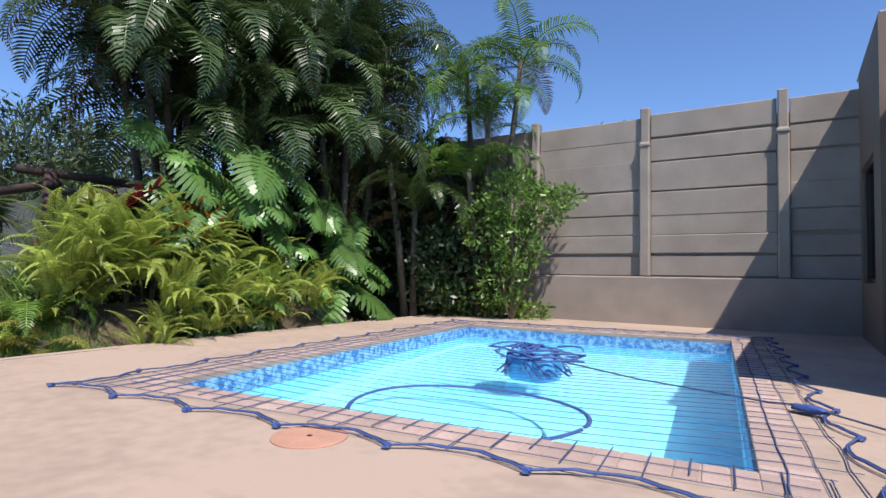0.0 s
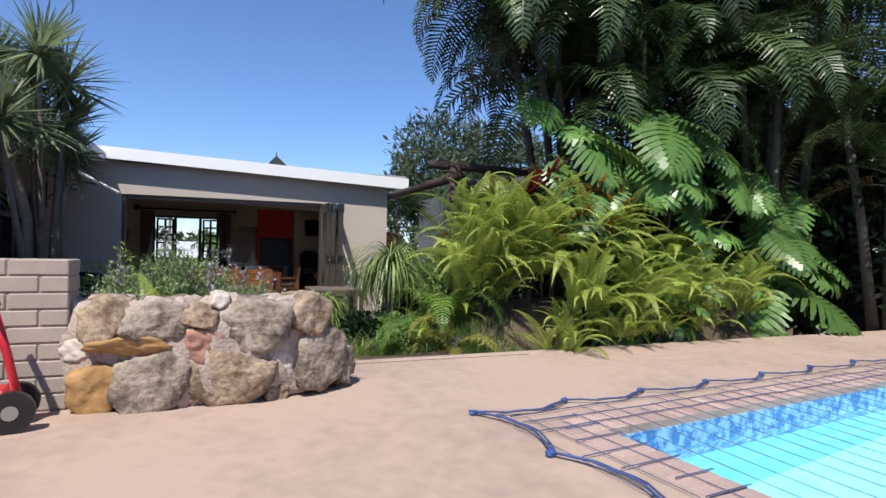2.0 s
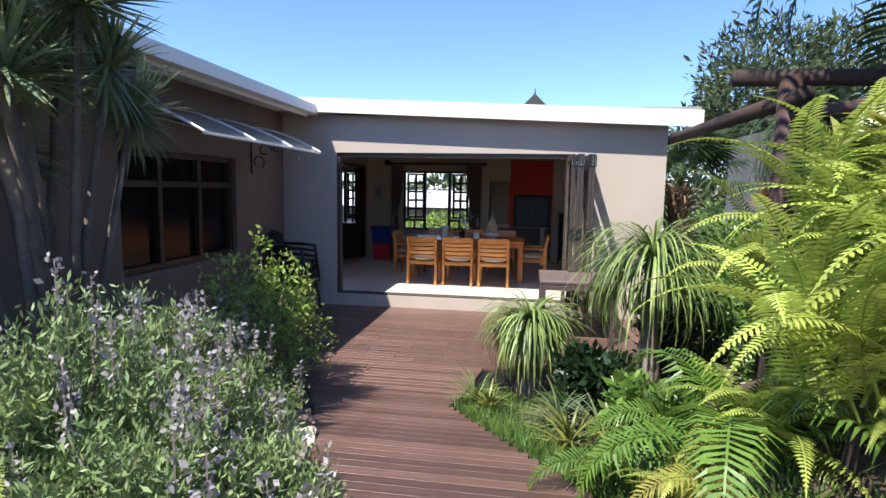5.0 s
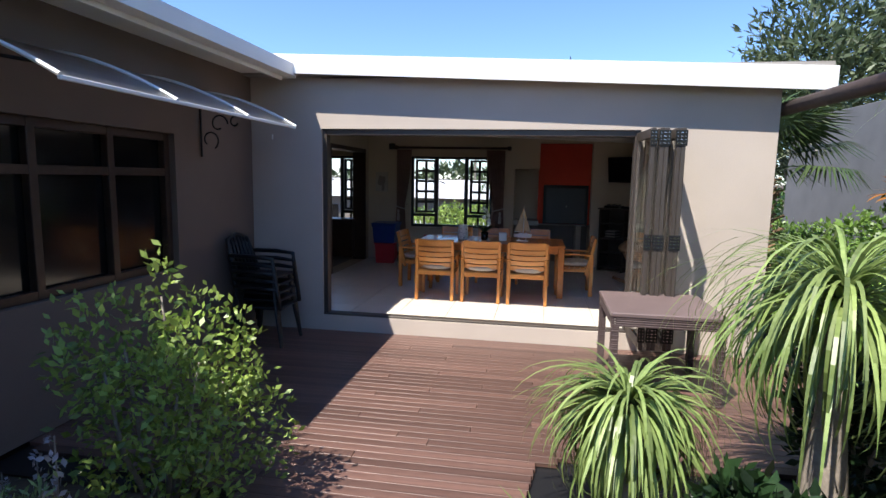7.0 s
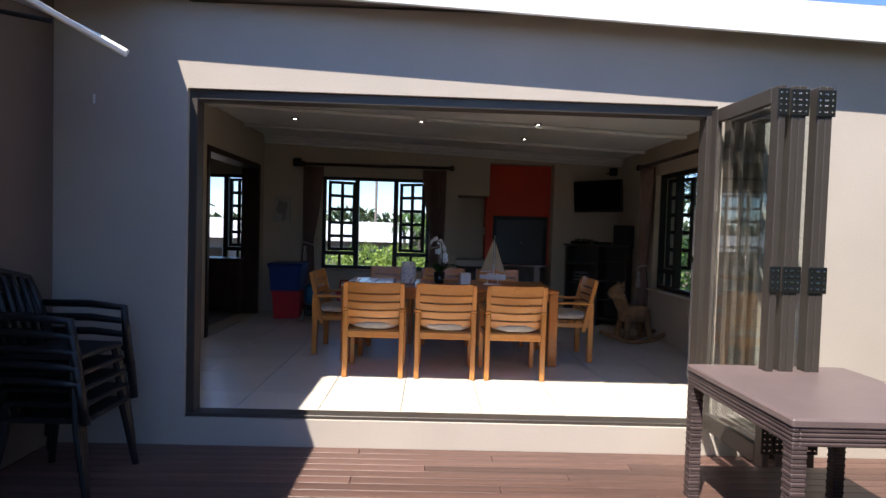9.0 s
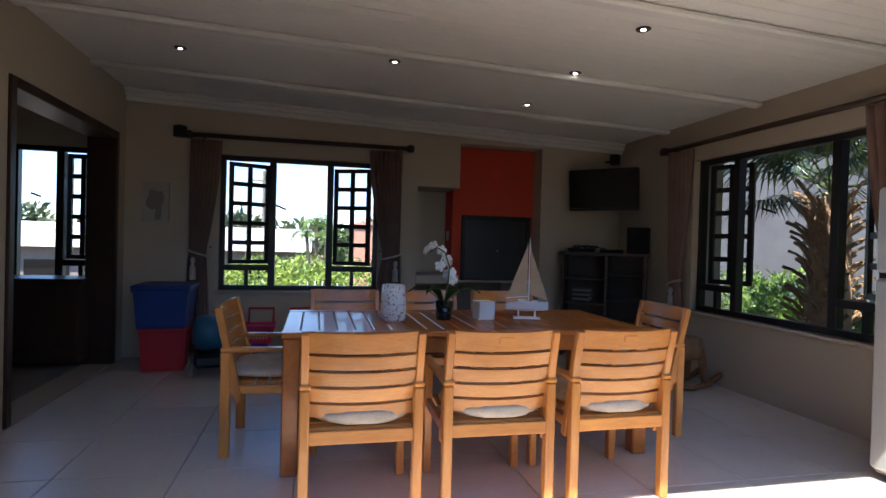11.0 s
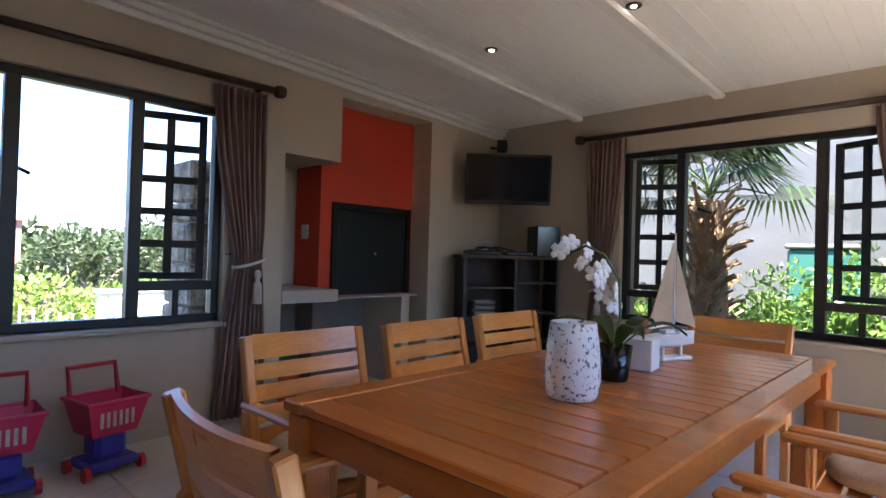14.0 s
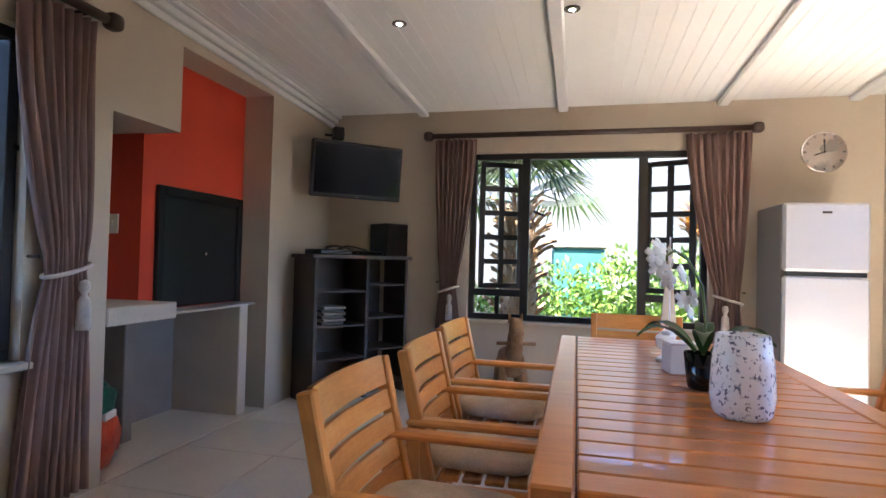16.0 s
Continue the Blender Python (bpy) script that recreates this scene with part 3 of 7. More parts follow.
def rock_wall():
    wall = thing("stone_planter_wall", "rough fieldstone planter wall set in pale mortar", "stone wall", (0, 0, 0))
    g = G()
    path = [(-4.78, 0.99), (-4.66, 1.3), (-4.60, 1.65), (-4.62, 1.98), (-4.75, 2.28)]
    for i in range(len(path) - 1):
        p, q = Vector((*path[i], 0)), Vector((*path[i + 1], 0))
        ang = math.degrees(math.atan2(q.y - p.y, q.x - p.x))
        c = (p + q) / 2
        g.blob((q - p).length * 0.72, 0.19, 0.34, i, 0.14, 26, pose(c.x - 0.07, c.y, PZ + 0.27, 0, 0, ang), 5.0)
    part("mortar", g, M["mortar"], wall, "pale lumpy mortar", True)
    spec = [  # along y, height, half length, half height, kind
        (1.18, 0.475, 0.115, 0.135, 1), (1.43, 0.49, 0.18, 0.10, 0), (1.65, 0.525, 0.10, 0.07, 1), (1.96, 0.445, 0.20, 0.155, 0), (2.26, 0.50, 0.13, 0.12, 1),
        (1.32, 0.355, 0.20, 0.06, 2), (1.68, 0.365, 0.10, 0.11, 3), (1.55, 0.28, 0.07, 0.085, 1), (1.16, 0.14, 0.12, 0.15, 2), (1.43, 0.135, 0.20, 0.175, 0),
        (1.82, 0.16, 0.24, 0.165, 1), (2.33, 0.23, 0.16, 0.20, 0), (2.10, 0.20, 0.07, 0.08, 4), (1.06, 0.33, 0.08, 0.06, 4), (2.50, 0.15, 0.09, 0.12, 0), (1.62, 0.05, 0.06, 0.05, 1), (2.08, 0.05, 0.07, 0.05, 1), (1.25, 0.43, 0.05, 0.03, 4), (1.76, 0.60, 0.05, 0.05, 4)]
    for i, (y, z, hl, hz, kind) in enumerate(spec):
        bulge = -0.16 * max(0, (y - 1.95) / 0.5) ** 1.6 - 0.16 * max(0, (1.35 - y) / 0.4) ** 1.6
        turn = 70 * max(0, y - 1.95) - 55 * max(0, 1.35 - y)
        part("stone", fieldstone(0.165 if hl > 0.09 else 0.12, hl * 1.12, hz * 1.12, i + 1), ROCKS[kind], wall, smooth=True, m=pose(-4.62 + bulge, y, PZ + z, rng.uniform(-9, 9), rng.uniform(-6, 6), turn))
rock_wall()

# painted brick pier
pier = thing("brick_pier", "taupe painted cement brick wall end beside the stones", "brick wall", (0, 0, 0))
part("core", G().box(-4.90, -0.88, PZ - 0.05, -4.67, 0.985, PZ + 0.815), M["brickpaint"], pier)
for k in range(9):
    z = PZ + 0.006 + k * 0.0918
    y, first = 0.995, True
    while y > -0.85:
        w = 0.14 if first and k % 2 else 0.285
        y0 = max(y - w, -0.87)
        if y - y0 > 0.03:
            part("brick", G().box(-4.91, y0 + 0.005, z, -4.66, y - 0.005, z + 0.0835, 0.006), M["brickpaint"], pier)
        y, first = y - w, False

# red tricycle-like cart at the pier
cart = thing("red_push_cart", "red plastic push cart parked by the brick pier", "cart", pose(-4.40, 0.80, PZ, 0, 0, 10))
part("body", G().box(-0.11, -0.3, 0.14, 0.11, 0.02, 0.2, 0.03).box(-0.1, -0.34, 0.2, 0.1, -0.26, 0.42, 0.03), M["redplastic"], cart)
part("handle", G().tube([(0, 0.0, 0.17), (0, 0.05, 0.12), (0, 0.0, 0.36), (0, -0.06, 0.60)], 0.02, 8).tube([(-0.12, -0.06, 0.6), (0.12, -0.06, 0.6)], 0.018, 8), M["redplastic"], cart, smooth=True)
for x in (-0.11, 0.11):
    w = part("wheel", G().tube([(x - 0.025, 0.03, 0.1), (x + 0.025, 0.03, 0.1)], 0.10, 18), M["black"], cart, smooth=False)
    part("hub", G().tube([(x - 0.03, 0.03, 0.1), (x + 0.03, 0.03, 0.1)], 0.035, 12), M["greyside"], w)

# folding doors and frame
fd = thing("folding_door", "bronze aluminium folding glass door, stacked open", "folding door", (0, 0, 0))
fr = G().box(FX - 0.14, OY0, FLOOR, FX - 0.03, OY0 + 0.055, OZ1, 0.004).box(FX - 0.14, OY1 - 0.055, FLOOR, FX - 0.03, OY1, OZ1, 0.004)
part("frame", fr, M["alu"], fd)
part("head_track", G().box(FX - 0.15, OY0 + 0.055, OZ1 - 0.07, FX - 0.03, OY1 - 0.055, OZ1, 0.006), M["alu"], fd)
part("floor_track", G().box(FX - 0.14, OY0, FLOOR - 0.004, FX - 0.02, OY1, FLOOR + 0.022, 0.004), M["alu"], fd)
def leaf(y, turn, x0=FX + 0.02, w=0.68, handle=False):
    m0 = pose(x0, y, FLOOR + 0.03, 0, 0, turn)
    h = 2.17
    lf = part("leaf", G().box(0, -0.02, 0, 0.075, 0.02, h, 0.004).box(w - 0.075, -0.02, 0, w, 0.02, h, 0.004).box(0.075, -0.02, 0, w - 0.075, 0.02, 0.11, 0.004).box(0.075, -0.02, h - 0.09, w - 0.075, 0.02, h, 0.004), M["alu"], fd, m=m0)
    pane = part("pane", G().box(0.07, -0.004, 0.1, w - 0.07, 0.004, h - 0.08), M["glass"], lf, "clear glass pane")
    pane.visible_shadow = False
    for z in (0.08, h * 0.5 - 0.08, h - 0.17):
        hg = part("hinge", G().box(w, -0.033, z, w + 0.008, 0.033, z + 0.15, 0.003), M["black_metal"], lf, "black hinge plate")
        screws = G()
        for zz in (0.025, 0.06, 0.09, 0.125):
            for yy in (-0.015, 0.015):
                screws.box(w + 0.008, yy - 0.005, z + zz - 0.005, w + 0.011, yy + 0.005, z + zz + 0.005, 0.002)
        part("screws", screws, M["chrome"], hg, "bright screw heads")
    if handle:
        part("handle", G().box(w - 0.05, 0.02, 0.95, w - 0.02, 0.03, 1.2, 0.004).tube([(w - 0.035, 0.03, 1.08), (w - 0.035, 0.07, 1.08), (w - 0.15, 0.07, 1.08)], 0.008, 8), M["chrome"], lf, "steel lever handle")
leaf(OY1 - 0.03, 2, w=0.70, handle=True)
for k, y in enumerate((3.66, 3.73, 3.81, 3.88)):
    leaf(y, 1.2 * (-1) ** k, x0=FX + 0.03)

# brown woven patio table
pt = thing("patio_table", "square brown resin rattan patio table on the deck", "table", (-11.45, 3.66, 0))
part("tabletop", G().box(-0.48, -0.47, 0.735, 0.48, 0.47, 0.775, 0.008), M["rattan_top"], pt, "smooth brown plastic top")
for x0, y0, x1, y1 in ((-0.475, -0.465, 0.475, -0.435), (-0.475, 0.435, 0.475, 0.465), (-0.475, -0.435, -0.445, 0.435), (0.445, -0.435, 0.475, 0.435)):
    g = G()
    for k in range(4):
        z = 0.655 + k * 0.02
        g.box(x0, y0, z, x1, y1, z + 0.0205, 0.006)
    part("apron", g, M["rattan"], pt, "woven rattan apron")
for sx in (-1, 1):
    for sy in (-1, 1):
        g = G()
        for k in range(33):
            e = 0.002 * (k % 2)
            g.box(sx * 0.44 - 0.034 + e, sy * 0.43 - 0.034 + e, k * 0.02, sx * 0.44 + 0.034 - e, sy * 0.43 + 0.034 - e, k * 0.02 + 0.0195, 0.004)
        part("leg", g, M["rattan"], pt)

# stacked black chairs in the shade
def plastic_chair(m):
    ch = thing("garden_chair", "black moulded plastic garden chair in a stack by the wall", "chair", m, "stacked black garden chairs")
    part("seat", G().box(-0.22, -0.2, 0.41, 0.22, 0.24, 0.44, 0.012), M["black"], ch)
    for i in range(7):
        x = -0.2 + i * 0.0667
        part("back_slat", G().tube([(x, -0.2, 0.43), (x * 1.05, -0.27, 0.65), (x * 0.95, -0.33, 0.84 - 0.3 * x * x)], 0.018, 6), M["black"], ch, smooth=True)
    g = G()
    g.tube([(-0.23, -0.2, 0.43), (-0.24, -0.28, 0.66), (-0.2, -0.33, 0.82), (0, -0.35, 0.87), (0.2, -0.33, 0.82), (0.24, -0.28, 0.66), (0.23, -0.2, 0.43)], 0.022, 8)
    part("back_frame", g, M["black"], ch, smooth=True)
    for s in (-1, 1):
        part("armrest", G().tube([(s * 0.25, -0.27, 0.66), (s * 0.27, 0.0, 0.66), (s * 0.26, 0.22, 0.64), (s * 0.24, 0.25, 0.42)], 0.024, 8), M["black"], ch, smooth=True)
        for sy in (-1, 1):
            part("leg", G().tube([(s * 0.2, sy * 0.2, 0.42), (s * 0.25, sy * 0.26, 0)], [0.028, 0.02], 8), M["black"], ch)
    return ch
c0 = plastic_chair(pose(-11.93, -0.42, 0, 0, 0, 0))
for k in range(1, 5):
    copy_thing(c0, pose(-11.93, -0.42 - 0.012 * k, 0.085 * k, 0, 0, 0))

# polycarbonate awning with scroll brackets, wing window, gutter
aw = thing("door_awning", "clear polycarbonate awning with white edge strips", "awning", (0, 0, 0))
def arc(x0, x1):
    g = G()
    n = 8
    for i in range(n + 1):
        u = i / n
        y, z = WY + 1.0 * u, 2.70 - 0.34 * u ** 1.6
        g.v += [(x0, y, z), (x1, y, z), (x0, y, z - 0.006), (x1, y, z - 0.006)]
    g.f = [f for i in range(n) for f in ((4 * i, 4 * i + 1, 4 * i + 5, 4 * i + 4), (4 * i + 2, 4 * i + 6, 4 * i + 7, 4 * i + 3))]
    return g
for x0 in (-11.55, -10.62, -9.69):
    part("sheet", arc(x0, x0 + 0.92), M["poly"], aw, "cloudy clear sheet")
for x in (-11.56, -10.63, -9.70, -8.76):
    part("edge_strip", G().tube([(x, WY + 1.0 * u, 2.71 - 0.34 * u ** 1.6) for u in np.linspace(0, 1, 9)], 0.014, 6), M["white"], aw)
part("edge_strip", G().box(-11.56, WY + 0.98, 2.345, -8.76, WY + 1.0, 2.37, 0.004), M["white"], aw)
for x in (-11.45, -8.9):
    g = G().tube([(x, WY + 0.02, 2.05), (x, WY + 0.02, 2.62)], 0.012, 6).tube([(x, WY, 2.58), (x, WY + 0.7, 2.47)], 0.012, 6)
    for c, r, t0, t1 in (((0.22, 2.38), 0.1, 0, 5.2), ((0.4, 2.4), 0.07, 1, 6), ((0.12, 2.22), 0.09, -1, 4)):
        g.tube([(x, WY + c[0] + r * (1 - 0.1 * t) * math.cos(t), c[1] + r * (1 - 0.1 * t) * math.sin(t)) for t in np.linspace(t0, t1, 16)], 0.009, 5)
    part("bracket", g, M["black_metal"], aw, "scrolled black iron bracket", True)
wd = tagged(new("window_wing"), "dark timber window in the shaded wing wall", "window", kind="structure")
part("pane", G().box(-11.05, WY - 0.14, 0.95, -8.9, WY - 0.13, 2.25), M["black_gloss"], wd, "dark reflecting pane")
g = G()
for x in (-11.05, -10.35, -9.62, -8.97):
    g.box(x, WY - 0.13, 0.95, x + 0.07, WY - 0.06, 2.25, 0.005)
for z in (0.95, 1.85, 2.18):
    g.box(-11.05, WY - 0.125, z, -8.9, WY - 0.065, z + 0.07, 0.005)
part("window_frame", g, M["darkwood"], wd)
gut = thing("gutter", "white painted box gutter along the eave", "gutter", (0, 0, 0))
vs = [(x, y, z) for x in (-12.33, -2.6) for y, z in ((-0.40, 3.12), (-0.40, 3.0), (-0.255, 3.0), (-0.255, 3.135), (-0.27, 3.135), (-0.27, 3.015), (-0.385, 3.015), (-0.385, 3.12))]
part("trough", G().add(vs, [(k, (k + 1) % 8, 8 + (k + 1) % 8, 8 + k) for k in range(8)]), M["white"], gut)
part("fascia", G().box(-12.33, -0.44, 2.96, -2.6, -0.41, 3.14, 0.003), M["white"], gut)
part("end_cap", G().box(-12.345, -0.44, 2.98, -12.33, -0.25, 3.14), M["white"], gut)

# roof cowl of the barbecue chimney
cw = thing("chimney_cowl", "small black pyramid cowl on the chimney", "chimney", (-17.75, 3.06, 3.0))
part("flue", G().box(-0.2, -0.2, 0, 0.2, 0.2, 0.85), M["black_metal"], cw)
part("cap", G().add([(-0.3, -0.3, 0.85), (0.3, -0.3, 0.85), (0.3, 0.3, 0.85), (-0.3, 0.3, 0.85), (0, 0, 1.2)], [(0, 1, 4), (1, 2, 4), (2, 3, 4), (3, 0, 4), (3, 2, 1, 0)]), M["black_metal"], cw)
part("spike", G().tube([(0, 0, 1.18), (0, 0, 1.32)], [0.02, 0.004], 6), M["black_metal"], cw)

# log pergola
pg = thing("log_pergola", "dark weathered log pergola beside the house", "pergola", (0, 0, 0))
part("beam", G().tube([(-12.9, 5.02, 2.66), (-8.6, 5.0, 2.62)], [0.07, 0.07], 10), M["logwood"], pg, smooth=True)
part("beam", G().tube([(-8.9, 4.6, 2.80), (-8.75, 9.0, 2.76)], [0.065, 0.065], 10), M["logwood"], pg, smooth=True)
part("beam", G().tube([(-8.9, 5.0, 2.50), (-7.6, 5.3, 2.45)], [0.055, 0.055], 10), M["logwood"], pg, smooth=True)
part("post", G().tube([(-8.85, 5.0, -0.1), (-8.85, 5.0, 2.80)], [0.09, 0.085], 12), mat("red_stained_post", (0.055, 0.026, 0.021), 0.7, 0.3, 3, 30, 0.4), pg, "reddish stained round post", True)
part("post", G().tube([(-8.8, 8.8, -0.1), (-8.8, 8.8, 2.8)], [0.11, 0.10], 12), M["logwood"], pg, smooth=True)
wl = thing("wall_light", "small black wall light point on the facade", "light", (FX + 0.02, -0.62, 2.33))
part("stub", G().tube([(0, 0, -0.03), (0, 0, 0.03)], 0.008, 6), M["white"], wl)


# ---------- dining room ----------
M["vase"] = mat("mottled_white_glass", (0.80, 0.79, 0.78), 0.15, s=62, bs=130, bump=0.1, c2=(0.16, 0.17, 0.22), mixlo=0.40, mixhi=0.46)
M["orchid"] = mat("white_petal", (0.85, 0.84, 0.82), 0.5, 0.05)
M["sail"] = mat("tan_sail", (0.55, 0.40, 0.24), 0.8, 0.12, 5, 90, 0.2)
M["shelfwood"] = mat("grey_brown_shelf", (0.06, 0.046, 0.038), 0.6, 0.2, 3, 40, 0.2)
M["bluebox"] = mat("blue_plastic", (0.01, 0.045, 0.22), 0.4, 0.1, 4, 60, 0.05)
M["teal"] = mat("teal_plastic", (0.01, 0.13, 0.22), 0.4, 0.1, 4, 60, 0.05)
M["pink"] = mat("pink_plastic", (0.62, 0.03, 0.10), 0.4, 0.1, 4, 60, 0.05)
M["purple"] = mat("purple_plastic", (0.06, 0.06, 0.38), 0.4, 0.1, 4, 60, 0.05)
M["sill"] = mat("pale_shelf_slab", (0.50, 0.44, 0.37), 0.6, 0.08, 4, 60, 0.15)


def grid_window(name, m, w, h, label, cuts, swing):
    win = tagged(new(name), label, "window", kind="structure")
    win.matrix_basis = m
    f = 0.05
    part("window_frame", G().box(0, -0.035, 0, w, 0.035, f, 0.004).box(0, -0.035, h - f, w, 0.035, h, 0.004).box(0, -0.035, f, f, 0.035, h - f, 0.004).box(w - f, -0.035, f, w, 0.035, h - f, 0.004), M["winframe"], win)
    for c in cuts:
        part("mullion", G().box(c - 0.035, -0.04, f, c + 0.035, 0.04, h - f, 0.004), M["winframe"], win)
    zt = 0.21
    for (x0, x1), side in (((f, cuts[0] - 0.03), 0), ((cuts[1] + 0.03, w - f), 1)):
        part("transom", G().box(x0, -0.04, zt, x1, 0.04, zt + 0.06, 0.004), M["winframe"], win)
        xm = (x0 + x1) / 2
        part("glazing_bar", G().box(xm - 0.02, -0.03, f, xm + 0.02, 0.03, zt, 0.003), M["winframe"], win)
        sw, sh = x1 - x0 - 0.01, h - f - zt - 0.07
        g = G().box(0, -0.02, 0, 0.045, 0.02, sh, 0.003).box(sw - 0.05, -0.02, 0, sw, 0.02, sh, 0.003).box(0.045, -0.02, 0, sw - 0.045, 0.02, 0.045, 0.003).box(0.045, -0.02, sh - 0.045, sw - 0.045, 0.02, sh, 0.003)
        g.box(sw / 2 - 0.025, -0.016, 0.045, sw / 2 + 0.025, 0.016, sh - 0.045, 0.003)
        for k in range(1, 5):
            z = 0.02 + k * (sh - 0.04) / 5
            g.box(0.045, -0.014, z - 0.024, sw - 0.045, 0.014, z + 0.024, 0.003)
        piv = pose(x0 + 0.025, 0.045, zt + 0.065, 0, 0, swing) if side == 0 else pose(x1 - 0.025, 0.045, zt + 0.065, 0, 0, -swing) @ pose(-sw, 0, 0)
        s = part("sash", g, M["winframe"], win, "small-paned casement pushed slightly open", m=piv)
        pane = part("pane", G().box(0.04, -0.003, 0.04, sw - 0.04, 0.003, sh - 0.04), M["glass"], s)
        pane.visible_shadow = False
        part("stay", G().box(sw * 0.55, -0.05, sh - 0.32, sw * 0.85, -0.04, sh - 0.30, m=pose(0, 0, 0, 0, 20, 0)), M["black_metal"], s)
    part("window_sill", G().box(-0.02, -0.16, -0.03, w + 0.02, -0.04, 0.0, 0.006), M["inner"], win)
    return win


grid_window("window_1", pose(BX - 0.09, AY0, AZ0, 0, 0, 90), AY1 - AY0, AZ1 - AZ0, "dark small-paned window onto the street, casements open", (0.53, 1.14), 24)
grid_window("window_2", pose(BX0, NY + 0.1, BZ0), BX1 - BX0, BZ1 - BZ0, "dark small-paned window onto the garden, casements open", (0.50, 1.49), 24)
grid_window("window_3", pose(BX - 0.09, -2.35, 0.9, 0, 0, 90), 1.2, 1.4, "dark small-paned window of the next room", (0.4, 0.8), 10)


def curtain(name, m, top, tie, bottom, ztop, ztie, zbot, label, tassel=-1):
    """A pleated curtain on a wall; local x runs along the wall, y into the room."""
    cu = thing(name, label, "curtain", m)
    g = G()
    nu, nz = 64, 26
    rows = []
    for j in range(nz + 1):
        z = ztop + (zbot - ztop) * j / nz
        if z > ztie:
            u = ((ztop - z) / (ztop - ztie)) ** 1.5
            lo, hi = top[0] + (tie[0] - top[0]) * u, top[1] + (tie[1] - top[1]) * u
        else:
            u = ((ztie - z) / (ztie - zbot)) ** 0.6
            lo, hi = tie[0] + (bottom[0] - tie[0]) * u, tie[1] + (bottom[1] - tie[1]) * u
        pinch = 1 - 0.55 * math.exp(-((z - ztie) / 0.12) ** 2)
        rows.append([(lo + (hi - lo) * i / nu, 0.07 + pinch * (0.032 * math.sin(i / nu * 2 * math.pi * 8 + 0.6 * math.sin(z * 2)) + 0.012 * math.sin(i * 1.7 + z * 3)), z) for i in range(nu + 1)])
    for r in rows:
        g.v += r
    g.f = [(j * (nu + 1) + i, j * (nu + 1) + i + 1, (j + 1) * (nu + 1) + i + 1, (j + 1) * (nu + 1) + i) for j in range(nz) for i in range(nu)]
    ob = part("fabric", g, M["curtain"], cu, "", True)
    sol = ob.modifiers.new("thickness", "SOLIDIFY")
    sol.thickness = 0.004
    cx = (tie[0] + tie[1]) / 2
    hw = (tie[1] - tie[0]) / 2 + 0.02
    t = part("tieback", G().tube([(cx + hw * math.cos(t), 0.07 + 0.06 * math.sin(t), ztie + 0.03 * math.cos(t) * tassel) for t in np.linspace(0, 6.28, 22)], 0.011, 6), M["rope"], cu, "cream cord tie-back", True)
    xt = cx + tassel * hw * 0.3
    part("tassel", G().lathe([(0.0, 0), (0.034, 0), (0.028, 0.13), (0.012, 0.16), (0.026, 0.19), (0.02, 0.22), (0.0, 0.23)], 12), M["rope"], t, "cream tassel", True, m=pose(xt, 0.135, ztie - 0.27))
    part("hook", G().tube([(cx - tassel * (hw + 0.02), 0.0, ztie + 0.06), (cx - tassel * (hw + 0.02), 0.06, ztie + 0.06)], 0.008, 6), M["darkwood"], cu)
    return cu


curtain("curtain", pose(BX, 0, 0, 0, 0, -90), (-1.95 + 0.08, -1.5), (-1.86, -1.68), (-1.90, -1.55), 2.44, 1.27, 0.24, "mauve-brown pleated curtain tied beside the street window", -1)
curtain("curtain", pose(BX, 0, 0, 0, 0, -90), (0.02, 0.33), (0.16, 0.32), (0.1, 0.36), 2.44, 1.27, 0.24, "mauve-brown pleated curtain in the dark corner", 1)
curtain("curtain", pose(0, NY, 0, 0, 0, 180), (13.68, 14.17), (13.76, 13.93), (13.72, 14.02), 2.44, 1.10, 0.24, "mauve-brown pleated curtain tied beside the garden window", 1)
curtain("curtain", pose(0, NY, 0, 0, 0, 180), (15.90, 16.28), (16.06, 16.2), (15.98, 16.26), 2.44, 1.10, 0.24, "mauve-brown pleated curtain tied beside the garden window", -1)


def rod(p, q, n):
    r = thing("curtain_rod", "dark wooden curtain rod with ball finials", "curtain rod", p)
    q = tuple(b - a for a, b in zip(p, q))
    part("pole", G().tube([(0, 0, 0), q], 0.024, 12), M["darkwood"], r, smooth=True)
    for e in ((0, 0, 0), q):
        part("finial", G().blob(0.042, 0.042, 0.042, 1, 0.0, 8, Matrix.Translation(e)), M["darkwood"], r, smooth=True)
    for u in (0.06, 0.94):
        e = tuple(v * u for v in q)
        part("bracket", G().tube([(e[0], e[1], e[2] - 0.01), (e[0] + n[0], e[1] + n[1], e[2] - 0.01)], 0.014, 8), M["darkwood"], r)


rod((BX + 0.09, -0.34, 2.48), (BX + 0.09, 1.95, 2.48), (-0.09, 0))
rod((-16.34, NY - 0.09, 2.47), (-13.65, NY - 0.09, 2.47), (0, 0.09))

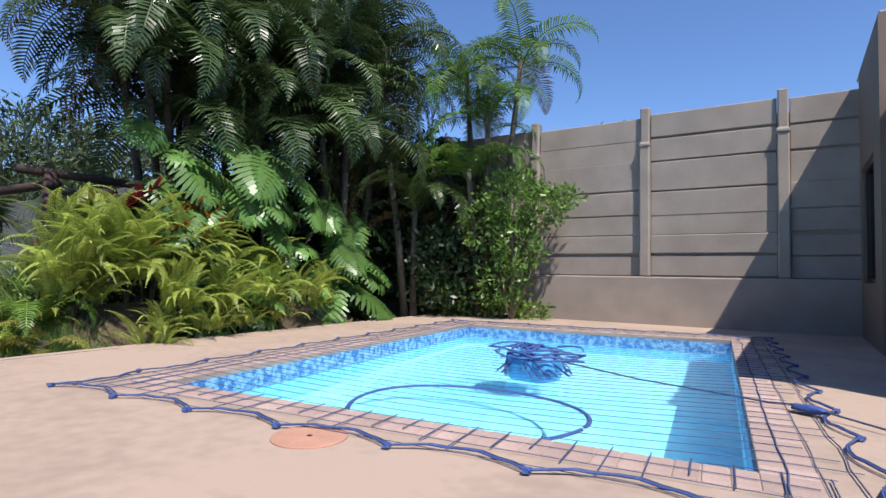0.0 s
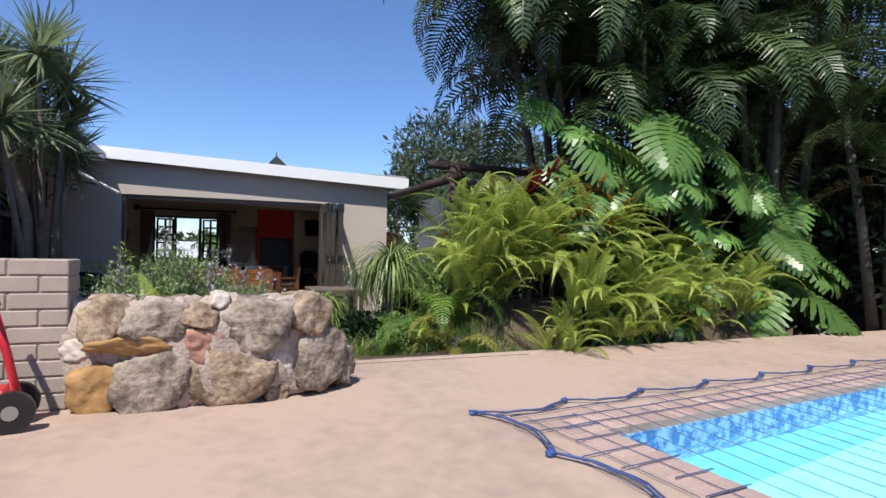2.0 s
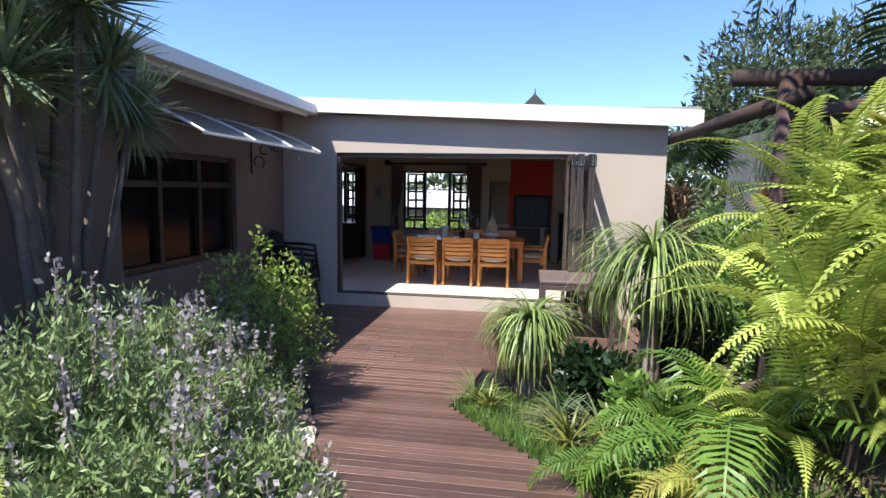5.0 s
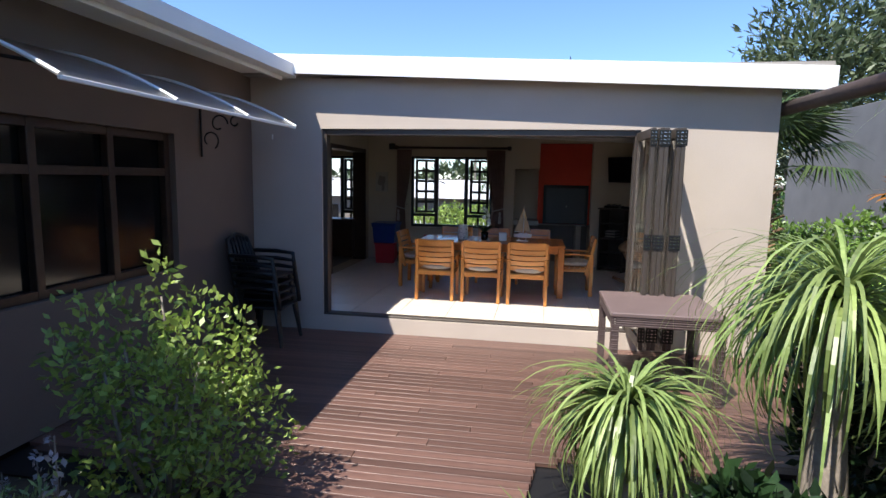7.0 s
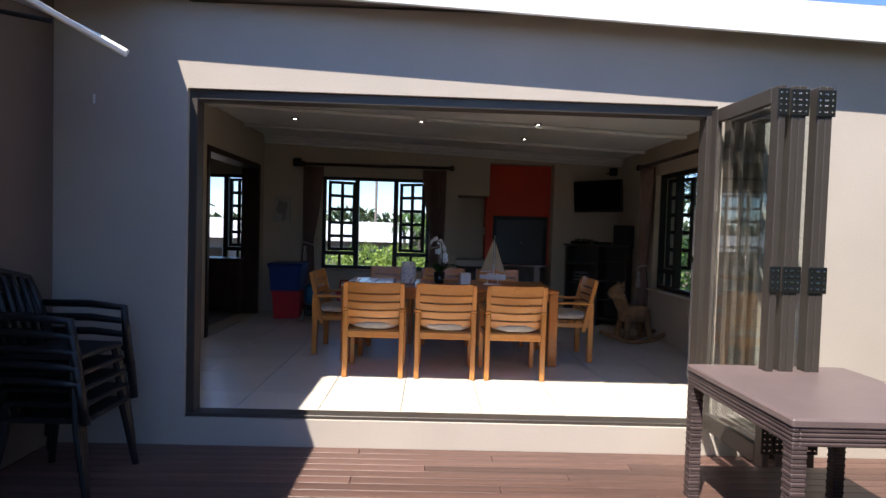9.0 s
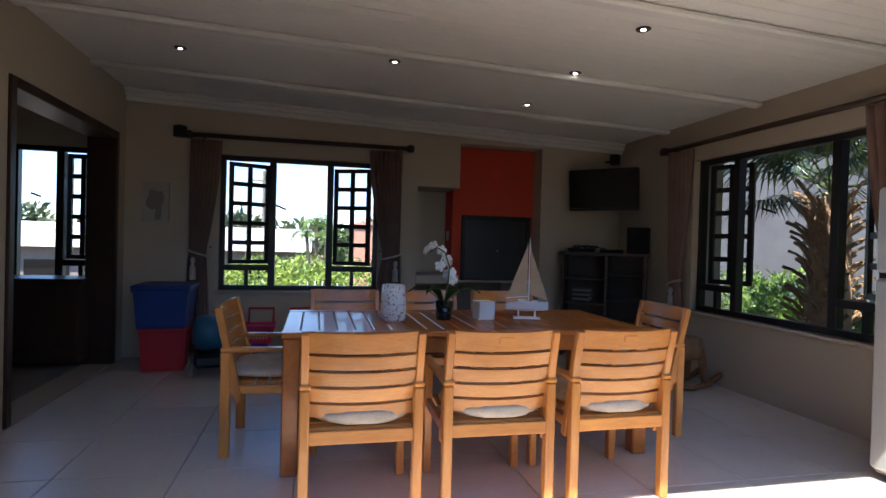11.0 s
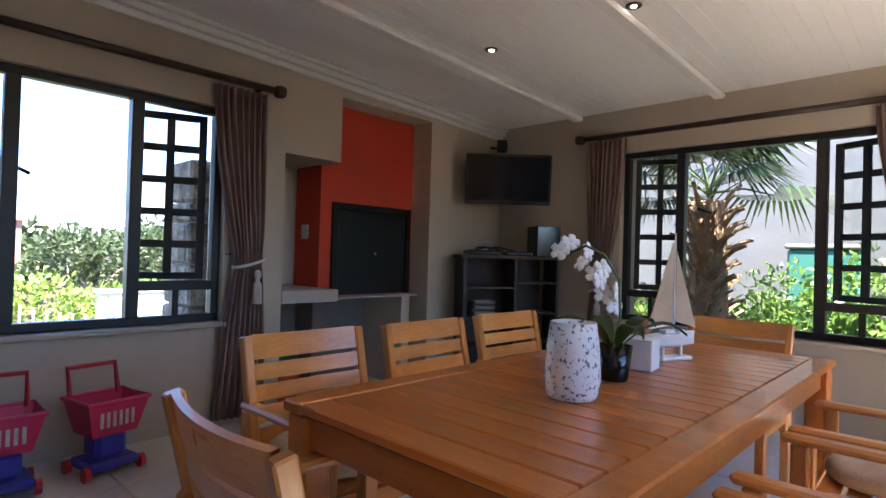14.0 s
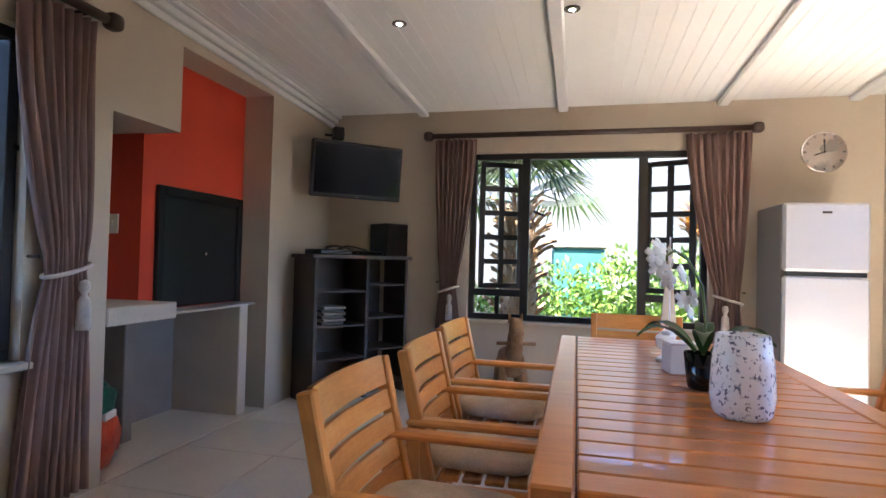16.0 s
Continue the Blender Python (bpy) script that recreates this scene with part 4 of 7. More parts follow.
# barbecue niche
g = G().box(NX0 - 0.1, 1.9, 0.98, NX0, 3.75, 3.0)
setting("niche_back", g, M["inner"], "cream painted back of the barbecue niche", "wall")
g = G().box(NX0, 2.535, 1.001, BX - 0.245, 3.56, 2.601)
setting("chimney_breast", g, M["red"], "red painted chimney breast over the barbecue", "wall")
g = G().box(NX0, 3.56, 0.0, BX - T - 0.001, 3.7, 3.0).box(NX0, 2.06, 2.081, BX - T - 0.002, 2.55, 3.0).box(NX0, 1.93, 0, BX - T - 0.002, 2.06, 3.0)
setting("niche_lining", g, M["inner"], "plain niche lining", "wall")
setting("niche_hearth", G().box(NX0 - 0.1, 1.9, 0.0, NX0, 3.75, 0.979), M["conc"], "grey plastered recess under the barbecue", "wall")
sh = thing("niche_shelf", "pale plastered shelf slab in the barbecue niche", "shelf", (0, 0, 0))
part("slab", G().box(NX0, 2.062, 0.975, BX + 0.01, 2.56, 1.07, 0.006).box(NX0, 2.56, 0.985, BX - 0.05, 3.30, 1.0, 0.003), M["sill"], sh)
part("support", G().box(NX0, 3.30, FLOOR, BX - 0.06, 3.40, 1.0, 0.006), M["sill"], sh)
part("divider", G().box(NX0, 2.56, FLOOR, BX - 0.35, 2.64, 0.975, 0.006), M["conc"], sh)
br = thing("built_in_barbecue", "black steel built-in barbecue with closed front", "barbecue", (BX - 0.243, 3.085, 1.0))
part("body", G().box(-0.30, -0.44, 0.001, 0.0, 0.44, 0.785, 0.006), M["black_metal"], br)
part("front_frame", G().box(0, -0.44, 0.001, 0.03, -0.385, 0.785, 0.004).box(0, 0.385, 0.001, 0.03, 0.44, 0.785, 0.004).box(0, -0.385, 0.725, 0.03, 0.385, 0.785, 0.004), M["black_metal"], br)
part("door", G().box(0.0, -0.385, 0.02, 0.012, 0.385, 0.725, 0.003), M["black"], br)
# chrome bead added in place of a reflected light spot on the door
part("handle", G().blob(0.012, 0.012, 0.012, 1, 0, 6), M["chrome"], br, "bright chrome bead standing for a light reflection", True, m=pose(0.025, 0.02, 0.36))
part("sill_strip", G().box(0.0, -0.45, -0.014, 0.19, 0.40, 0.001, 0.003), M["silver"], br, "steel sill strip")
sw = thing("wall_switch", "white wall switch on the side of the chimney breast", "switch", pose(BX - 0.45, 2.533, 1.53, 0, 0, 180))
part("plate", G().box(-0.05, 0, -0.06, 0.05, 0.012, 0.06, 0.004), M["white"], sw)
part("rocker", G().box(-0.015, 0.012, -0.02, 0.015, 0.018, 0.02, 0.003), M["white"], sw)
bag = thing("charcoal_bag", "crumpled charcoal bag, red below and green above", "bag", pose(BX - 0.2, 2.22, FLOOR, 0, 0, 20))
part("lower", G().blob(0.09, 0.12, 0.14, 5, 0.3, 9, pose(0, 0, 0.13)), mat("red_print", (0.5, 0.06, 0.02), 0.4, 0.4, 12, 60), bag, "red printed paper", True)
part("upper", G().blob(0.07, 0.11, 0.12, 7, 0.35, 9, pose(0, 0, 0.34)), mat("green_print", (0.02, 0.12, 0.07), 0.4, 0.4, 12, 60), bag, "green printed paper", True)
part("label", G().box(0.06, -0.06, 0.26, 0.08, 0.06, 0.3, 0.004), M["white"], bag, "white label band")

# ceiling spots, speakers
for x, y in ((-16.08, 2.86), (-15.07, 2.85), (-14.17, 2.85), (-15.38, 1.50), (-15.75, -0.1)):
    sp = thing("downlight", "dark-ringed recessed ceiling downlight, lit", "downlight", (x, y, CEIL - 0.008 + PITCH * (NY - y)), "ceiling downlights")
    part("ring", G().lathe([(0.028, 0.0), (0.045, 0.0), (0.045, -0.006), (0.034, -0.012), (0.028, -0.008)], 20), M["alu"], sp, smooth=True)
    part("lens", G().lathe([(0.0, -0.001), (0.015, -0.001), (0.015, -0.0095), (0.008, -0.0115), (0.0, -0.0115)], 16), M["lamp"], sp)
for x, y, z, rz in ((-17.19, 4.44, 2.5, 40), (-17.22, -0.42, 2.5, -30)):
    s = thing("speaker", "small black wall speaker in the ceiling corner", "speaker", pose(x, y, z, 0, 0, rz), "corner speakers")
    part("case", G().box(-0.05, -0.05, -0.06, 0.05, 0.05, 0.06, 0.01), M["black"], s)
    part("grille", G().lathe([(0, 0), (0.035, 0), (0.03, 0.006), (0, 0.006)], 14, pose(0.05, 0, 0, 0, 90, 0)), M["black_metal"], s)
    part("bracket", G().tube([(-0.05, 0, -0.02), (-0.12, 0, -0.02)], 0.012, 6), M["black_metal"], s)

# television, shelf unit and what stands on it
tv = thing("television", "black flat television on a corner bracket", "television", pose(-16.86, 4.12, 1.86, 6, 0, 42))
part("case", G().box(-0.40, -0.02, 0, 0.40, 0.03, 0.47, 0.01), M["black"], tv)
part("screen", G().box(-0.375, -0.026, 0.035, 0.375, -0.02, 0.445), M["black_gloss"], tv, "glossy dark screen")
part("bracket", G().box(-0.12, 0.03, 0.1, 0.12, 0.06, 0.38, 0.005).tube([(0, 0.05, 0.24), (-0.05, 0.38, 0.24), (-0.06, 0.70, 0.24)], 0.025, 8), M["black_metal"], tv)
part("lens", G().box(-0.01, -0.03, 0.012, 0.01, -0.026, 0.018), M["greyside"], tv)
su = thing("shelf_unit", "grey-brown open shelf unit in the room corner", "shelf unit", pose(-16.74, 4.07, FLOOR, 0, 0, 55))
w, dp, h = 0.46, 0.36, 1.19
for x in (-w, 0.02, w - 0.03):
    part("side_panel", G().box(x, 0, 0, x + 0.03, dp, h - 0.03, 0.003), M["shelfwood"], su)
part("top", G().box(-w - 0.03, -0.02, h - 0.03, w + 0.03, dp, h, 0.004), M["shelfwood"], su)
part("back", G().box(-w + 0.03, dp, 0, w - 0.03, dp + 0.01, h - 0.03), M["shelfwood"], su)
for z in (0.05, 0.33, 0.6, 0.88):
    part("shelf", G().box(-w + 0.03, 0.01, z, 0.02, dp, z + 0.02, 0.003), M["shelfwood"], su)
    part("shelf", G().box(0.05, 0.01, z + 0.05, w - 0.03, dp, z + 0.07, 0.003), M["shelfwood"], su)
SU = pose(-16.74, 4.07, FLOOR, 0, 0, 55)
for k in range(6):
    d = thing("disc_case_stack", "stack of thin dark cases on the shelf", "cases", SU @ pose(-0.36 + 0.02 * (k % 2), 0.05, 0.62 + k * 0.025), "cases on the shelf")
    part("case", G().box(0, 0, 0, 0.2, 0.2, 0.022, 0.003), M["greyside"] if k % 2 else M["black"], d)
for x0, wd_, hh, nm, lb in ((0.24, 0.24, 0.29, "subwoofer", "black box loudspeaker on the shelf unit"), (-0.4, 0.3, 0.045, "media_player", "flat black media player on the shelf unit"), (-0.05, 0.26, 0.04, "media_player", "flat black decoder with a loose cable")):
    d = thing(nm, lb, "loudspeaker" if nm == "subwoofer" else "player", SU @ pose(x0, 0.04, h))
    part("case", G().box(0, 0, 0, wd_, 0.26, hh, 0.008), M["black"], d)
    part("front", G().box(0.01, -0.006, 0.008, wd_ - 0.01, 0, hh - 0.008, 0.002), M["black_gloss"], d)
cb = thing("loose_cable", "coiled black cable on the shelf unit", "cable", SU @ pose(-0.3, 0.05, h + 0.05))
part("cord", G().tube([(0.1 * math.cos(t) + 0.02 * t, 0.06 * math.sin(t), 0.012 * math.sin(2 * t) + 0.01) for t in np.linspace(0, 12, 40)], 0.008, 5), M["black"], cb, smooth=True)

# fridge and round plate clock
fz = thing("fridge", "silver two-door fridge freezer with grey sides", "fridge", (-13.63, 4.0, FLOOR))
part("body", G().box(0.0, 0.05, 0.03, 0.53, 0.58, 1.63, 0.008), M["greyside"], fz, "grey enamel body")
part("freezer_door", G().box(0, 0, 1.155, 0.53, 0.048, 1.63, 0.018), M["silver"], fz, "silver upper door")
d = part("fridge_door", G().box(0, 0, 0.06, 0.53, 0.048, 1.125, 0.018), M["silver"], fz, "silver lower door")
part("handle_groove", G().box(0.02, 0.012, 1.125, 0.51, 0.048, 1.155), M["black"], fz)
part("badge", G().box(0.235, -0.004, 1.555, 0.295, 0.0, 1.572, 0.002), M["chrome"], fz)
for x in (0.05, 0.48):
    part("foot", G().lathe([(0, 0), (0.02, 0), (0.02, 0.03), (0, 0.03)], 10), M["black"], fz, m=pose(x, 0.3, 0))
ck = thing("wall_plate_clock", "round mirrored wall clock with cut-out animal shape", "clock", pose(-13.16, NY - 0.001, 2.28, 90, 0, 0))
part("disc", G().lathe([(0, 0), (0.165, 0), (0.16, 0.008), (0.15, 0.012), (0, 0.012)], 36), M["chrome"], ck, "mirror-bright disc")
part("emblem", G().blob(0.05, 0.03, 0.004, 2, 0.5, 7, pose(0.02, 0.03, 0.014)).blob(0.03, 0.05, 0.004, 4, 0.5, 7, pose(0.06, 0.05, 0.014)), M["greyside"], ck)
for k in range(12):
    part("hour_mark", G().box(-0.006, 0.125, 0.012, 0.006, 0.145, 0.016), M["greyside"], ck, m=pose(0, 0, 0, 0, 0, 30 * k))
part("hand", G().box(-0.004, -0.01, 0.016, 0.004, 0.1, 0.019).box(-0.004, -0.01, 0.019, 0.004, 0.07, 0.022, m=pose(0, 0, 0, 0, 0, 110)), M["black"], ck)


# dining table
TX0, TX1, TY0, TY1, TZ = -15.095, -14.135, 0.78, 2.95, 0.953
tb = thing("dining_table", "long varnished teak dining table with slatted top", "table", (0, 0, 0))
for x in (TX0, TX1 - 0.085):
    part("border_board", G().box(x, TY0, TZ - 0.032, x + 0.085, TY1, TZ, 0.006), M["tablewood"], tb)
n = 22
sl = (TY1 - TY0) / n
slat = G().box(TX0 + 0.089, 0.0035, TZ - 0.028, TX1 - 0.088, sl - 0.0035, TZ - 0.0015, 0.004).mesh("slat", M["tablewood"])
for k in range(n):
    part("slat", slat, None, tb, m=pose(0, TY0 + k * sl, 0))
# dark panel added below the slats to block light and darken their gaps
part("under_panel", G().box(TX0 + 0.086, TY0 + 0.01, TZ - 0.031, TX1 - 0.086, TY1 - 0.01, TZ - 0.0285), M["darkwood"], tb)
for x in (TX0 + 0.04, TX1 - 0.07):
    part("apron", G().box(x, TY0 + 0.09, TZ - 0.125, x + 0.03, TY1 - 0.09, TZ - 0.033, 0.004), M["tablewood"], tb)
for y in (TY0 + 0.03, TY1 - 0.06):
    part("apron", G().box(TX0 + 0.09, y, TZ - 0.125, TX1 - 0.09, y + 0.03, TZ - 0.033, 0.004), M["tablewood"], tb)
for x in (TX0 + 0.01, TX1 - 0.10):
    for y in (TY0 + 0.01, TY1 - 0.10):
        part("leg", G().box(x, y, FLOOR, x + 0.09, y + 0.09, TZ - 0.033, 0.008), M["tablewood"], tb)


def dining_chair(m, label):
    ch = thing("dining_chair", label, "chair", m, "chairs round the table")
    for s in (-1, 1):
        part("leg", G().box(s * 0.25 - 0.022, -0.27, 0, s * 0.25 + 0.022, -0.215, 0.60, 0.006), M["chairwood"], ch)
        part("leg", G().box(s * 0.25 - 0.022, 0.22, 0, s * 0.25 + 0.022, 0.27, 0.60, 0.006), M["chairwood"], ch)
        part("armrest", G().box(s * 0.25 - 0.028, -0.27, 0.60, s * 0.25 + 0.028, 0.30, 0.628, 0.01), M["chairwood_deep"], ch)
        part("seat_rail", G().box(s * 0.25 - 0.014, -0.24, 0.36, s * 0.25 + 0.014, 0.22, 0.41, 0.004), M["chairwood_deep"], ch)
        part("stile", G().box(-0.018, -0.022, 0.0, 0.018, 0.022, 0.555, 0.005), M["chairwood"], ch, m=pose(s * 0.252, -0.165, 0.315, 13, 0, 0))
    part("rail", G().box(-0.23, -0.262, 0.36, 0.23, -0.237, 0.42, 0.004), M["chairwood_across"], ch)
    part("rail", G().box(-0.23, 0.23, 0.36, 0.23, 0.255, 0.42, 0.004), M["chairwood_across"], ch)
    for k in range(6):
        y = -0.235 + k * 0.078
        part("seat_slat", G().box(-0.232, y, 0.412, 0.232, y + 0.066, 0.43, 0.004), M["chairwood_across"], ch)
    hs = [0.060, 0.060, 0.060, 0.060, 0.092]
    z = 0.164
    for k in range(5):
        g = G()
        for i in range(10):
            for e in (0, 1):
                x = -0.234 + 0.468 * (i + e) / 10
                y = -0.028 * (1 - (x / 0.234) ** 2)
                g.v += [(x, y - 0.009, z), (x, y + 0.009, z), (x, y + 0.009, z + hs[k]), (x, y - 0.009, z + hs[k])]
            o = i * 8
            g.f += [(o, o + 4, o + 5, o + 1), (o + 1, o + 5, o + 6, o + 2), (o + 2, o + 6, o + 7, o + 3), (o + 3, o + 7, o + 4, o)]
        part("back_slat", g, M["chairwood_across"], ch, m=pose(0, -0.165, 0.315, 13, 0, 0))
        z += hs[k] + 0.016
    part("carved_mark", G().box(-0.035, -0.0385, 0.535, 0.035, -0.0365, 0.541).box(-0.035, -0.0385, 0.51, -0.029, -0.0365, 0.535), M["tablewood"], ch, "small carved mark", m=pose(0, -0.165, 0.315, 13, 0, 0))
    part("cushion", G().blob(0.222, 0.245, 0.042, 3, 0.12, 9, pose(0, -0.02, 0.47)), M["cushion"], ch, "worn cream seat cushion", True)
    return ch


LAB = "orange teak slat-back dining armchair "
c1 = dining_chair(pose(-13.86, 1.165, FLOOR, 0, 0, 90), LAB + "sunlit by the doorway")
for (x, y, rz), lb in (((-13.86, 1.81, 89), "sunlit by the doorway"), ((-13.86, 2.43, 91), "sunlit by the doorway"), ((-15.335, 1.185, -90), "before the street window"), ((-15.31, 1.835, -88), "before the barbecue"), ((-15.335, 2.495, -91), "before the barbecue"), ((-14.72, 0.72, -3), "at the table head"), ((-14.65, 3.10, 180), "at the table end")):
    tagged(copy_thing(c1, pose(x, y, FLOOR, 0, 0, rz)), LAB + lb)

# on the table
vs_ = thing("vase", "mottled white glass vase on the table", "vase", (-14.565, 1.425, TZ))
part("body", G().lathe([(0.0, 0), (0.066, 0), (0.076, 0.012), (0.083, 0.06), (0.078, 0.15), (0.068, 0.225), (0.064, 0.225), (0.073, 0.15), (0.077, 0.06), (0.07, 0.02), (0.0, 0.015)], 32), M["vase"], vs_, smooth=True)
oc = thing("orchid", "white orchid in a dark glass pot on the table", "orchid", (-14.597, 1.755, TZ))
part("pot", G().lathe([(0, 0), (0.045, 0), (0.05, 0.01), (0.062, 0.12), (0.058, 0.12), (0.046, 0.015), (0, 0.012)], 20), M["black_gloss"], oc, "dark glass pot", True)
stem = part("stem", G().tube([(0, 0, 0.1), (0.01, 0.02, 0.22), (0.0, 0.03, 0.34), (-0.05, 0.01, 0.43), (-0.10, -0.03, 0.46), (-0.15, -0.07, 0.43)], 0.005, 6), mat("orchid_stem", (0.10, 0.14, 0.04), 0.5), oc, smooth=True)
M["orchidleaf"] = leaf_mat("orchid_leaf", (0.03, 0.09, 0.02), (0.015, 0.05, 0.01), 0.3)
for k in range(6):
    a0 = k * 1.05 + 0.3
    g = G()
    for i in range(9):
        u = i / 8
        wdt = 0.032 * math.sin(math.pi * (0.12 + 0.86 * u))
        r, z = 0.03 + 0.2 * u, 0.12 + 0.11 * math.sin(u * 2.2) - 0.04 * u
        cc = Vector((math.cos(a0) * r, math.sin(a0) * r, z))
        sd = Vector((-math.sin(a0), math.cos(a0), 0)) * wdt
        g.v += [cc + sd + Vector((0, 0, 0.008)), cc, cc - sd + Vector((0, 0, 0.008))]
    g.f = [f for i in range(8) for f in ((3 * i, 3 * i + 1, 3 * i + 4, 3 * i + 3), (3 * i + 1, 3 * i + 2, 3 * i + 5, 3 * i + 4))]
    part("leaf", g, M["orchidleaf"], oc, smooth=True)
pg_ = G()
for k in range(5):
    pg_.blob(0.022, 0.017, 0.004, k, 0.3, 5, pose(0, 0, 0, 0, 0, k * 72) @ pose(0.022, 0, 0))
flower = pg_.mesh("flower", M["orchid"], True)
for x, y, z, rx, rz in ((-0.03, -0.09, 0.50, 70, 20), (0.0, -0.05, 0.53, 60, 50), (0.03, 0.0, 0.5, 80, 90), (0.05, 0.03, 0.44, 75, 60), (0.0, 0.05, 0.42, 80, 30), (0.05, -0.02, 0.40, 80, 80), (0.02, 0.03, 0.35, 70, 40), (0.06, 0.05, 0.36, 85, 100), (-0.02, 0.02, 0.46, 60, -20), (0.03, 0.06, 0.31, 70, 60)):
    part("flower", flower, None, oc, "white orchid bloom", m=pose(x - 0.06 - 0.09 * (z - 0.3) / 0.23, y, z - 0.06, rx, 0, rz) @ Matrix.Scale(0.85, 4))
cbx = thing("napkin_box", "plain white cube box on the table", "box", pose(-14.62, 2.03, TZ, 0, 0, 8))
part("box", G().box(-0.055, -0.055, 0, 0.055, 0.055, 0.11, 0.004), M["white"], cbx)
part("lid", G().box(-0.057, -0.057, 0.11, 0.057, 0.057, 0.118, 0.003), M["white"], cbx)
shp = thing("model_yacht", "white model sailing yacht with tan sails", "model boat", pose(-14.62, 2.33, TZ, 0, 0, 72))
part("stand", G().box(-0.09, -0.035, 0, 0.09, 0.035, 0.014, 0.003).box(-0.06, -0.006, 0.014, -0.05, 0.006, 0.06).box(0.05, -0.006, 0.014, 0.06, 0.006, 0.06), M["white"], shp)
g = G()
for i in range(9):
    u = i / 8
    x, wd_ = -0.14 + 0.28 * u, 0.036 * math.sin(math.pi * min(1, 0.25 + 0.75 * u)) + 0.002
    g.v += [(x, -wd_, 0.105 + 0.012 * u), (x, -wd_ * 0.7, 0.065), (x, 0, 0.05 + 0.02 * abs(u - 0.5)), (x, wd_ * 0.7, 0.065), (x, wd_, 0.105 + 0.012 * u)]
g.f = [(5 * i + k, 5 * i + k + 1, 5 * i + 5 + k + 1, 5 * i + 5 + k) for i in range(8) for k in range(4)] + [(5 * i + 4, 5 * i, 5 * i + 5, 5 * i + 9) for i in range(8)] + [(0, 1, 2, 3, 4), (44, 43, 42, 41, 40)]
part("hull", g, M["white"], shp, smooth=False)
part("cabin", G().box(-0.06, -0.018, 0.11, 0.0, 0.018, 0.128, 0.004).box(0.03, -0.014, 0.112, 0.07, 0.014, 0.124, 0.004), M["white"], shp)
part("mast", G().tube([(0.01, 0, 0.1), (0.01, 0, 0.535)], [0.006, 0.003], 8), M["white"], shp)
part("boom", G().tube([(0.01, 0, 0.15), (-0.14, 0, 0.135)], 0.004, 6), M["white"], shp)
for pts in (((0.0, 0.0, 0.50), (0.0, 0, 0.155), (-0.135, 0.012, 0.142)), ((0.02, 0, 0.46), (0.02, 0, 0.16), (0.135, -0.012, 0.13))):
    v = [Vector(p) for p in pts]
    part("sail", G().add([p + Vector((0, s, 0)) for s in (-0.0015, 0.0015) for p in v], [(0, 1, 2), (5, 4, 3), (0, 3, 4, 1), (1, 4, 5, 2), (2, 5, 3, 0)]), M["sail"], shp, "tan cloth sail")

# toys in the corner
def tub(name, m, sx, sy, sz, material, label, lid=False):
    t = thing(name, label, "storage box", m)
    vs = [(x * f, y * f2, z) for z, f, f2 in ((0, 0.88 * sx, 0.88 * sy), (sz, sx, sy)) for x, y in ((-1, -1), (1, -1), (1, 1), (-1, 1))]
    part("tub", G().add(vs, [(3, 2, 1, 0), (0, 1, 5, 4), (1, 2, 6, 5), (2, 3, 7, 6), (3, 0, 4, 7), (4, 5, 6, 7)]), material, t)
    part("rim", G().box(-sx - 0.015, -sy - 0.015, sz - 0.03, sx + 0.015, sy + 0.015, sz, 0.008), material, t)
    if lid:
        part("lid", G().box(-sx - 0.02, -sy - 0.02, sz, sx + 0.02, sy + 0.02, sz + 0.035, 0.012), material, t)
        part("clip", G().box(-0.04, -sy - 0.035, sz - 0.06, 0.04, -sy - 0.02, sz + 0.02, 0.004), M["white"], t, "white clip")
tub("red_tub", pose(-16.85, -0.42, FLOOR, 0, 0, 6), 0.22, 0.20, 0.40, M["redplastic"], "dark red plastic tub under the blue box")
tub("blue_box", pose(-16.84, -0.42, FLOOR + 0.401, 0, 0, 2), 0.25, 0.23, 0.36, M["bluebox"], "dark blue lidded storage box on the red tub", True)
pr = thing("toy_pram", "teal toy pram on small wheels", "toy pram", pose(-16.55, 0.02, FLOOR, 0, 0, 10))
part("bassinet", G().blob(0.2, 0.15, 0.15, 2, 0.1, 9, pose(0, 0, 0.38)), M["teal"], pr, smooth=True)
part("base", G().box(-0.17, -0.13, 0.08, 0.17, 0.13, 0.2, 0.03), M["black"], pr)
for x in (-0.13, 0.13):
    for y in (-0.15, 0.15):
        part("wheel", G().tube([(x, y - 0.015, 0.06), (x, y + 0.015, 0.06)], 0.06, 14), M["greyside"], pr)
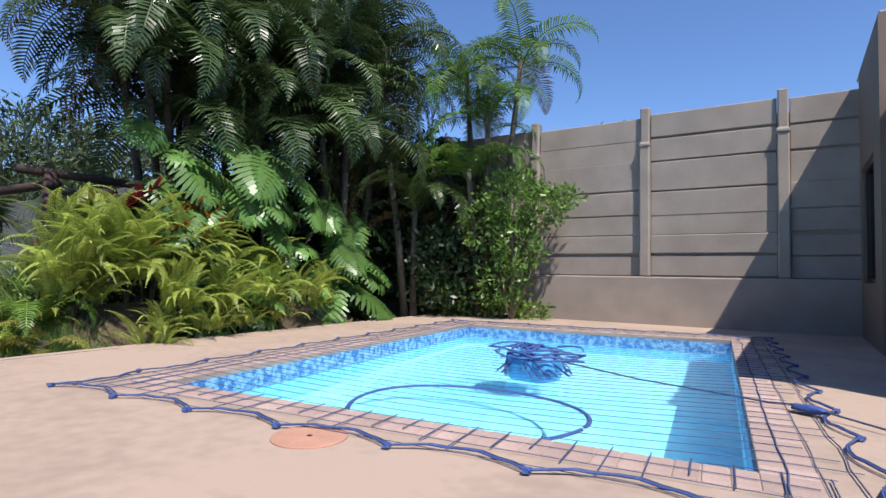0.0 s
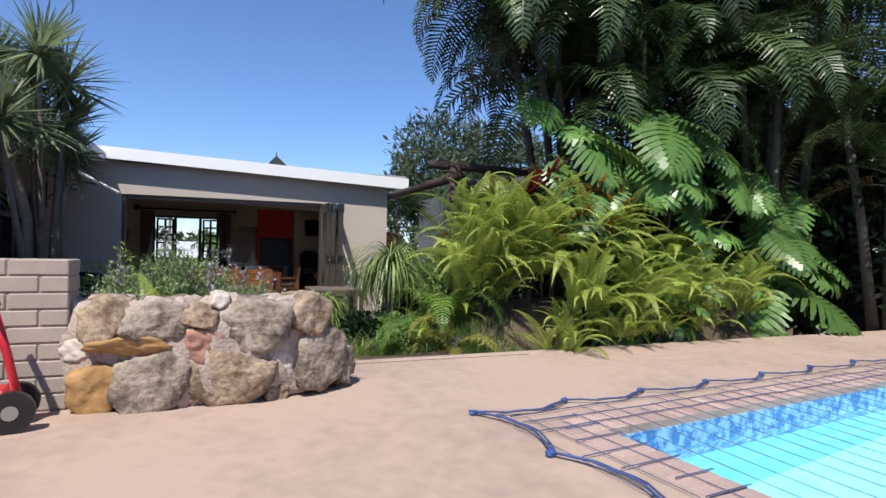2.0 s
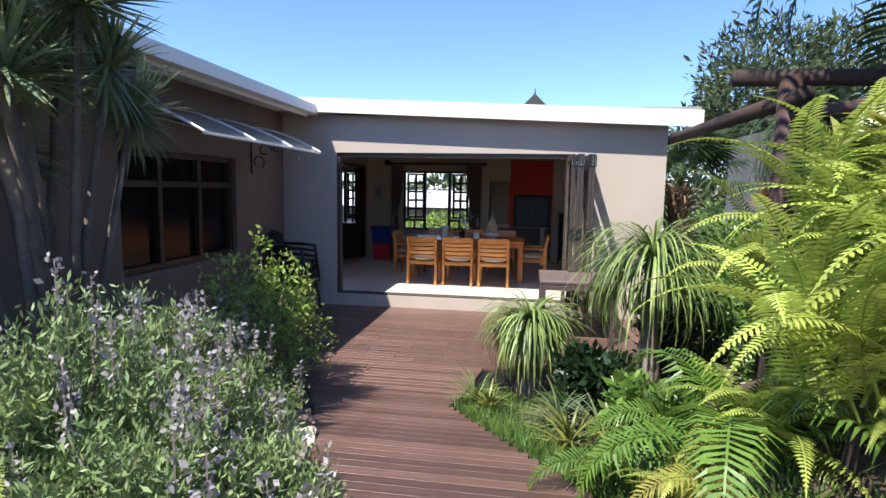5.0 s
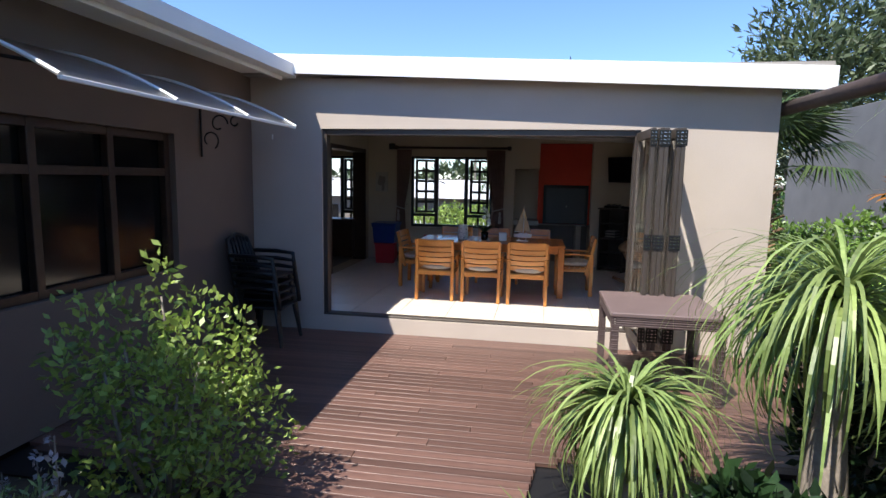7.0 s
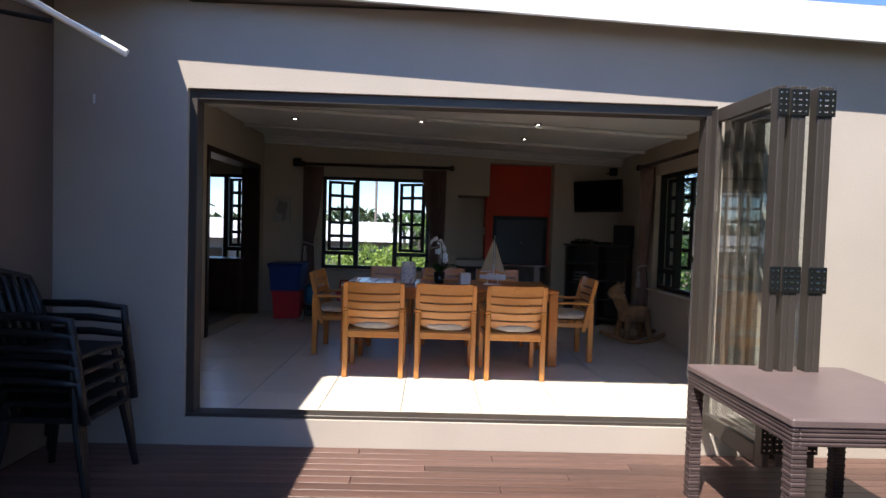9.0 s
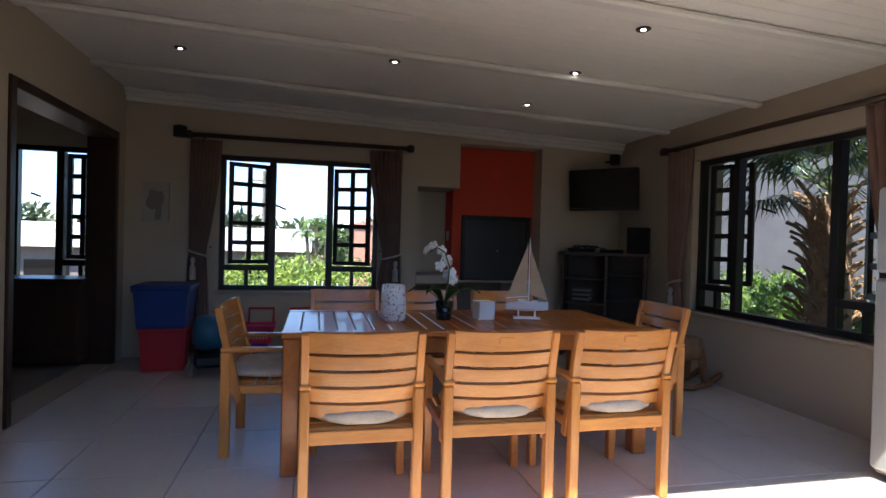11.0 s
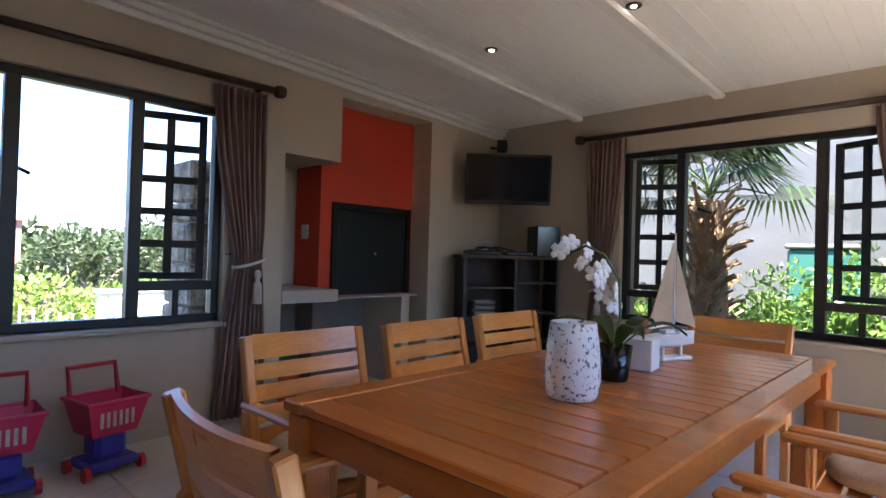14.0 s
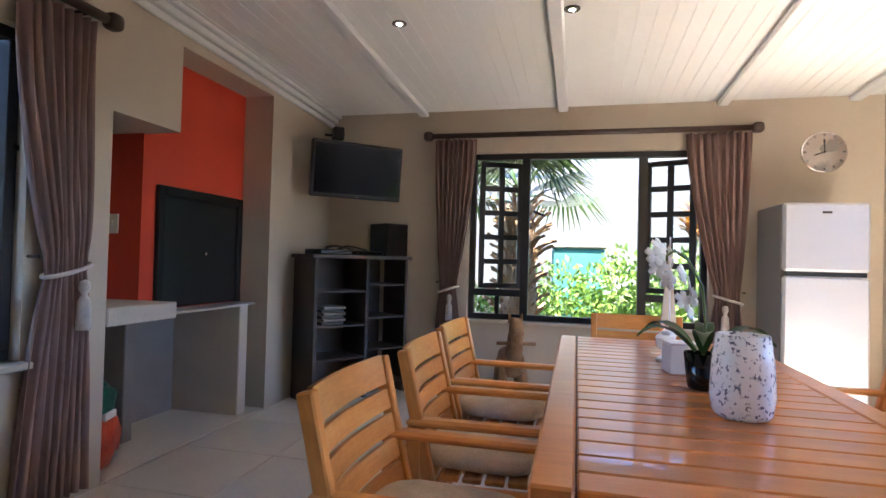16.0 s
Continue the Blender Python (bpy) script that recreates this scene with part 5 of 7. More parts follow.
def toy_trolley(m):
    t = thing("toy_shopping_trolley", "pink and purple toy shopping trolley by the wall", "toy trolley", m, "toy trolleys")
    part("base", G().box(-0.14, -0.16, 0.04, 0.14, 0.16, 0.10, 0.02).box(-0.09, -0.1, 0.1, 0.09, 0.1, 0.26, 0.03), M["purple"], t, "purple base")
    vs = [(x * f, y * f * 1.15, z) for z, f in ((0.26, 0.12), (0.48, 0.165)) for x, y in ((-1, -1), (1, -1), (1, 1), (-1, 1))]
    bk = part("basket", G().add(vs, [(3, 2, 1, 0), (0, 1, 5, 4), (1, 2, 6, 5), (2, 3, 7, 6), (3, 0, 4, 7), (0, 1, 2, 3)]), M["pink"], t, "slotted pink basket")
    for k in range(6):
        part("slot", G().box(0.146, -0.11 + k * 0.038, 0.32, 0.152, -0.09 + k * 0.038, 0.42), M["rope"], bk)
    part("rim", G().tube([(-0.17, -0.19, 0.48), (0.17, -0.19, 0.48), (0.17, 0.19, 0.48), (-0.17, 0.19, 0.48), (-0.17, -0.19, 0.48)], 0.014, 6), M["pink"], t)
    part("handle", G().tube([(-0.15, -0.15, 0.46), (-0.2, -0.15, 0.66), (-0.2, 0.15, 0.66), (-0.15, 0.15, 0.46)], 0.017, 8), M["redplastic"], t, "red handle")
    for x in (-0.12, 0.12):
        for y in (-0.17, 0.17):
            part("wheel", G().tube([(x, y - 0.015, 0.045), (x, y + 0.015, 0.045)], 0.045, 12), M["redplastic"], t)
    return t
t0 = toy_trolley(pose(-16.95, 0.42, FLOOR, 0, 0, 0))
t0.scale = (0.8, 0.8, 0.8)
copy_thing(t0, pose(-16.97, 0.86, FLOOR, 0, 0, 12))
# toy horse: one plain shape
g = G().blob(0.2, 0.1, 0.11, 1, 0.1, 8, pose(0, 0, 0.36)).blob(0.08, 0.06, 0.15, 2, 0.1, 7, pose(0.2, 0, 0.52, 0, 25, 0)).blob(0.11, 0.055, 0.065, 3, 0.1, 7, pose(0.27, 0, 0.65, 0, 35, 0))
for s in (-1, 1):
    g.tube([(0.13, s * 0.07, 0.36), (0.17, s * 0.1, 0.06)], 0.035, 8).tube([(-0.13, s * 0.07, 0.36), (-0.17, s * 0.1, 0.06)], 0.035, 8)
    g.tube([(-0.4, s * 0.11, 0.12), (-0.2, s * 0.11, 0.045), (0, s * 0.11, 0.025), (0.2, s * 0.11, 0.045), (0.4, s * 0.11, 0.12)], 0.025, 8)
    g.tube([(0.21, s * 0.04, 0.7), (0.2, s * 0.05, 0.77)], [0.022, 0.006], 6)
g.tube([(0.27, -0.15, 0.55), (0.27, 0.15, 0.55)], 0.014, 6)
solid("toy_horse", g, mat("brown_plush", (0.30, 0.16, 0.07), 0.95, 0.35, 9, 80, 0.5), "brown plush rocking horse by the garden window", "toy horse", smooth=True, at=pose(-15.52, 4.22, FLOOR, 0, 0, -75))
# picture and door frame
pc = thing("wall_picture", "small unframed flower picture on the wall", "picture", (BX, -0.66, 1.78))
part("canvas", G().box(0.0, -0.13, -0.2, 0.025, 0.13, 0.2, 0.003), mat("faded_canvas", (0.45, 0.42, 0.38), 0.8, 0.1), pc)
part("motif", G().blob(0.003, 0.07, 0.09, 2, 0.6, 8, pose(0.026, 0.0, 0.03)).blob(0.003, 0.03, 0.1, 4, 0.5, 8, pose(0.026, 0.03, -0.08)), M["greyside"], pc, "faded flower shape")
df = thing("door_frame", "dark timber frame of the inner doorway", "door frame", (0, 0, 0))
for x in (DX0, DX1 - 0.07):
    part("jamb", G().box(x, SY - 0.24, FLOOR, x + 0.07, SY + 0.02, DZ1, 0.006), M["darkwood"], df)
part("head", G().box(DX0 + 0.07, SY - 0.24, DZ1 - 0.07, DX1 - 0.07, SY + 0.02, DZ1, 0.006), M["darkwood"], df)
sb = thing("sideboard", "dark timber sideboard below the next room's window", "sideboard", (-17.05, -1.75, FLOOR))
part("body", G().box(-0.22, -0.6, 0.06, 0.22, 0.6, 0.8, 0.01), M["darkwood"], sb)
part("top", G().box(-0.24, -0.62, 0.8, 0.24, 0.62, 0.83, 0.006), M["darkwood"], sb)
for y in (-0.6, 0.0):
    part("door", G().box(0.22, y + 0.02, 0.1, 0.235, y + 0.58, 0.76, 0.005), M["darkwood"], sb)


# ---------- plants ----------
L = {}
L["fern"] = leaf_mat("fern_green", (0.47, 0.53, 0.12), (0.23, 0.32, 0.055), 0.4, rand=0.35, trans=0.35)
L["philo"] = leaf_mat("philodendron_green", (0.15, 0.28, 0.065), (0.07, 0.15, 0.035), 0.36, rand=0.35, trans=0.2)
L["palm"] = leaf_mat("palm_green", (0.088, 0.135, 0.045), (0.034, 0.06, 0.02), 0.32, rand=0.4, trans=0.25)
L["palm_bright"] = leaf_mat("palm_bright_green", (0.16, 0.27, 0.05), (0.07, 0.15, 0.02), 0.4, rand=0.3, trans=0.35)
L["palm_dry"] = leaf_mat("dry_palm_frond", (0.17, 0.125, 0.05), (0.09, 0.065, 0.025), 0.6, rand=0.3)
L["drac"] = leaf_mat("dracaena_green", (0.27, 0.32, 0.18), (0.12, 0.17, 0.085), 0.4, rand=0.35, trans=0.35)
L["pony"] = leaf_mat("ponytail_green", (0.30, 0.38, 0.13), (0.14, 0.21, 0.06), 0.4, island=0.45, trans=0.3)
L["croton"] = leaf_mat("croton_orange", (0.40, 0.13, 0.02), (0.16, 0.10, 0.015), 0.35, island=0.5, trans=0.3)
L["cordy"] = leaf_mat("cordyline_red", (0.26, 0.02, 0.03), (0.05, 0.012, 0.015), 0.35, island=0.5, trans=0.3)
L["yellow"] = leaf_mat("yellow_green_leaf", (0.36, 0.34, 0.09), (0.16, 0.20, 0.04), 0.4, island=0.4, trans=0.35)
L["shrub"] = leaf_mat("shrub_green", (0.20, 0.32, 0.07), (0.09, 0.17, 0.03), 0.4, island=0.45, trans=0.3)
# leaf colour near black, so backdrop foliage carries its shade in the colour
L["dark"] = leaf_mat("shade_dark_foliage", (0.025, 0.055, 0.018), (0.010, 0.026, 0.008), 0.4, island=0.5, trans=0.15)
L["rosemary"] = leaf_mat("grey_green_leaf", (0.28, 0.36, 0.15), (0.13, 0.20, 0.07), 0.6, island=0.4, trans=0.2)
L["lilac"] = leaf_mat("lilac_flower", (0.46, 0.43, 0.44), (0.30, 0.27, 0.28), 0.7, island=0.3, trans=0.3)
L["olive"] = leaf_mat("olive_tree_leaf", (0.10, 0.135, 0.06), (0.045, 0.065, 0.025), 0.5, island=0.4, trans=0.25)
L["grass"] = leaf_mat("lawn_grass", (0.16, 0.26, 0.06), (0.08, 0.15, 0.03), 0.5, island=0.4, trans=0.3)
L["bark"] = mat("grey_bark", (0.25, 0.21, 0.17), 0.9, 0.35, 6, 50, 0.8)
L["fernstem"] = mat("dark_fern_fibre", (0.03, 0.024, 0.017), 0.95, 0.4, 8, 60, 0.6)
L["dracstem"] = mat("brown_dracaena_stem", (0.15, 0.12, 0.095), 0.9, 0.35, 6, 50, 0.8)
L["palmstem"] = mat("dark_ringed_palm_stem", (0.085, 0.072, 0.055), 0.9, 0.4, 5, 50, 0.7, stretch=(1, 1, 6))
L["palmbark"] = mat("brown_palm_bark", (0.34, 0.215, 0.125), 0.9, 0.4, 6, 40, 0.9)
UP = Vector((0, 0, 1))


def pinnate(length, pairs, plen, width, arch=0.9, droop=0.4, seed=0, tip=0.25, vee=0.5):
    """One feathered frond along +y that rises and arches over."""
    r = random.Random(seed)
    g = G()
    pts, p, ang = [], Vector((0, 0, 0)), 1.15
    steps = 14
    for i in range(steps + 1):
        pts.append(p.copy())
        p = p + Vector((0, math.cos(ang), math.sin(ang))) * length / steps
        ang -= arch * (0.5 + i / steps) * 2 / steps
    g.tube(pts, [0.006 * length * (1.2 - 0.9 * i / steps) + 0.001 for i in range(steps + 1)], 3, False)
    for k in range(pairs):
        u = 0.1 + 0.9 * (k + 0.5) / pairs
        f = u * steps
        i = min(int(f), steps - 1)
        c = pts[i].lerp(pts[i + 1], f - i)
        d = (pts[i + 1] - pts[i]).normalized()
        nrm = Vector((1, 0, 0)).cross(d)
        ln = plen * (math.sin(math.pi * min(1, 0.2 + 0.8 * u)) ** 0.6 * (1 - (1 - tip) * u ** 2)) * r.uniform(0.9, 1.1)
        for s in (-1, 1):
            out = (Vector((s, 0, 0)) + d * 0.45 + nrm * vee * r.uniform(0.6, 1.2)).normalized()
            mid = c + out * ln * 0.55 - UP * droop * ln * 0.12
            end = c + out * ln - UP * droop * ln * r.uniform(0.4, 0.7)
            w = d * width * 0.5
            g.add([c - w * 0.5, c + w * 0.5, mid + w, end, mid - w], [(0, 1, 2, 4), (4, 2, 3)])
    return g


def strap(n, length, width, spread0, spread1, droop, seed, segs=6):
    """A rosette of strap leaves round +z."""
    r = random.Random(seed)
    g = G()
    for k in range(n):
        a0, el = r.uniform(0, 6.283), r.uniform(spread0, spread1)
        ln, dr = length * r.uniform(0.7, 1.1), droop * r.uniform(0.6, 1.3)
        h = Vector((math.cos(a0), math.sin(a0), 0))
        sd = Vector((-math.sin(a0), math.cos(a0), 0))
        p, o = Vector((0, 0, r.uniform(-0.1, 0.1) * length)), len(g.v)
        for i in range(segs + 1):
            u = i / segs
            w = width * (0.5 + 0.5 * math.sin(math.pi * min(1, 0.25 + u * 0.5))) * (1 - u ** 3) + 0.001
            g.v += [tuple(p - sd * w / 2), tuple(p + sd * w / 2)]
            p = p + (h * math.cos(el) + UP * math.sin(el)) * ln / segs
            el -= dr / segs
        g.f += [(o + 2 * i, o + 2 * i + 1, o + 2 * i + 3, o + 2 * i + 2) for i in range(segs)]
    return g


def cloud(n, place, size, seed, ratio=0.45, updir=0.3):
    """Many small folded leaves; place(r) gives a point and an outward way."""
    r = random.Random(seed)
    g = G()
    V, F = [], []
    for k in range(n):
        p, o = place(r)
        d = Vector((r.gauss(0, 1), r.gauss(0, 1), r.gauss(0, 1) + updir)).normalized()
        d = (d + o * 0.8).normalized()
        sd = d.cross(Vector((r.gauss(0, 1), r.gauss(0, 1), r.gauss(0, 1)))).normalized()
        s = size * r.uniform(0.6, 1.3)
        m = p + d * s * 0.5
        b = len(V)
        V += [tuple(p), tuple(m + sd * s * ratio * 0.5), tuple(p + d * s), tuple(m - sd * s * ratio * 0.5)]
        F.append((b, b + 1, b + 2, b + 3))
    g.v, g.f = V, F
    return g


def lumps(spec):
    """Place leaves in the outer part of several uneven ellipsoids."""
    tot = sum(s[3] * s[4] for s in spec)

    def place(r):
        t = r.uniform(0, tot)
        for x, y, z, a, h in spec:
            t -= a * h
            if t <= 0:
                break
        d = Vector((r.gauss(0, 1), r.gauss(0, 1), r.gauss(0, 1))).normalized()
        rad = r.uniform(0.55, 1.0) * (1 + 0.25 * noise.noise(d * 2.3 + Vector((x, y, z))))
        return Vector((x + d.x * a * rad, y + d.y * a * rad, z + d.z * h * rad)), d
    return place


def limbs(base, tips, r0):
    g = G()
    b = Vector(base)
    for i, t in enumerate(tips):
        t = Vector(t)
        mid = b.lerp(t, 0.5) + Vector((0.06 * math.sin(i * 2), 0.06 * math.cos(i * 3), 0.05))
        g.tube([b, mid, t], [r0, r0 * 0.65, r0 * 0.25], 6)
    return g


rg = random.Random(21)
FERN = [pinnate(1.0, 40, 0.125, 0.0165, 0.8 + 0.14 * s, 0.45, s, 0.15, 0.1).mesh("frond", L["fern"]) for s in range(4)]
def fern(x, y, z, size, n, lean=None, label="bright green sword fern with arching fronds", up=0.0):
    f = thing("sword_fern", label, "fern", (x, y, z), "ferns along the patio")
    if up:
        part("stem", G().tube([(0, 0, 0), (0.02, 0.01, up * 0.5), (0, 0, up)], [0.03, 0.022, 0.016], 6), L["fernstem"], f, "dark fibrous stem")
    for k in range(n):
        turn = rg.uniform(0, 360) if lean is None else lean + rg.gauss(0, 75)
        s = size * rg.uniform(0.65, 1.15)
        part("frond", FERN[k % 4], None, f, m=pose(rg.uniform(-0.14, 0.14), rg.uniform(-0.14, 0.14), up * rg.uniform(0.5, 1.0), rg.uniform(-22, 36), rg.uniform(-20, 20), turn) @ Matrix.Scale(s, 4))
for x, y, s, n in ((-5.85, 4.8, 0.6, 20), (-6.1, 5.05, 0.5, 18), (-6.0, 5.55, 0.55, 18), (-6.05, 6.1, 0.5, 18), (-6.1, 6.7, 0.5, 16), (-6.45, 4.45, 0.55, 18), (-6.2, 7.7, 0.55, 16), (-6.75, 3.85, 0.5, 14), (-6.5, 4.3, 1.1, 26), (-6.05, 5.15, 0.85, 26), (-6.45, 4.85, 1.2, 30), (-6.05, 5.8, 0.85, 26), (-6.5, 5.5, 1.25, 30), (-6.55, 6.15, 1.15, 28), (-6.1, 6.5, 0.8, 24), (-6.6, 6.85, 0.95, 22), (-6.15, 7.3, 0.75, 22), (-6.3, 8.1, 0.7, 18), (-7.0, 4.15, 0.9, 22), (-6.9, 4.65, 1.2, 28), (-6.95, 5.2, 1.25, 28), (-7.45, 4.7, 1.2, 26), (-8.1, 4.6, 1.0, 20), (-6.95, 5.8, 1.15, 24)):
    z = ground_z(x, y) - 0.02
    fern(x + (0.3 if x > -6.2 and y > 4.4 else 0.12), y, z, s * 0.98, int(n * 1.35), -90, up=(max(0.4, min(0.9, (-6.3 - x) * 1.1)) if s > 0.62 else 0.08) if y > 4.2 else 0.0)
fern(-5.15, 2.42, 0.62, 0.28, 9, None, "small fern growing from the stone wall")
fern(-5.35, 1.25, 0.95, 0.5, 12, None, "yellowish fern behind the stone wall")

# philodendron
def lobed(seed):
    r = random.Random(seed)
    g = G()
    n = 12
    for s in (-1, 1):
        for k in range(n):
            u = (k + 0.3) / n
            c = Vector((0, 0.78 * u - 0.08, -0.10 * u * u))
            ln = 0.40 * math.sin(math.pi * (0.16 + 0.8 * u)) ** 0.8 * r.uniform(0.9, 1.1)
            ang = 0.15 + 1.0 * u - (0.9 if k == 0 else 0)
            d = Vector((s * math.cos(ang), math.sin(ang), 0))
            w = Vector((-s * math.sin(ang), math.cos(ang), 0)) * 0.033
            q = [c - w * 1.1, c + w * 1.1]
            for v, ww, dz in ((0.4, 0.9, 0.02), (0.75, 0.95, -0.02), (1.0, 0.35, -0.09)):
                e = c + d * ln * v + UP * dz
                q += [e - w * ww, e + w * ww]
            g.add(q, [(0, 1, 3, 2), (2, 3, 5, 4), (4, 5, 7, 6)])
    g.add([(-0.11, -0.08, 0.002), (0.11, -0.08, 0.002), (0.15, 0.15, 0.006), (0.10, 0.45, -0.02), (0.0, 0.82, -0.1), (-0.10, 0.45, -0.02), (-0.15, 0.15, 0.006)], [(0, 1, 2, 3, 4, 5, 6)])
    return g.mesh("leaf", L["philo"])
PH = [lobed(s) for s in range(3)]
ph = thing("split_leaf_philodendron", "dark glossy split-leaf philodendron behind the ferns", "philodendron", (-7.2, 7.4, 0.5))
part("stem", limbs((0, 0, 0), [(rg.uniform(-0.4, 0.6), rg.uniform(-1.6, 1.6), rg.uniform(0.8, 2.6)) for _ in range(14)], 0.035), L["bark"], ph)
for k in range(95):
    y = rg.uniform(-2.1, 2.2)
    x = rg.uniform(-0.1, 0.85) - 0.1 * abs(y)
    z = rg.uniform(0.3, 3.0) - 0.4 * max(0, x) - 0.4 * max(0, y - 0.3)
    x += 0.45 * (1 - z / 3)
    part("leaf", PH[k % 3], None, ph, m=pose(x, y, z, rg.uniform(-55, -8), rg.uniform(-20, 20), -85 + rg.gauss(0, 40)) @ Matrix.Scale(rg.uniform(0.65, 1.25), 4))
for x, y, z, k, nm, lb in ((-6.75, 5.35, 2.3, "cordy", "cordyline", "dark red cordyline above the ferns"), (-6.5, 5.85, 2.15, "croton", "croton", "orange and yellow croton above the ferns"), (-6.3, 5.5, 1.8, "croton", "croton", "orange and yellow croton above the ferns"), (-7.3, 5.9, 2.3, "cordy", "cordyline", "dark red cordyline above the ferns"), (-7.3, 4.9, 2.2, "yellow", "croton", "yellow-green croton among the ferns"), (-8.9, 6.3, 2.3, "croton", "croton", "orange croton beneath the pergola"), (-13.6, 7.0, 1.9, "croton", "croton", "orange croton outside the garden window")):
    c = thing(nm, lb, nm, (x, y, 0.3))
    part("stem", limbs((0, 0, 0), [(0, 0, z - 0.3), (0.1, 0.2, z - 0.5), (-0.1, -0.2, z - 0.45)], 0.018), L["bark"], c)
    for j, (ox, oy, oz) in enumerate(((0, 0, 0), (0.1, 0.2, -0.2), (-0.1, -0.2, -0.15))):
        part("leaf_head", strap(26, 0.42, 0.07, 0.1, 1.3, 0.9, j + int(x * 10)), L[k], c, m=pose(ox, oy, z - 0.3 + oz))


# palms
PALM = [pinnate(2.0, 40, 0.52, 0.034, 1.5, 0.9, s, 0.3, 0.45) for s in range(3)]
PALMD = [g.mesh("frond", L["palm"]) for g in PALM]
PALMB = [g.mesh("frond", L["palm_bright"]) for g in PALM]
PALMY = [g.mesh("frond", L["palm_dry"]) for g in PALM]
def palm(x, y, z0, stems, n, meshes, size, label, dry=2, droop=0):
    p = thing("feather_palm", label, "palm", (x, y, z0), "palms behind the pool")
    for (dx, dy, h) in stems:
        part("trunk", G().tube([(dx * 0.3, dy * 0.3, 0), (dx * 0.6, dy * 0.6, h * 0.5), (dx, dy, h)], [0.075, 0.06, 0.05], 8), L["palmstem"], p, smooth=True)
        for k in range(n):
            ms = PALMY if k < dry else meshes
            part("frond", ms[k % 3], None, p, m=pose(dx, dy, h - rg.uniform(0, 0.3), rg.uniform(-50, 10) - droop - (30 if k < dry else 0), rg.uniform(-15, 15), k * 137.5 + rg.uniform(-20, 20)) @ Matrix.Scale(size * rg.uniform(0.75, 1.1), 4))
palm(-4.6, 10.7, 0.5, [(0.1, -0.1, 3.9), (-0.5, 0.1, 4.9), (0.7, 0.1, 5.0), (-0.2, -0.3, 2.9)], 12, PALMB, 0.95, "slender areca palm clump in the pool corner", 1)
palm(-6.9, 9.2, 0.5, [(0, 0, 4.4), (0.6, -0.6, 3.4), (-0.7, 0.4, 5.6), (0.5, 0.7, 5.4), (0.2, -1.0, 4.8)], 15, PALMD, 1.2, "tall dark feather palm clump behind the pool", 1)
palm(-7.8, 7.6, 0.4, [(0, 0, 5.2), (0.5, 0.7, 4.0), (0.3, -0.8, 4.6), (0.4, -0.2, 3.2)], 15, PALMD, 1.25, "tall dark feather palm clump behind the ferns", 2)
palm(-8.6, 9.6, 0.4, [(0, 0, 6.4), (0.9, 0.4, 6.0), (-0.6, -0.9, 5.6)], 15, PALMD, 1.4, "tall dark feather palm clump at the back", 2)
palm(-8.7, 6.9, 0.3, [(0, 0, 4.4), (0.4, -0.4, 3.6), (-0.3, 0.5, 5.4)], 15, PALMD, 1.3, "tall dark feather palm clump over the ferns", 1)
palm(-8.0, 6.6, 0.4, [(0, 0, 5.0), (0.2, -0.6, 5.7), (-0.2, 0.4, 4.4), (-0.3, -1.15, 5.2), (0.3, -0.9, 4.3)], 20, PALMD, 1.25, "tall dark feather palm clump over the philodendron", 2)
palm(-8.3, 10.8, 0.4, [(0, 0, 4.0), (0.8, 0, 5.2)], 14, PALMD, 1.3, "tall dark feather palm clump by the panel wall", 2)
palm(-5.7, 9.9, 0.5, [(0, 0, 2.2), (-0.4, -0.3, 3.0)], 12, PALMD, 0.9, "dark feather palm beside the pool", 2)
L["palm_yellow"] = leaf_mat("yellowed_palm_frond", (0.46, 0.42, 0.10), (0.24, 0.25, 0.05), 0.45, rand=0.3, trans=0.35)
PALMG = [g.mesh("frond", L["palm_yellow"]) for g in PALM]
palm(-6.75, 4.0, 0.4, [(0.0, 0.0, 0.35)], 10, PALMB, 0.62, "young bright green palm over the deck edge", 0)
palm(-6.2, 3.95, 0.5, [(0.0, 0.0, 0.12)], 8, PALMG, 0.36, "young yellowed palm at the deck edge", 0)
palm(-7.35, 4.05, 0.25, [(0.0, 0.0, 0.15)], 9, PALMB, 0.52, "young bright green palm at the deck edge", 0)
palm(-6.9, 3.7, 0.3, [(0.0, 0.0, 0.1)], 7, PALMB, 0.42, "young yellowish palm at the deck edge", 1)

# added backdrop foliage behind the palms, shade put into its dark leaf colour
def bush(name, x, y, z, spec, n, size, key, label, cat, seed, base=(0, 0, 0), r0=0.05, ratio=0.45, group=""):
    b = thing(name, label, cat, (x, y, z), group)
    part("trunk", limbs(base, [(s[0] * 0.8, s[1] * 0.8, s[2]) for s in spec], r0), L["bark"], b, smooth=True)
    part("crown", cloud(n, lumps(spec), size, seed, ratio), L[key], b)
    return b
bush("broadleaf_tree", -8.4, 8.6, 0.3, [(0, 0, 1.6, 1.2, 1.5), (0.8, -1.3, 1.3, 0.9, 1.1), (0.9, 1.4, 1.3, 1.0, 1.2), (-0.2, 2.2, 2.6, 1.3, 1.4), (0, 0.6, 3.4, 1.1, 1.1)], 15000, 0.15, "dark", "dense backdrop tree behind the palms, leaves coloured dark for shade", "tree", 1, r0=0.12)
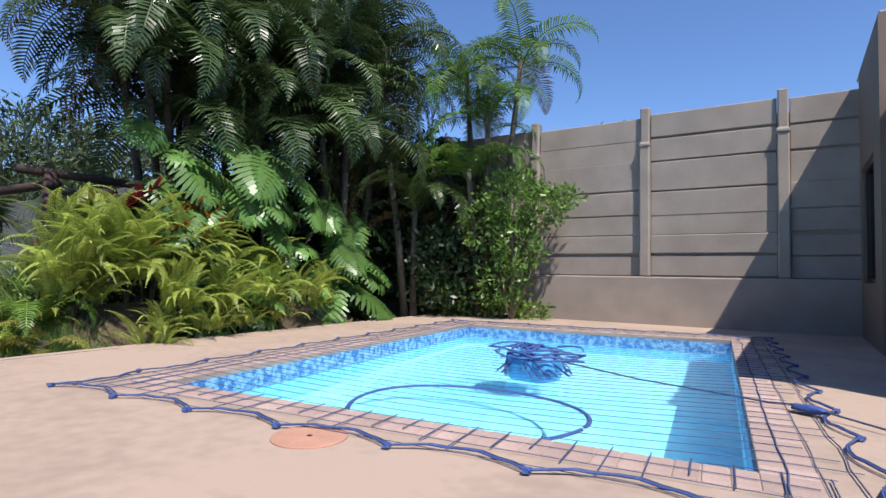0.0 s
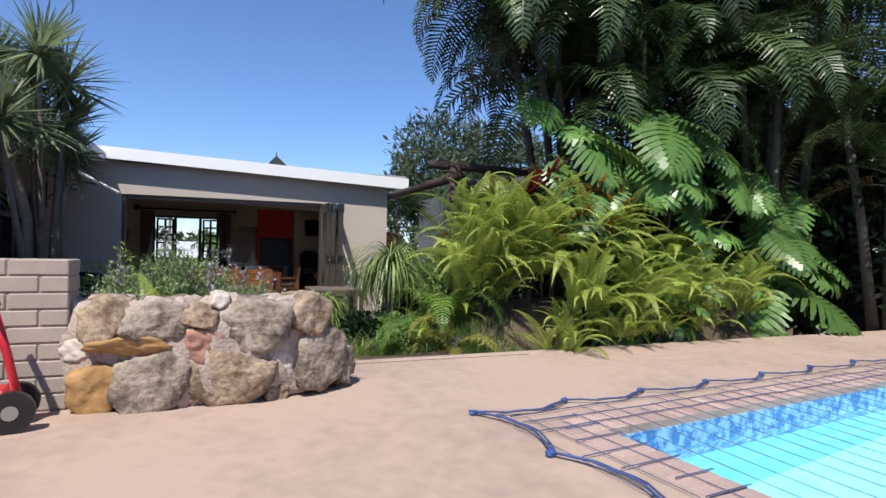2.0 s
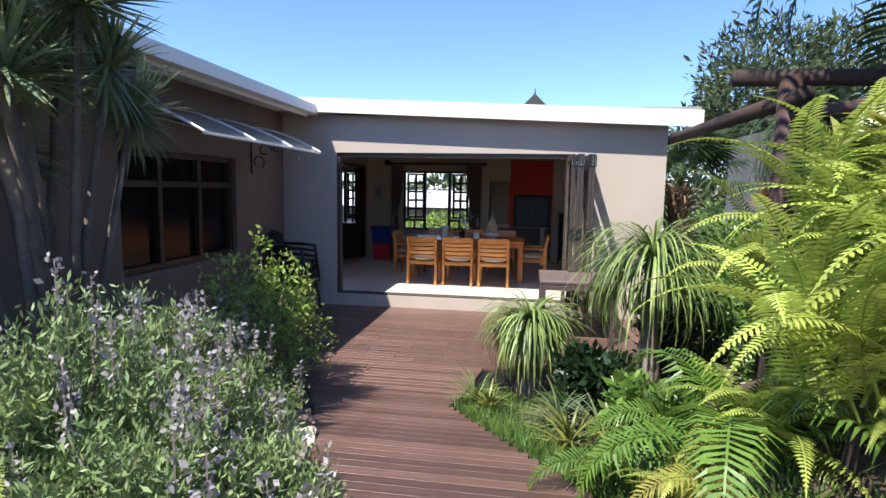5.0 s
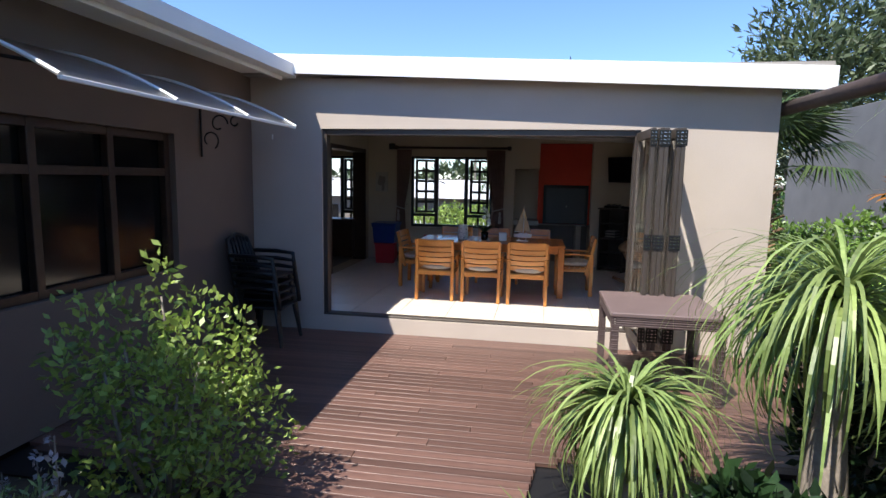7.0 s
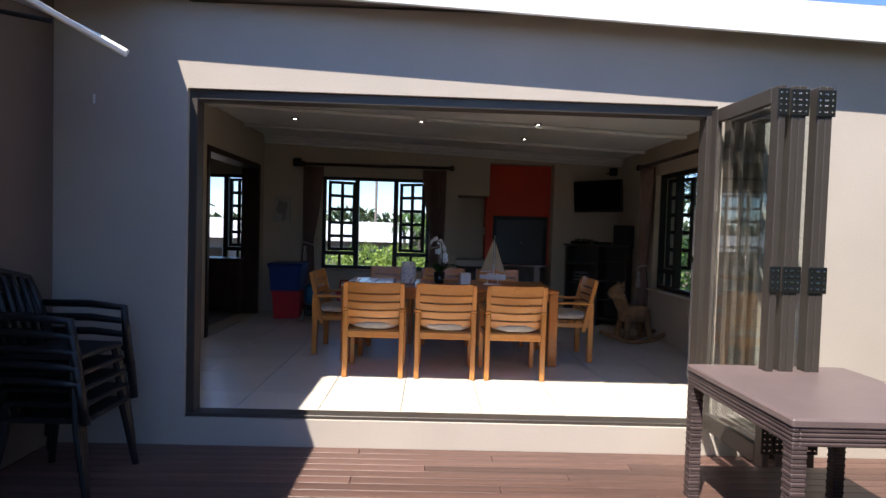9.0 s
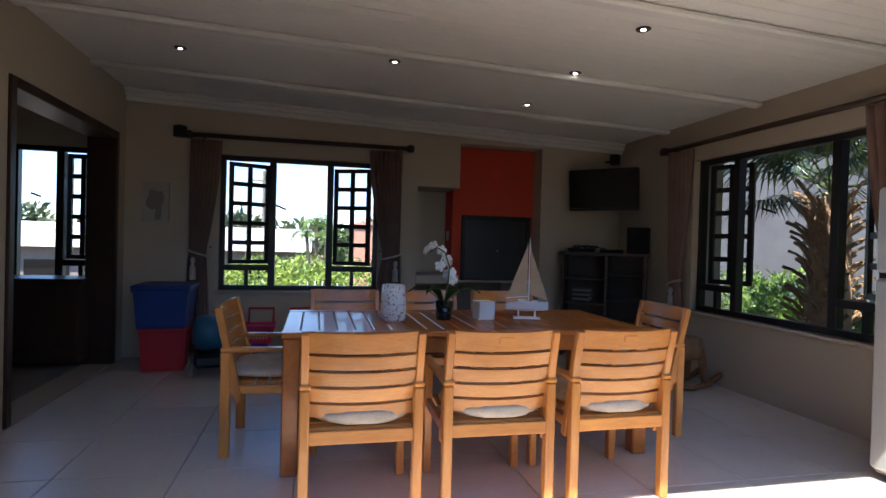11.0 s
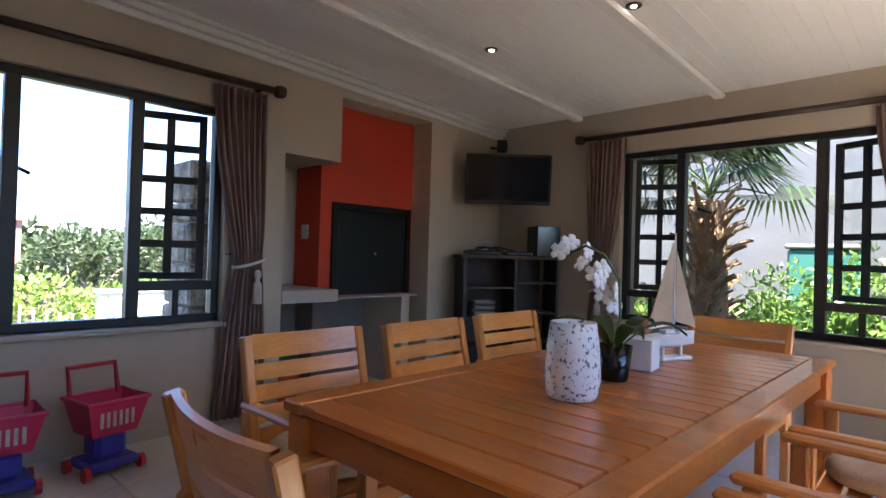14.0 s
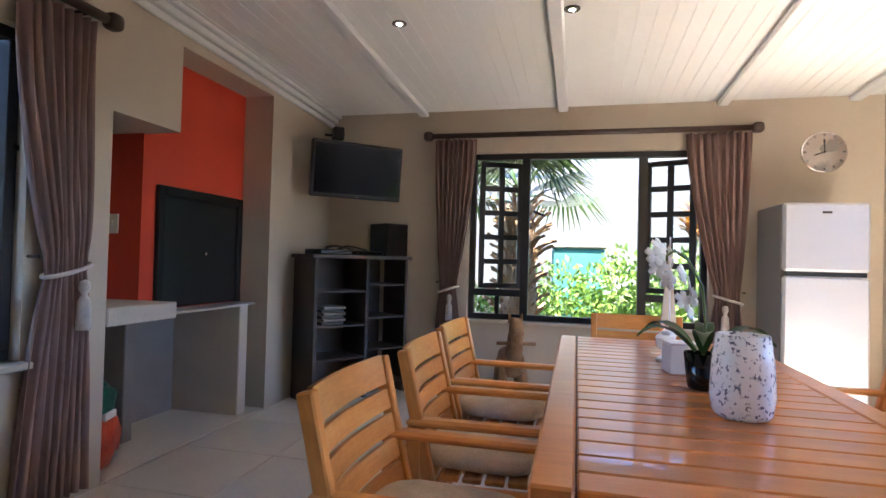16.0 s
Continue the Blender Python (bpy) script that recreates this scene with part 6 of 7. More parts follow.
bush("broadleaf_tree", -7.75, 7.1, 0.3, [(0, 0, 1.3, 0.55, 1.1), (-0.1, -0.8, 1.2, 0.5, 1.0), (0.05, 0.9, 1.4, 0.6, 1.2), (0.2, 1.8, 1.5, 0.7, 1.3), (0.4, 2.8, 1.2, 0.8, 1.1)], 9000, 0.15, "dark", "added backdrop shrubs under the palms, leaves coloured dark for shade", "shrub", 17, r0=0.06)
bush("broadleaf_tree", -6.2, 10.6, 0.4, [(0, 0, 1.5, 1.0, 1.2), (0.9, -0.2, 1.0, 0.8, 0.9), (-1.4, 0.2, 2.0, 1.0, 1.4), (0.2, 0.3, 2.9, 0.9, 1.0)], 8000, 0.15, "dark", "shrub mass in the pool corner, leaves coloured dark for shade", "shrub", 2, r0=0.07)
bush("corner_shrub", -3.95, 10.55, 0.5, [(0, 0, 2.3, 0.6, 0.6), (0.55, 0.15, 2.15, 0.45, 0.4), (-0.5, 0, 1.8, 0.55, 0.6), (0.15, -0.05, 1.4, 0.5, 0.5), (0.95, 0.2, 2.3, 0.3, 0.2), (-0.2, 0, 0.7, 0.55, 0.5)], 5200, 0.11, "shrub", "leafy green shrub before the panel wall", "shrub", 3, r0=0.03)
bush("low_hedge", -5.1, 10.75, 0.5, [(0, 0, 0.35, 0.6, 0.35), (0.8, 0.1, 0.3, 0.5, 0.3), (-0.7, 0, 0.5, 0.5, 0.5), (1.4, 0.1, 0.2, 0.4, 0.2)], 3000, 0.1, "shrub", "low green shrubs along the wall foot", "shrub", 4)
bush("willow_tree", -25.0, 11.0, -0.5, [(0, 0, 6.2, 2.6, 2.2), (2.0, -1.2, 5.2, 1.7, 1.7), (-1.5, 1.8, 5.2, 2.2, 2.0), (0.8, 2.6, 6.4, 2.2, 1.9), (1.2, -2.2, 4.0, 1.5, 1.4), (0, 4.6, 5.6, 2.2, 2.3)], 16000, 0.34, "olive", "round grey-green tree behind the house", "tree", 5, r0=0.2, ratio=0.25)
for x in (-2.9, -2.3, -1.9):
    bush("hedge_tip", x, 12.6, 0.4, [(0, 0, 3.75, 0.28, 0.35), (0.15, 0, 3.4, 0.3, 0.4)], 260, 0.13, "shrub", "leafy shoots showing over the panel wall", "shrub", int(-x * 10), r0=0.02)

# dracaenas by the wing
def dracaena(x, y, z, heads, label):
    d = thing("dracaena", label, "dracaena", (x, y, z), "dracaenas by the wing")
    for j, (dx, dy, h) in enumerate(heads):
        part("stem", G().tube([(dx * 0.15, dy * 0.15, 0), (dx * 0.5 + 0.04 * math.sin(j), dy * 0.5, h * 0.5), (dx, dy, h)], [0.034, 0.026, 0.02], 7), L["dracstem"], d, smooth=True)
        part("leaf_head", DR[j % 3], None, d, m=pose(dx, dy, h, rg.uniform(-25, 25), rg.uniform(-25, 25), rg.uniform(0, 360)) @ Matrix.Scale(rg.uniform(0.85, 1.2), 4))
DR = [strap(150, 0.47, 0.026, -0.7, 1.45, 0.35, s, 4).mesh("leaf_head", L["drac"]) for s in (31, 32, 33)]
dracaena(-6.98, 0.28, 0.45, [(0.3, 0.0, 2.0), (0.85, -0.1, 1.95), (-0.35, 0.05, 2.15), (-0.1, 0.1, 2.5), (-0.62, 0.0, 1.9), (0.2, -0.1, 2.35), (0.5, 0.05, 2.6)], "spiky grey-green dracaena clump behind the rosemary")
dracaena(-7.5, -0.42, 0.4, [(0.25, 0.0, 1.7), (-0.1, 0.15, 2.3), (0.3, 0.2, 2.7), (-0.35, -0.05, 2.9)], "spiky dracaena clump with pale new leaves")
pole = thing("bare_stem", "tall bare leaning palm stem", "palm stem", (-6.9, 0.2, 0.5))
part("trunk", G().tube([(0, 0, 0), (0.08, -0.02, 1.2), (0.14, -0.3, 2.4), (0.12, -0.42, 3.3)], [0.055, 0.045, 0.04, 0.035], 8), L["bark"], pole, smooth=True)
for k in range(4):
    part("frond", PALMD[k % 3], None, pole, m=pose(0.12, -0.42, 3.25, -20, 0, k * 95 + 20) @ Matrix.Scale(0.5, 4))

# rosemary, plumbago
def rosemary(x, y, z, r, h, seed):
    b = thing("rosemary_bush", "grey-green rosemary bush with lilac flower spikes", "shrub", (x, y, z), "rosemary behind the stones")
    rr = random.Random(seed)
    g, st = G(), G()
    for k in range(90):
        a0, u = rr.uniform(0, 6.283), rr.random() ** 0.5
        tip = Vector((r * u * math.cos(a0), r * u * math.sin(a0), h * (1.05 - 0.55 * u * u) * rr.uniform(0.6, 1.1)))
        st.tube([(tip.x * 0.15, tip.y * 0.15, 0), tip * 0.55 + UP * 0.05, tip], [0.008, 0.005, 0.002], 3, False)
        spike = rr.random() < 0.13

        def place(q, tip=tip):
            t = q.uniform(0.3, 1.0)
            p = tip * t + UP * 0.1 * math.sin(math.pi * t) * 0.5
            return p + Vector((q.gauss(0, 0.03), q.gauss(0, 0.03), q.gauss(0, 0.03))), (tip.normalized() + UP * 0.4) * 0.5
        c = cloud(170, place, 0.04, seed * 100 + k, 0.26, 0.7)
        g.add(c.v, c.f)
        if spike:
            c = cloud(36, lambda q, tip=tip: (tip + UP * q.uniform(-0.04, 0.22) + Vector((q.gauss(0, 0.014), q.gauss(0, 0.014), 0)), UP * 0.3), 0.03, seed * 77 + k, 0.6)
            part("flower_spike", c, L["lilac"], b, "lilac-grey flower spike")
            st.tube([tip, tip + UP * 0.21], 0.003, 3, False)
    part("stem", st, L["bark"], b)
    part("foliage", g, L["rosemary"], b)
for i, (x, y, z, r, h) in enumerate(((-5.85, 1.4, 0.68, 0.56, 0.74), (-6.6, 1.08, 0.5, 0.5, 0.8), (-7.3, 0.9, 0.3, 0.55, 0.7), (-7.7, 0.35, 0.2, 0.45, 0.5), (-6.25, 1.62, 0.45, 0.42, 0.6), (-7.2, 1.25, 0.2, 0.42, 0.6), (-5.45, 1.9, 0.66, 0.4, 0.5), (-5.75, 2.1, 0.55, 0.34, 0.42), (-5.4, 1.25, 0.7, 0.3, 0.28), (-6.2, 0.75, 0.5, 0.35, 0.4))):
    rosemary(x, y, z, r, h, i + 1)
L["plum"] = leaf_mat("plumbago_leaf", (0.36, 0.46, 0.11), (0.18, 0.27, 0.05), 0.4, island=0.45, trans=0.35)
bush("plumbago_bush", -8.68, 0.66, -0.05, [tuple(0.92 * q for q in s_) for s_ in [(0, 0, 0.75, 0.5, 0.5), (0.3, 0.15, 0.45, 0.45, 0.4), (-0.35, 0.15, 0.5, 0.45, 0.45), (0.1, -0.2, 1.15, 0.35, 0.35), (-0.15, 0.2, 1.05, 0.3, 0.4), (0.25, 0.3, 0.95, 0.2, 0.4), (-0.1, -0.05, 1.4, 0.1, 0.3), (0.4, -0.1, 1.1, 0.12, 0.3), (-0.4, 0.25, 0.9, 0.12, 0.3)]], 4000, 0.052, "plum", "leafy green plumbago bush at the deck edge", "shrub", 11, r0=0.02, ratio=0.5)
for i, (x, y, a0, b0, turn) in enumerate(((-7.25, 1.62, 0.24, 0.12, 20), (-6.98, 1.70, 0.16, 0.11, 10), (-6.5, 1.82, 0.22, 0.13, 25), (-6.75, 1.68, 0.14, 0.12, -20), (-6.15, 2.02, 0.18, 0.1, 30), (-7.7, 1.45, 0.2, 0.1, 25))):
    st = thing("edging_stone", "flat pale stone edging the planting beside the deck", "stone", pose(x, y, ground_z(x, y) + 0.03, 0, 0, turn), "edging stones")
    part("stone", G().blob(a0, b0, 0.06, i + 3, 0.35, 10), ROCKS[(4, 0, 3, 4, 0, 1)[i]], st)
for x, y, z, k in ((-5.7, 1.0, 0.75, "yellow"), (-5.3, 1.1, 0.75, "drac"), (-6.1, 2.0, 0.55, "grass")):
    t = thing("spiky_tuft", "small spiky tuft behind the stones", "plant", (x, y, z))
    part("leaves", strap(30, 0.3, 0.018, 0.3, 1.4, 0.6, int(x * 7)), L[k], t)

# ponytail palms and grassy border
def ponytail(x, y, z, h, ln, n, label, seed):
    p = thing("ponytail_palm", label, "ponytail palm", (x, y, z), "ponytail palms by the deck")
    part("trunk", G().tube([(0, 0, -0.1), (0, 0, 0.1), (0, 0, h * 0.5), (0, 0, h)], [0.16, 0.14, 0.08, 0.06], 10), L["bark"], p, smooth=True)
    part("leaf_head", strap(n, ln, 0.022, -0.1, 1.35, 3.0, seed, 9), L["pony"], p, m=pose(0, 0, h))
ponytail(-9.3, 3.08, -0.05, 0.62, 0.76, 520, "low ponytail palm with drooping strap leaves", 41)
ponytail(-9.5, 4.2, -0.05, 1.25, 1.2, 360, "taller ponytail palm with drooping strap leaves", 42)
ponytail(-11.2, 6.4, -0.05, 2.6, 1.5, 420, "tall ponytail palm behind the pergola", 43)
ponytail(-10.4, 7.4, -0.05, 2.3, 1.4, 360, "tall ponytail palm behind the pergola", 44)
for x, y, k, ln, sd in ((-8.75, 2.62, "pony", 0.38, 1), (-8.55, 2.75, "yellow", 0.3, 2), (-7.75, 3.35, "yellow", 0.42, 3), (-7.3, 3.55, "yellow", 0.36, 4), (-8.2, 3.3, "drac", 0.4, 5), (-8.0, 3.6, "drac", 0.45, 6), (-6.6, 3.75, "yellow", 0.3, 7), (-8.6, 3.4, "grass", 0.4, 8)):
    t = thing("spiky_tuft", "striped spiky tuft at the deck edge", "plant", (x, y, ground_z(x, y) + 0.02), "tufts at the deck edge")
    part("leaves", strap(60, ln, 0.018, 0.1, 1.5, 1.1, sd), L[k], t)
g = G()
rr = random.Random(5)
for k in range(9000):
    x = rr.uniform(-9.2, -5.7)
    y = np.interp(x, (-9.2, -8.5, -7.6, -6.9, -5.5), (2.5, 2.45, 2.95, 3.35, 4.3)) + abs(rr.gauss(0, 0.3)) + 0.02
    z = ground_z(x, y)
    h, a0 = rr.uniform(0.04, 0.11), rr.uniform(0, 6.28)
    dx, dy = math.cos(a0) * 0.006, math.sin(a0) * 0.006
    lx, ly = rr.gauss(0, 0.04), rr.gauss(0, 0.04)
    g.add([(x - dx, y - dy, z - 0.02), (x + dx, y + dy, z - 0.02), (x + lx, y + ly, z + h)], [(0, 1, 2)])
solid("border_grass", g, L["grass"], "tufted green grass along the deck edge", "grass", "stuff")

# every third border shrub takes the shade-dark leaf colour
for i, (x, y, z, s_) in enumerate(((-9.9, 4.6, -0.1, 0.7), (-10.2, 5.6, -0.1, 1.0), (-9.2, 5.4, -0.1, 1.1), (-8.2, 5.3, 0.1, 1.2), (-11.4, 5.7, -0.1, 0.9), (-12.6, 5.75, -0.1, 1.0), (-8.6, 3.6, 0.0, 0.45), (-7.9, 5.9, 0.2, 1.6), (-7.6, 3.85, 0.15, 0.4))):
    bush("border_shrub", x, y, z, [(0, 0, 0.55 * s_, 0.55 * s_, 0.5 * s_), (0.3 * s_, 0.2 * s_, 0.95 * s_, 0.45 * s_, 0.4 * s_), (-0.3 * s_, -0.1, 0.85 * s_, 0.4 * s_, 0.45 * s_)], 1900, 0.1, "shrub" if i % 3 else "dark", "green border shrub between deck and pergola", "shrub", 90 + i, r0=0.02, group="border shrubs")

# garden outside the windows
fp = thing("fan_palm", "fan palm with rough old leaf bases on its trunk", "palm", (-15.66, 5.93, -0.1))
part("trunk", G().tube([(0, 0, 0), (0.02, 0, 1.0), (0, 0.02, 2.1)], [0.23, 0.20, 0.17], 12), L["palmbark"], fp, smooth=True)
bb = []
for q in range(4):
    g = G().tube([(0, 0, 0), (0.01 * q, 0.02, 0.16), (0.02, 0.08 + 0.02 * q, 0.34), (0.0, 0.16 + 0.03 * q, 0.44)], [0.05, 0.036, 0.026, 0.03], 5)
    for e in range(5):
        g.tube([(0.012 * e - 0.03, 0.01, 0.1 + 0.05 * e), (0.03 * e - 0.06, 0.05, 0.02 + 0.04 * e), (0.03 * e - 0.07, 0.06, -0.12 + 0.03 * e)], [0.006, 0.004, 0.002], 3, False)
    bb.append(g.mesh("leaf_base", L["palmbark"]))
for k in range(130):
    z = 0.3 + 1.72 * k / 130
    part("leaf_base", bb[k % 4], None, fp, m=pose(0, 0, 0, 0, 0, k * 137.5) @ pose(0, 0.12 + 0.03 * rg.random(), z, -6 - rg.uniform(0, 26), rg.uniform(-18, 18), rg.uniform(-25, 25)) @ Matrix.Scale(rg.uniform(0.4, 0.75), 4))
def fan(seed):
    r = random.Random(seed)
    g = G().tube([(0, 0, 0), (0, 0.5, 0.12), (0, 0.9, 0.1)], [0.018, 0.012, 0.01], 4, False)
    for k in range(38):
        a0 = math.radians(-125 + 250 * k / 37)
        ln = 0.85 * r.uniform(0.85, 1.05)
        d = Vector((math.sin(a0), math.cos(a0), 0))
        w = Vector((d.y, -d.x, 0)) * 0.02
        c = Vector((0, 0.9, 0.1))
        p1, p2 = c + d * ln * 0.6 + UP * 0.02, c + d * ln - UP * r.uniform(0.15, 0.4)
        g.add([c, p1 + w, p2, p1 - w], [(0, 1, 2, 3)])
    return g.mesh("frond", L["palm"])
FAN = [fan(s) for s in (1, 2, 3)]
for k in range(20):
    part("frond", FAN[k % 3], None, fp, m=pose(0, 0, 2.0 + 0.3 * rg.random(), rg.uniform(-8, 62), rg.uniform(-10, 10), k * 137.5) @ Matrix.Scale(0.6 if math.cos(math.radians(k * 137.5)) < -0.1 else 0.9, 4))
for i, (x, y, s) in enumerate(((-14.9, 7.3, 1.15), (-13.9, 7.2, 1.35), (-14.3, 6.2, 0.75), (-15.8, 7.4, 0.8), (-16.8, 6.9, 0.9), (-13.2, 6.5, 1.3), (-18.2, 7.6, 1.0), (-12.4, 6.3, 0.9))):
    bush("garden_shrub", x, y, -0.1, [(0, 0, 0.55 * s, 0.6 * s, 0.5 * s), (0.3 * s, 0.2, 0.9 * s, 0.45 * s, 0.4 * s), (-0.3 * s, -0.1, 0.85 * s, 0.4 * s, 0.45 * s)], 2200, 0.1, "shrub", "sunlit green shrub outside the garden window", "shrub", 60 + i, r0=0.02, group="garden shrubs")
bw = setting("boundary_wall", G().box(-22, 8.9, -0.3, -9.6, 9.1, 3.5, 0.01), mat("grey_boundary_wall", (0.15, 0.147, 0.147), 0.85, 0.15, 2, 40, 0.3), "grey plastered boundary wall", "wall")
bn = thing("garden_tank", "teal green garden tank before the wall", "tank", (-15.0, 8.3, -0.1))
part("body", G().box(-0.38, -0.25, 0.0, 0.38, 0.25, 1.68, 0.03), mat("teal_tank_plastic", (0.05, 0.18, 0.15), 0.5), bn)
part("lid", G().box(-0.41, -0.28, 1.68, 0.41, 0.28, 1.74, 0.02), M["greyside"], bn)

# rough stone pillar outside the street window
pl = thing("stone_pillar", "grey rough stone pillar outside the street window", "pillar", (-18.45, 2.0, -0.3))
part("core", G().box(-0.2, -0.2, 0, 0.2, 0.2, 2.3, 0.02), M["mortar"], pl)
rp = random.Random(12)
for k in range(14):
    z = 0.01 + k * 0.17
    for q in range(4):
        cut = rp.uniform(-0.08, 0.08)
        for y0, y1 in ((-0.27, cut - 0.008), (cut + 0.008, 0.22)):
            part("stone", G().box(0.17, y0, z, 0.25 + rp.uniform(0, 0.04), y1, z + 0.155, 0.02), ROCKS[0], pl, m=pose(0, 0, 0, 0, 0, 90 * q))

# street side view
hw = thing("neighbour_house", "low house with a pale sheet roof across the street", "house", (-33, -6.7, -1.6))
part("wall", G().box(-3, -6, 0, 2.6, 7, 2.6), M["conc"], hw)
part("roof", G().add([(-3.4, -6.5, 2.6), (3.0, -6.5, 2.6), (3.0, 7.5, 2.6), (-3.4, 7.5, 2.6), (0, -6.5, 3.4), (0, 7.5, 3.4)], [(0, 1, 4), (1, 2, 5, 4), (2, 3, 5), (3, 0, 4, 5), (3, 2, 1, 0)]), M["tin"], hw, "pale sheet metal roof")
for y in (-4, -1, 2, 5):
    part("window", G().box(2.6, y, 1.1, 2.66, y + 1.2, 2.2), M["black_gloss"], hw)
hw2 = thing("neighbour_house", "reddish house far across the street", "house", (-46, 4.0, -1.6))
part("wall", G().box(-1, -0.85, 0, 1, 0.85, 4.0), mat("salmon_plaster", (0.50, 0.25, 0.18), 0.9, 0.1), hw2)
part("roof", G().add([(-1.2, -1.0, 4.0), (1.2, -1.0, 4.0), (1.2, 1.0, 4.0), (-1.2, 1.0, 4.0), (0, 0, 4.3)], [(0, 1, 4), (1, 2, 4), (2, 3, 4), (3, 0, 4)]), mat("tile_roof", (0.30, 0.13, 0.09), 0.85, 0.2, 3, 30, 0.4), hw2)
hw3 = thing("neighbour_house", "tile-roofed house beyond the panel wall", "house", (-7.5, 21, 0))
part("wall", G().box(-3.5, -3, -0.5, 3.5, 3, 3.4), M["plaster"], hw3)
part("roof", G().add([(-4, -3.6, 3.4), (4, -3.6, 3.4), (4, 3.6, 3.4), (-4, 3.6, 3.4), (-1, 0, 5.2), (1, 0, 5.2)], [(0, 1, 5, 4), (1, 2, 5), (2, 3, 4, 5), (3, 0, 4)]), mat("red_tile_roof", (0.26, 0.10, 0.07), 0.85, 0.2, 3, 30, 0.4), hw3)
bush("clipped_hedge", -24.5, 1.6, -0.62, [(0, k * 1.1 - 3, 0.75 + 0.2 * math.sin(k), 0.9, 0.75) for k in range(7)], 11000, 0.13, "plum", "sunlit bright green hedge along the street", "hedge", 81, r0=0.03)
bush("street_shrub", -27.5, 5.5, -1.2, [(0, 0, 1.0, 1.6, 1.0), (0.5, 3, 1.2, 1.8, 1.2), (-1, 6, 1.5, 2.0, 1.4), (0, -5, 1.0, 1.5, 0.9)], 7000, 0.22, "shrub", "green shrubs along the street", "shrub", 82)
bush("far_trees", -62, 6, -1.5, [(0, k * 6 - 36, 2.4 + 0.6 * math.sin(k * 1.7), 4.2, 2.0 + 0.5 * math.sin(k * 2.3)) for k in range(14)], 9000, 0.9, "olive", "line of far trees across the street", "trees", 83, r0=0.3)
palm(-28.5, 0.95, -1.0, [(0, 0, 3.0), (0.3, 0.35, 2.6), (-0.3, -0.3, 2.7), (0.2, 0.6, 2.2), (0.0, 0.9, 1.9)], 12, PALMB, 0.42, "areca palm clump by the street", 1)
fc = thing("palisade_fence", "white curved palisade fence along the street", "fence", (-22.8, 0, -0.5))
for k in range(60):
    y = -4 + k * 0.15
    part("pale", G().tube([(0, y, 0), (0, y, 0.98 + 0.10 * math.sin(k * 0.42))], 0.014, 5), M["fascia"], fc)
for z in (0.12, 0.5):
    part("rail", G().box(-0.015, -4.05, z, 0.015, 5.0, z + 0.03), M["fascia"], fc)
gw = thing("garden_wall", "low white painted garden wall along the street", "wall", (-24.0, 5.0, -0.7))
part("wall", G().box(-0.1, -2.4, 0, 0.1, 3.0, 1.28, 0.02), M["white"], gw)
part("coping", G().box(-0.14, -2.44, 1.28, 0.14, 3.04, 1.34, 0.015), M["fascia"], gw)
bush("street_tree", -40, 5.6, -1.5, [(0, 0, 2.4, 1.2, 1.3), (0.3, 1.6, 2.2, 1.3, 1.3), (0, 3.4, 2.6, 1.6, 1.4), (0, -1.2, 1.4, 0.8, 0.9)], 5200, 0.26, "olive", "grey-green tree across the street", "tree", 84, r0=0.1)
pole2 = thing("power_pole", "thin utility pole with crossarm far down the street", "pole", (-55, -3, -1.5))
part("pole", G().tube([(0, 0, 0), (0, 0, 8)], 0.11, 8), L["bark"], pole2)
part("crossarm", G().box(-0.05, -0.9, 7.2, 0.05, 0.9, 7.32), L["bark"], pole2)

# plain walls that close the place behind the camera
setting("wall_outer_east", G().box(7.0, -4.2, 0.3, 7.2, 11.5, 2.6), M["precast"], "plain taupe boundary wall", "wall")
setting("wall_outer_south", G().box(-3.0, -4.2, 0.3, 7.0, -4.0, 2.6), M["precast"], "plain taupe boundary wall", "wall")


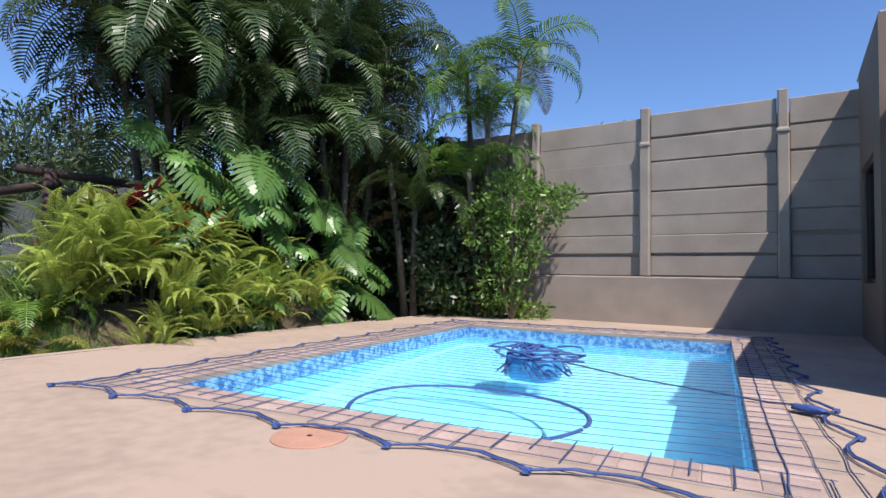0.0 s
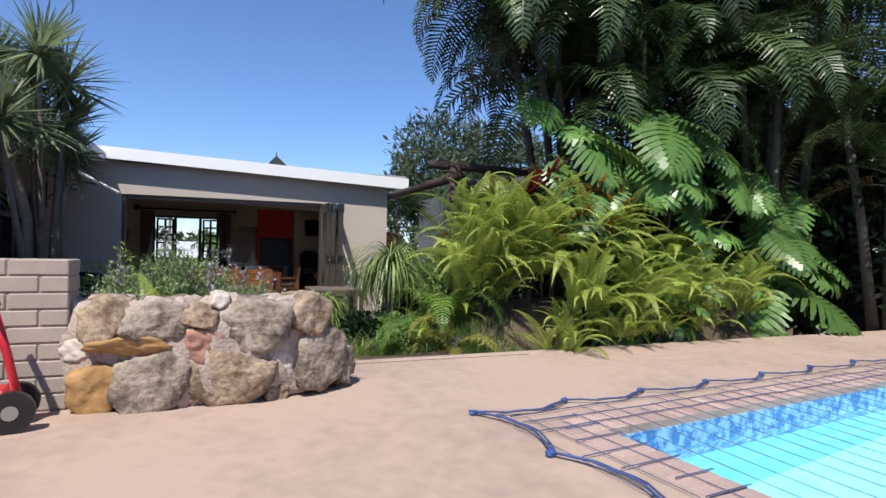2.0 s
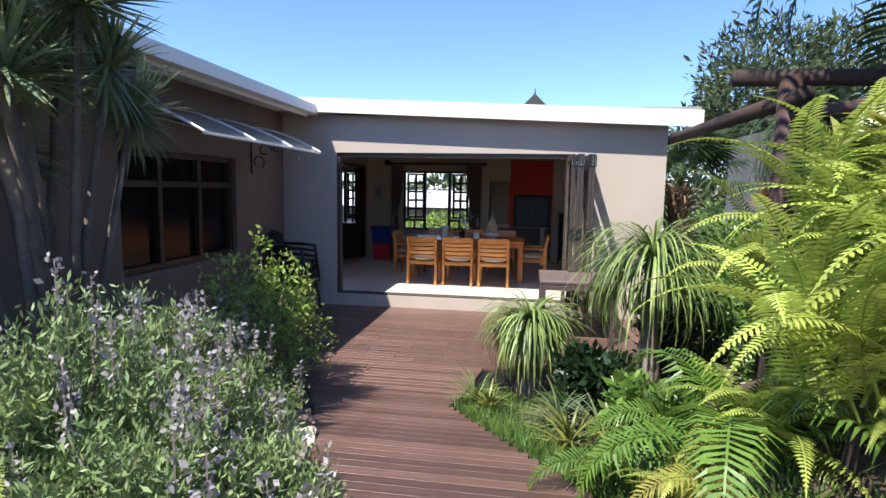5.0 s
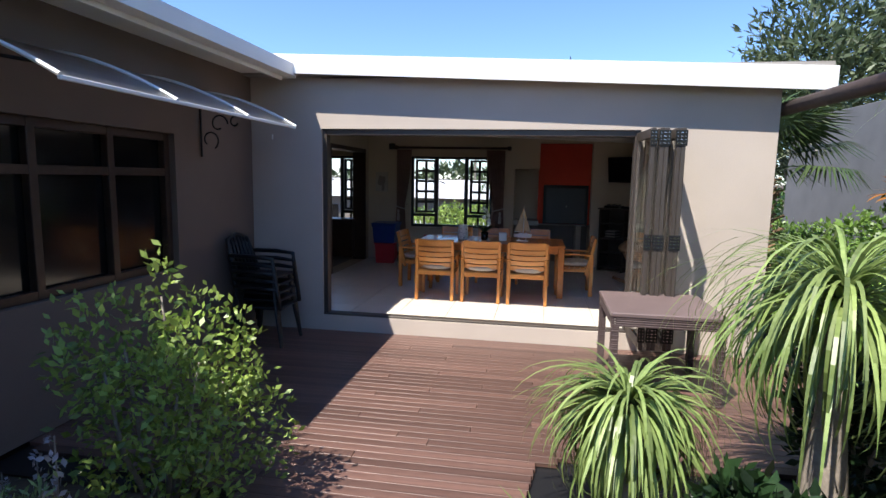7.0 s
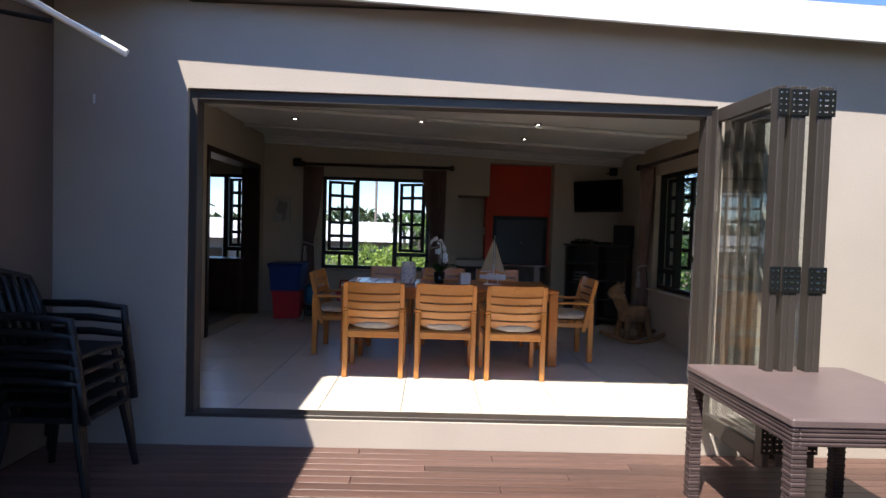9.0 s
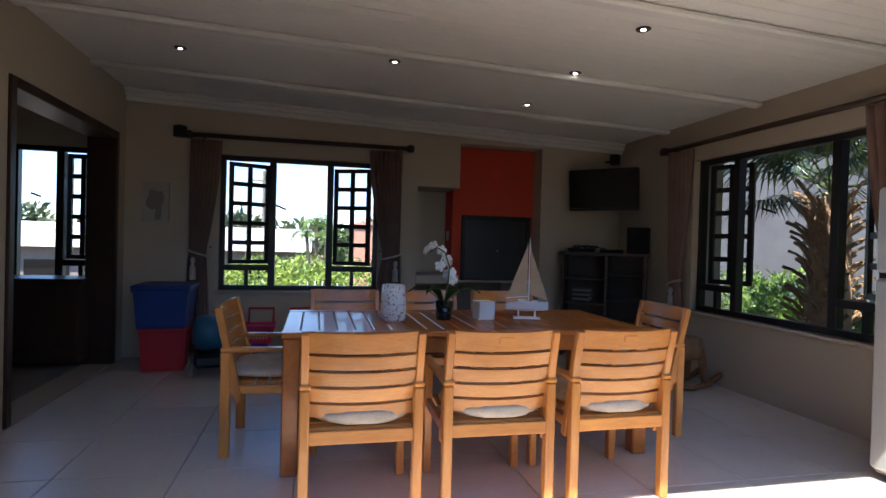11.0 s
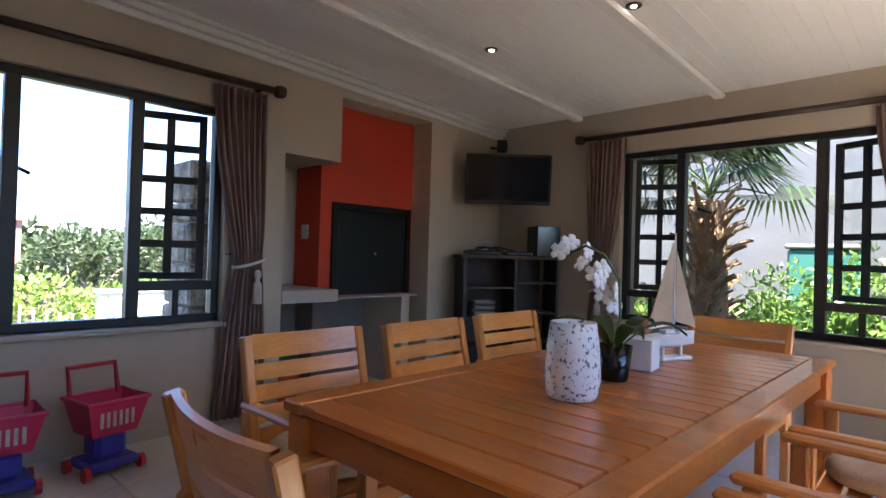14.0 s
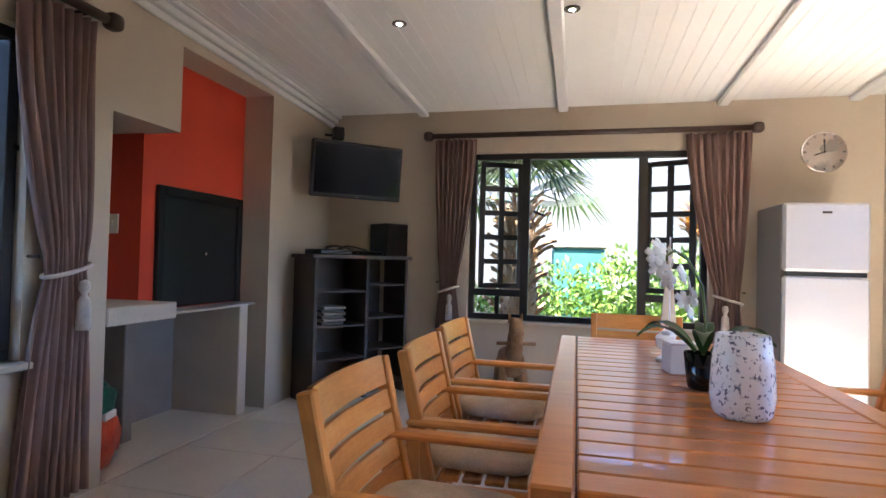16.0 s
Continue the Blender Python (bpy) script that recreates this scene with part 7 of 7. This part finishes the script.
# ---------- pieces of the floors ----------
# deck boards across the lower platform and the ramp
deck = tagged(new("deck"), "dark stained timber deck of narrow boards", "deck", kind="structure")
def deck_edges(x):
    lo = float(np.interp(x, (-9.3, -9.0, -8.15, -6.4, -5.45), (WY + 0.01, 0.95, 1.37, 2.08, 2.52)))
    hi = float(np.interp(x, (-10.0, -9.8, -8.5, -7.6, -6.9, -5.6, -5.45), (5.1, 2.6, 2.42, 2.93, 3.35, 4.25, 4.4)))
    return (WY + 0.01 if x < -9.3 else lo), hi
x = FX + 0.005
k = 0
slope = math.degrees(math.atan2(0.565, 3.45))
while x < -5.47:
    wd_ = 0.088 if x < -9.05 else 0.104
    xc = x + wd_ / 2
    lo, hi = deck_edges(xc)
    ramp = x >= -9.05
    joint = lo + (hi - lo) * (0.35 + 0.3 * ((k * 7) % 5) / 4)
    for y0, y1 in (((lo, joint - 0.002), (joint + 0.002, hi)) if hi - lo > 3 else ((lo, hi),)):
        part("board", G().box(-wd_ / 2 + 0.0008, y0, -0.03, wd_ / 2 - 0.0008, y1, 0.0, 0.0015), M["deck"], deck, m=pose(xc, 0, deck_z(xc), 0, -slope if ramp else 0, 0))
    x += wd_
    k += 1
# black sheet laid under the boards so the gaps read as shade
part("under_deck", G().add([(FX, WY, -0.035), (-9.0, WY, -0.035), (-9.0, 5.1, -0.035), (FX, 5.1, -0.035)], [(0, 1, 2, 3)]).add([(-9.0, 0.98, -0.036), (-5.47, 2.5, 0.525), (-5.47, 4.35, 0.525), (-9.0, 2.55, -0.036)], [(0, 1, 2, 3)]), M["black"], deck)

# floor tiles
fl = bpy.data.objects["floor"]
ts = 0.6
for i in range(9):
    for j in range(10):
        x0, y0 = FX - T + 0.24 - (i + 1) * ts, SY + 0.02 + j * ts
        xa, xb, ya, yb = max(x0, BX), min(x0 + ts - 0.006, FX - 0.16), y0, min(y0 + ts - 0.006, NY)
        if xb - xa > 0.05 and yb - ya > 0.05:
            part("tile", G().box(xa, ya, FLOOR - 0.012, xb, yb, FLOOR, 0.002), M["tile"], fl)
part("tile", G().box(NX0, 2.07, FLOOR - 0.012, BX - 0.004, 3.55, FLOOR - 0.001, 0.002), M["tile"], fl)

# pool coping
coping = tagged(new("coping"), "pink clay paver coping round the pool", "coping", kind="structure")
a, b = PW / 2, PL / 2
bx = G().box(-0.052, 0, 0, 0.052, 0.225, 0.012, 0.004).mesh("brick", M["paver"])
def coping_run(n, at_, turn):
    for i in range(n):
        part("brick", bx, None, coping, m=POOL @ at_(i) @ pose(0, 0, PZ - 0.006, 0, 0, turn))
n1, n2 = int(2 * a / 0.11), int(2 * b / 0.11)
coping_run(n1, lambda i: pose(-a + (i + 0.5) * 2 * a / n1, -b, 0), 180)
coping_run(n1, lambda i: pose(-a + (i + 0.5) * 2 * a / n1, b, 0), 0)
coping_run(n2 + 4, lambda i: pose(-a, -b - 0.22 + (i + 0.5) * (2 * b + 0.44) / (n2 + 4), 0), 90)
coping_run(n2 + 4, lambda i: pose(a, -b - 0.22 + (i + 0.5) * (2 * b + 0.44) / (n2 + 4), 0), -90)
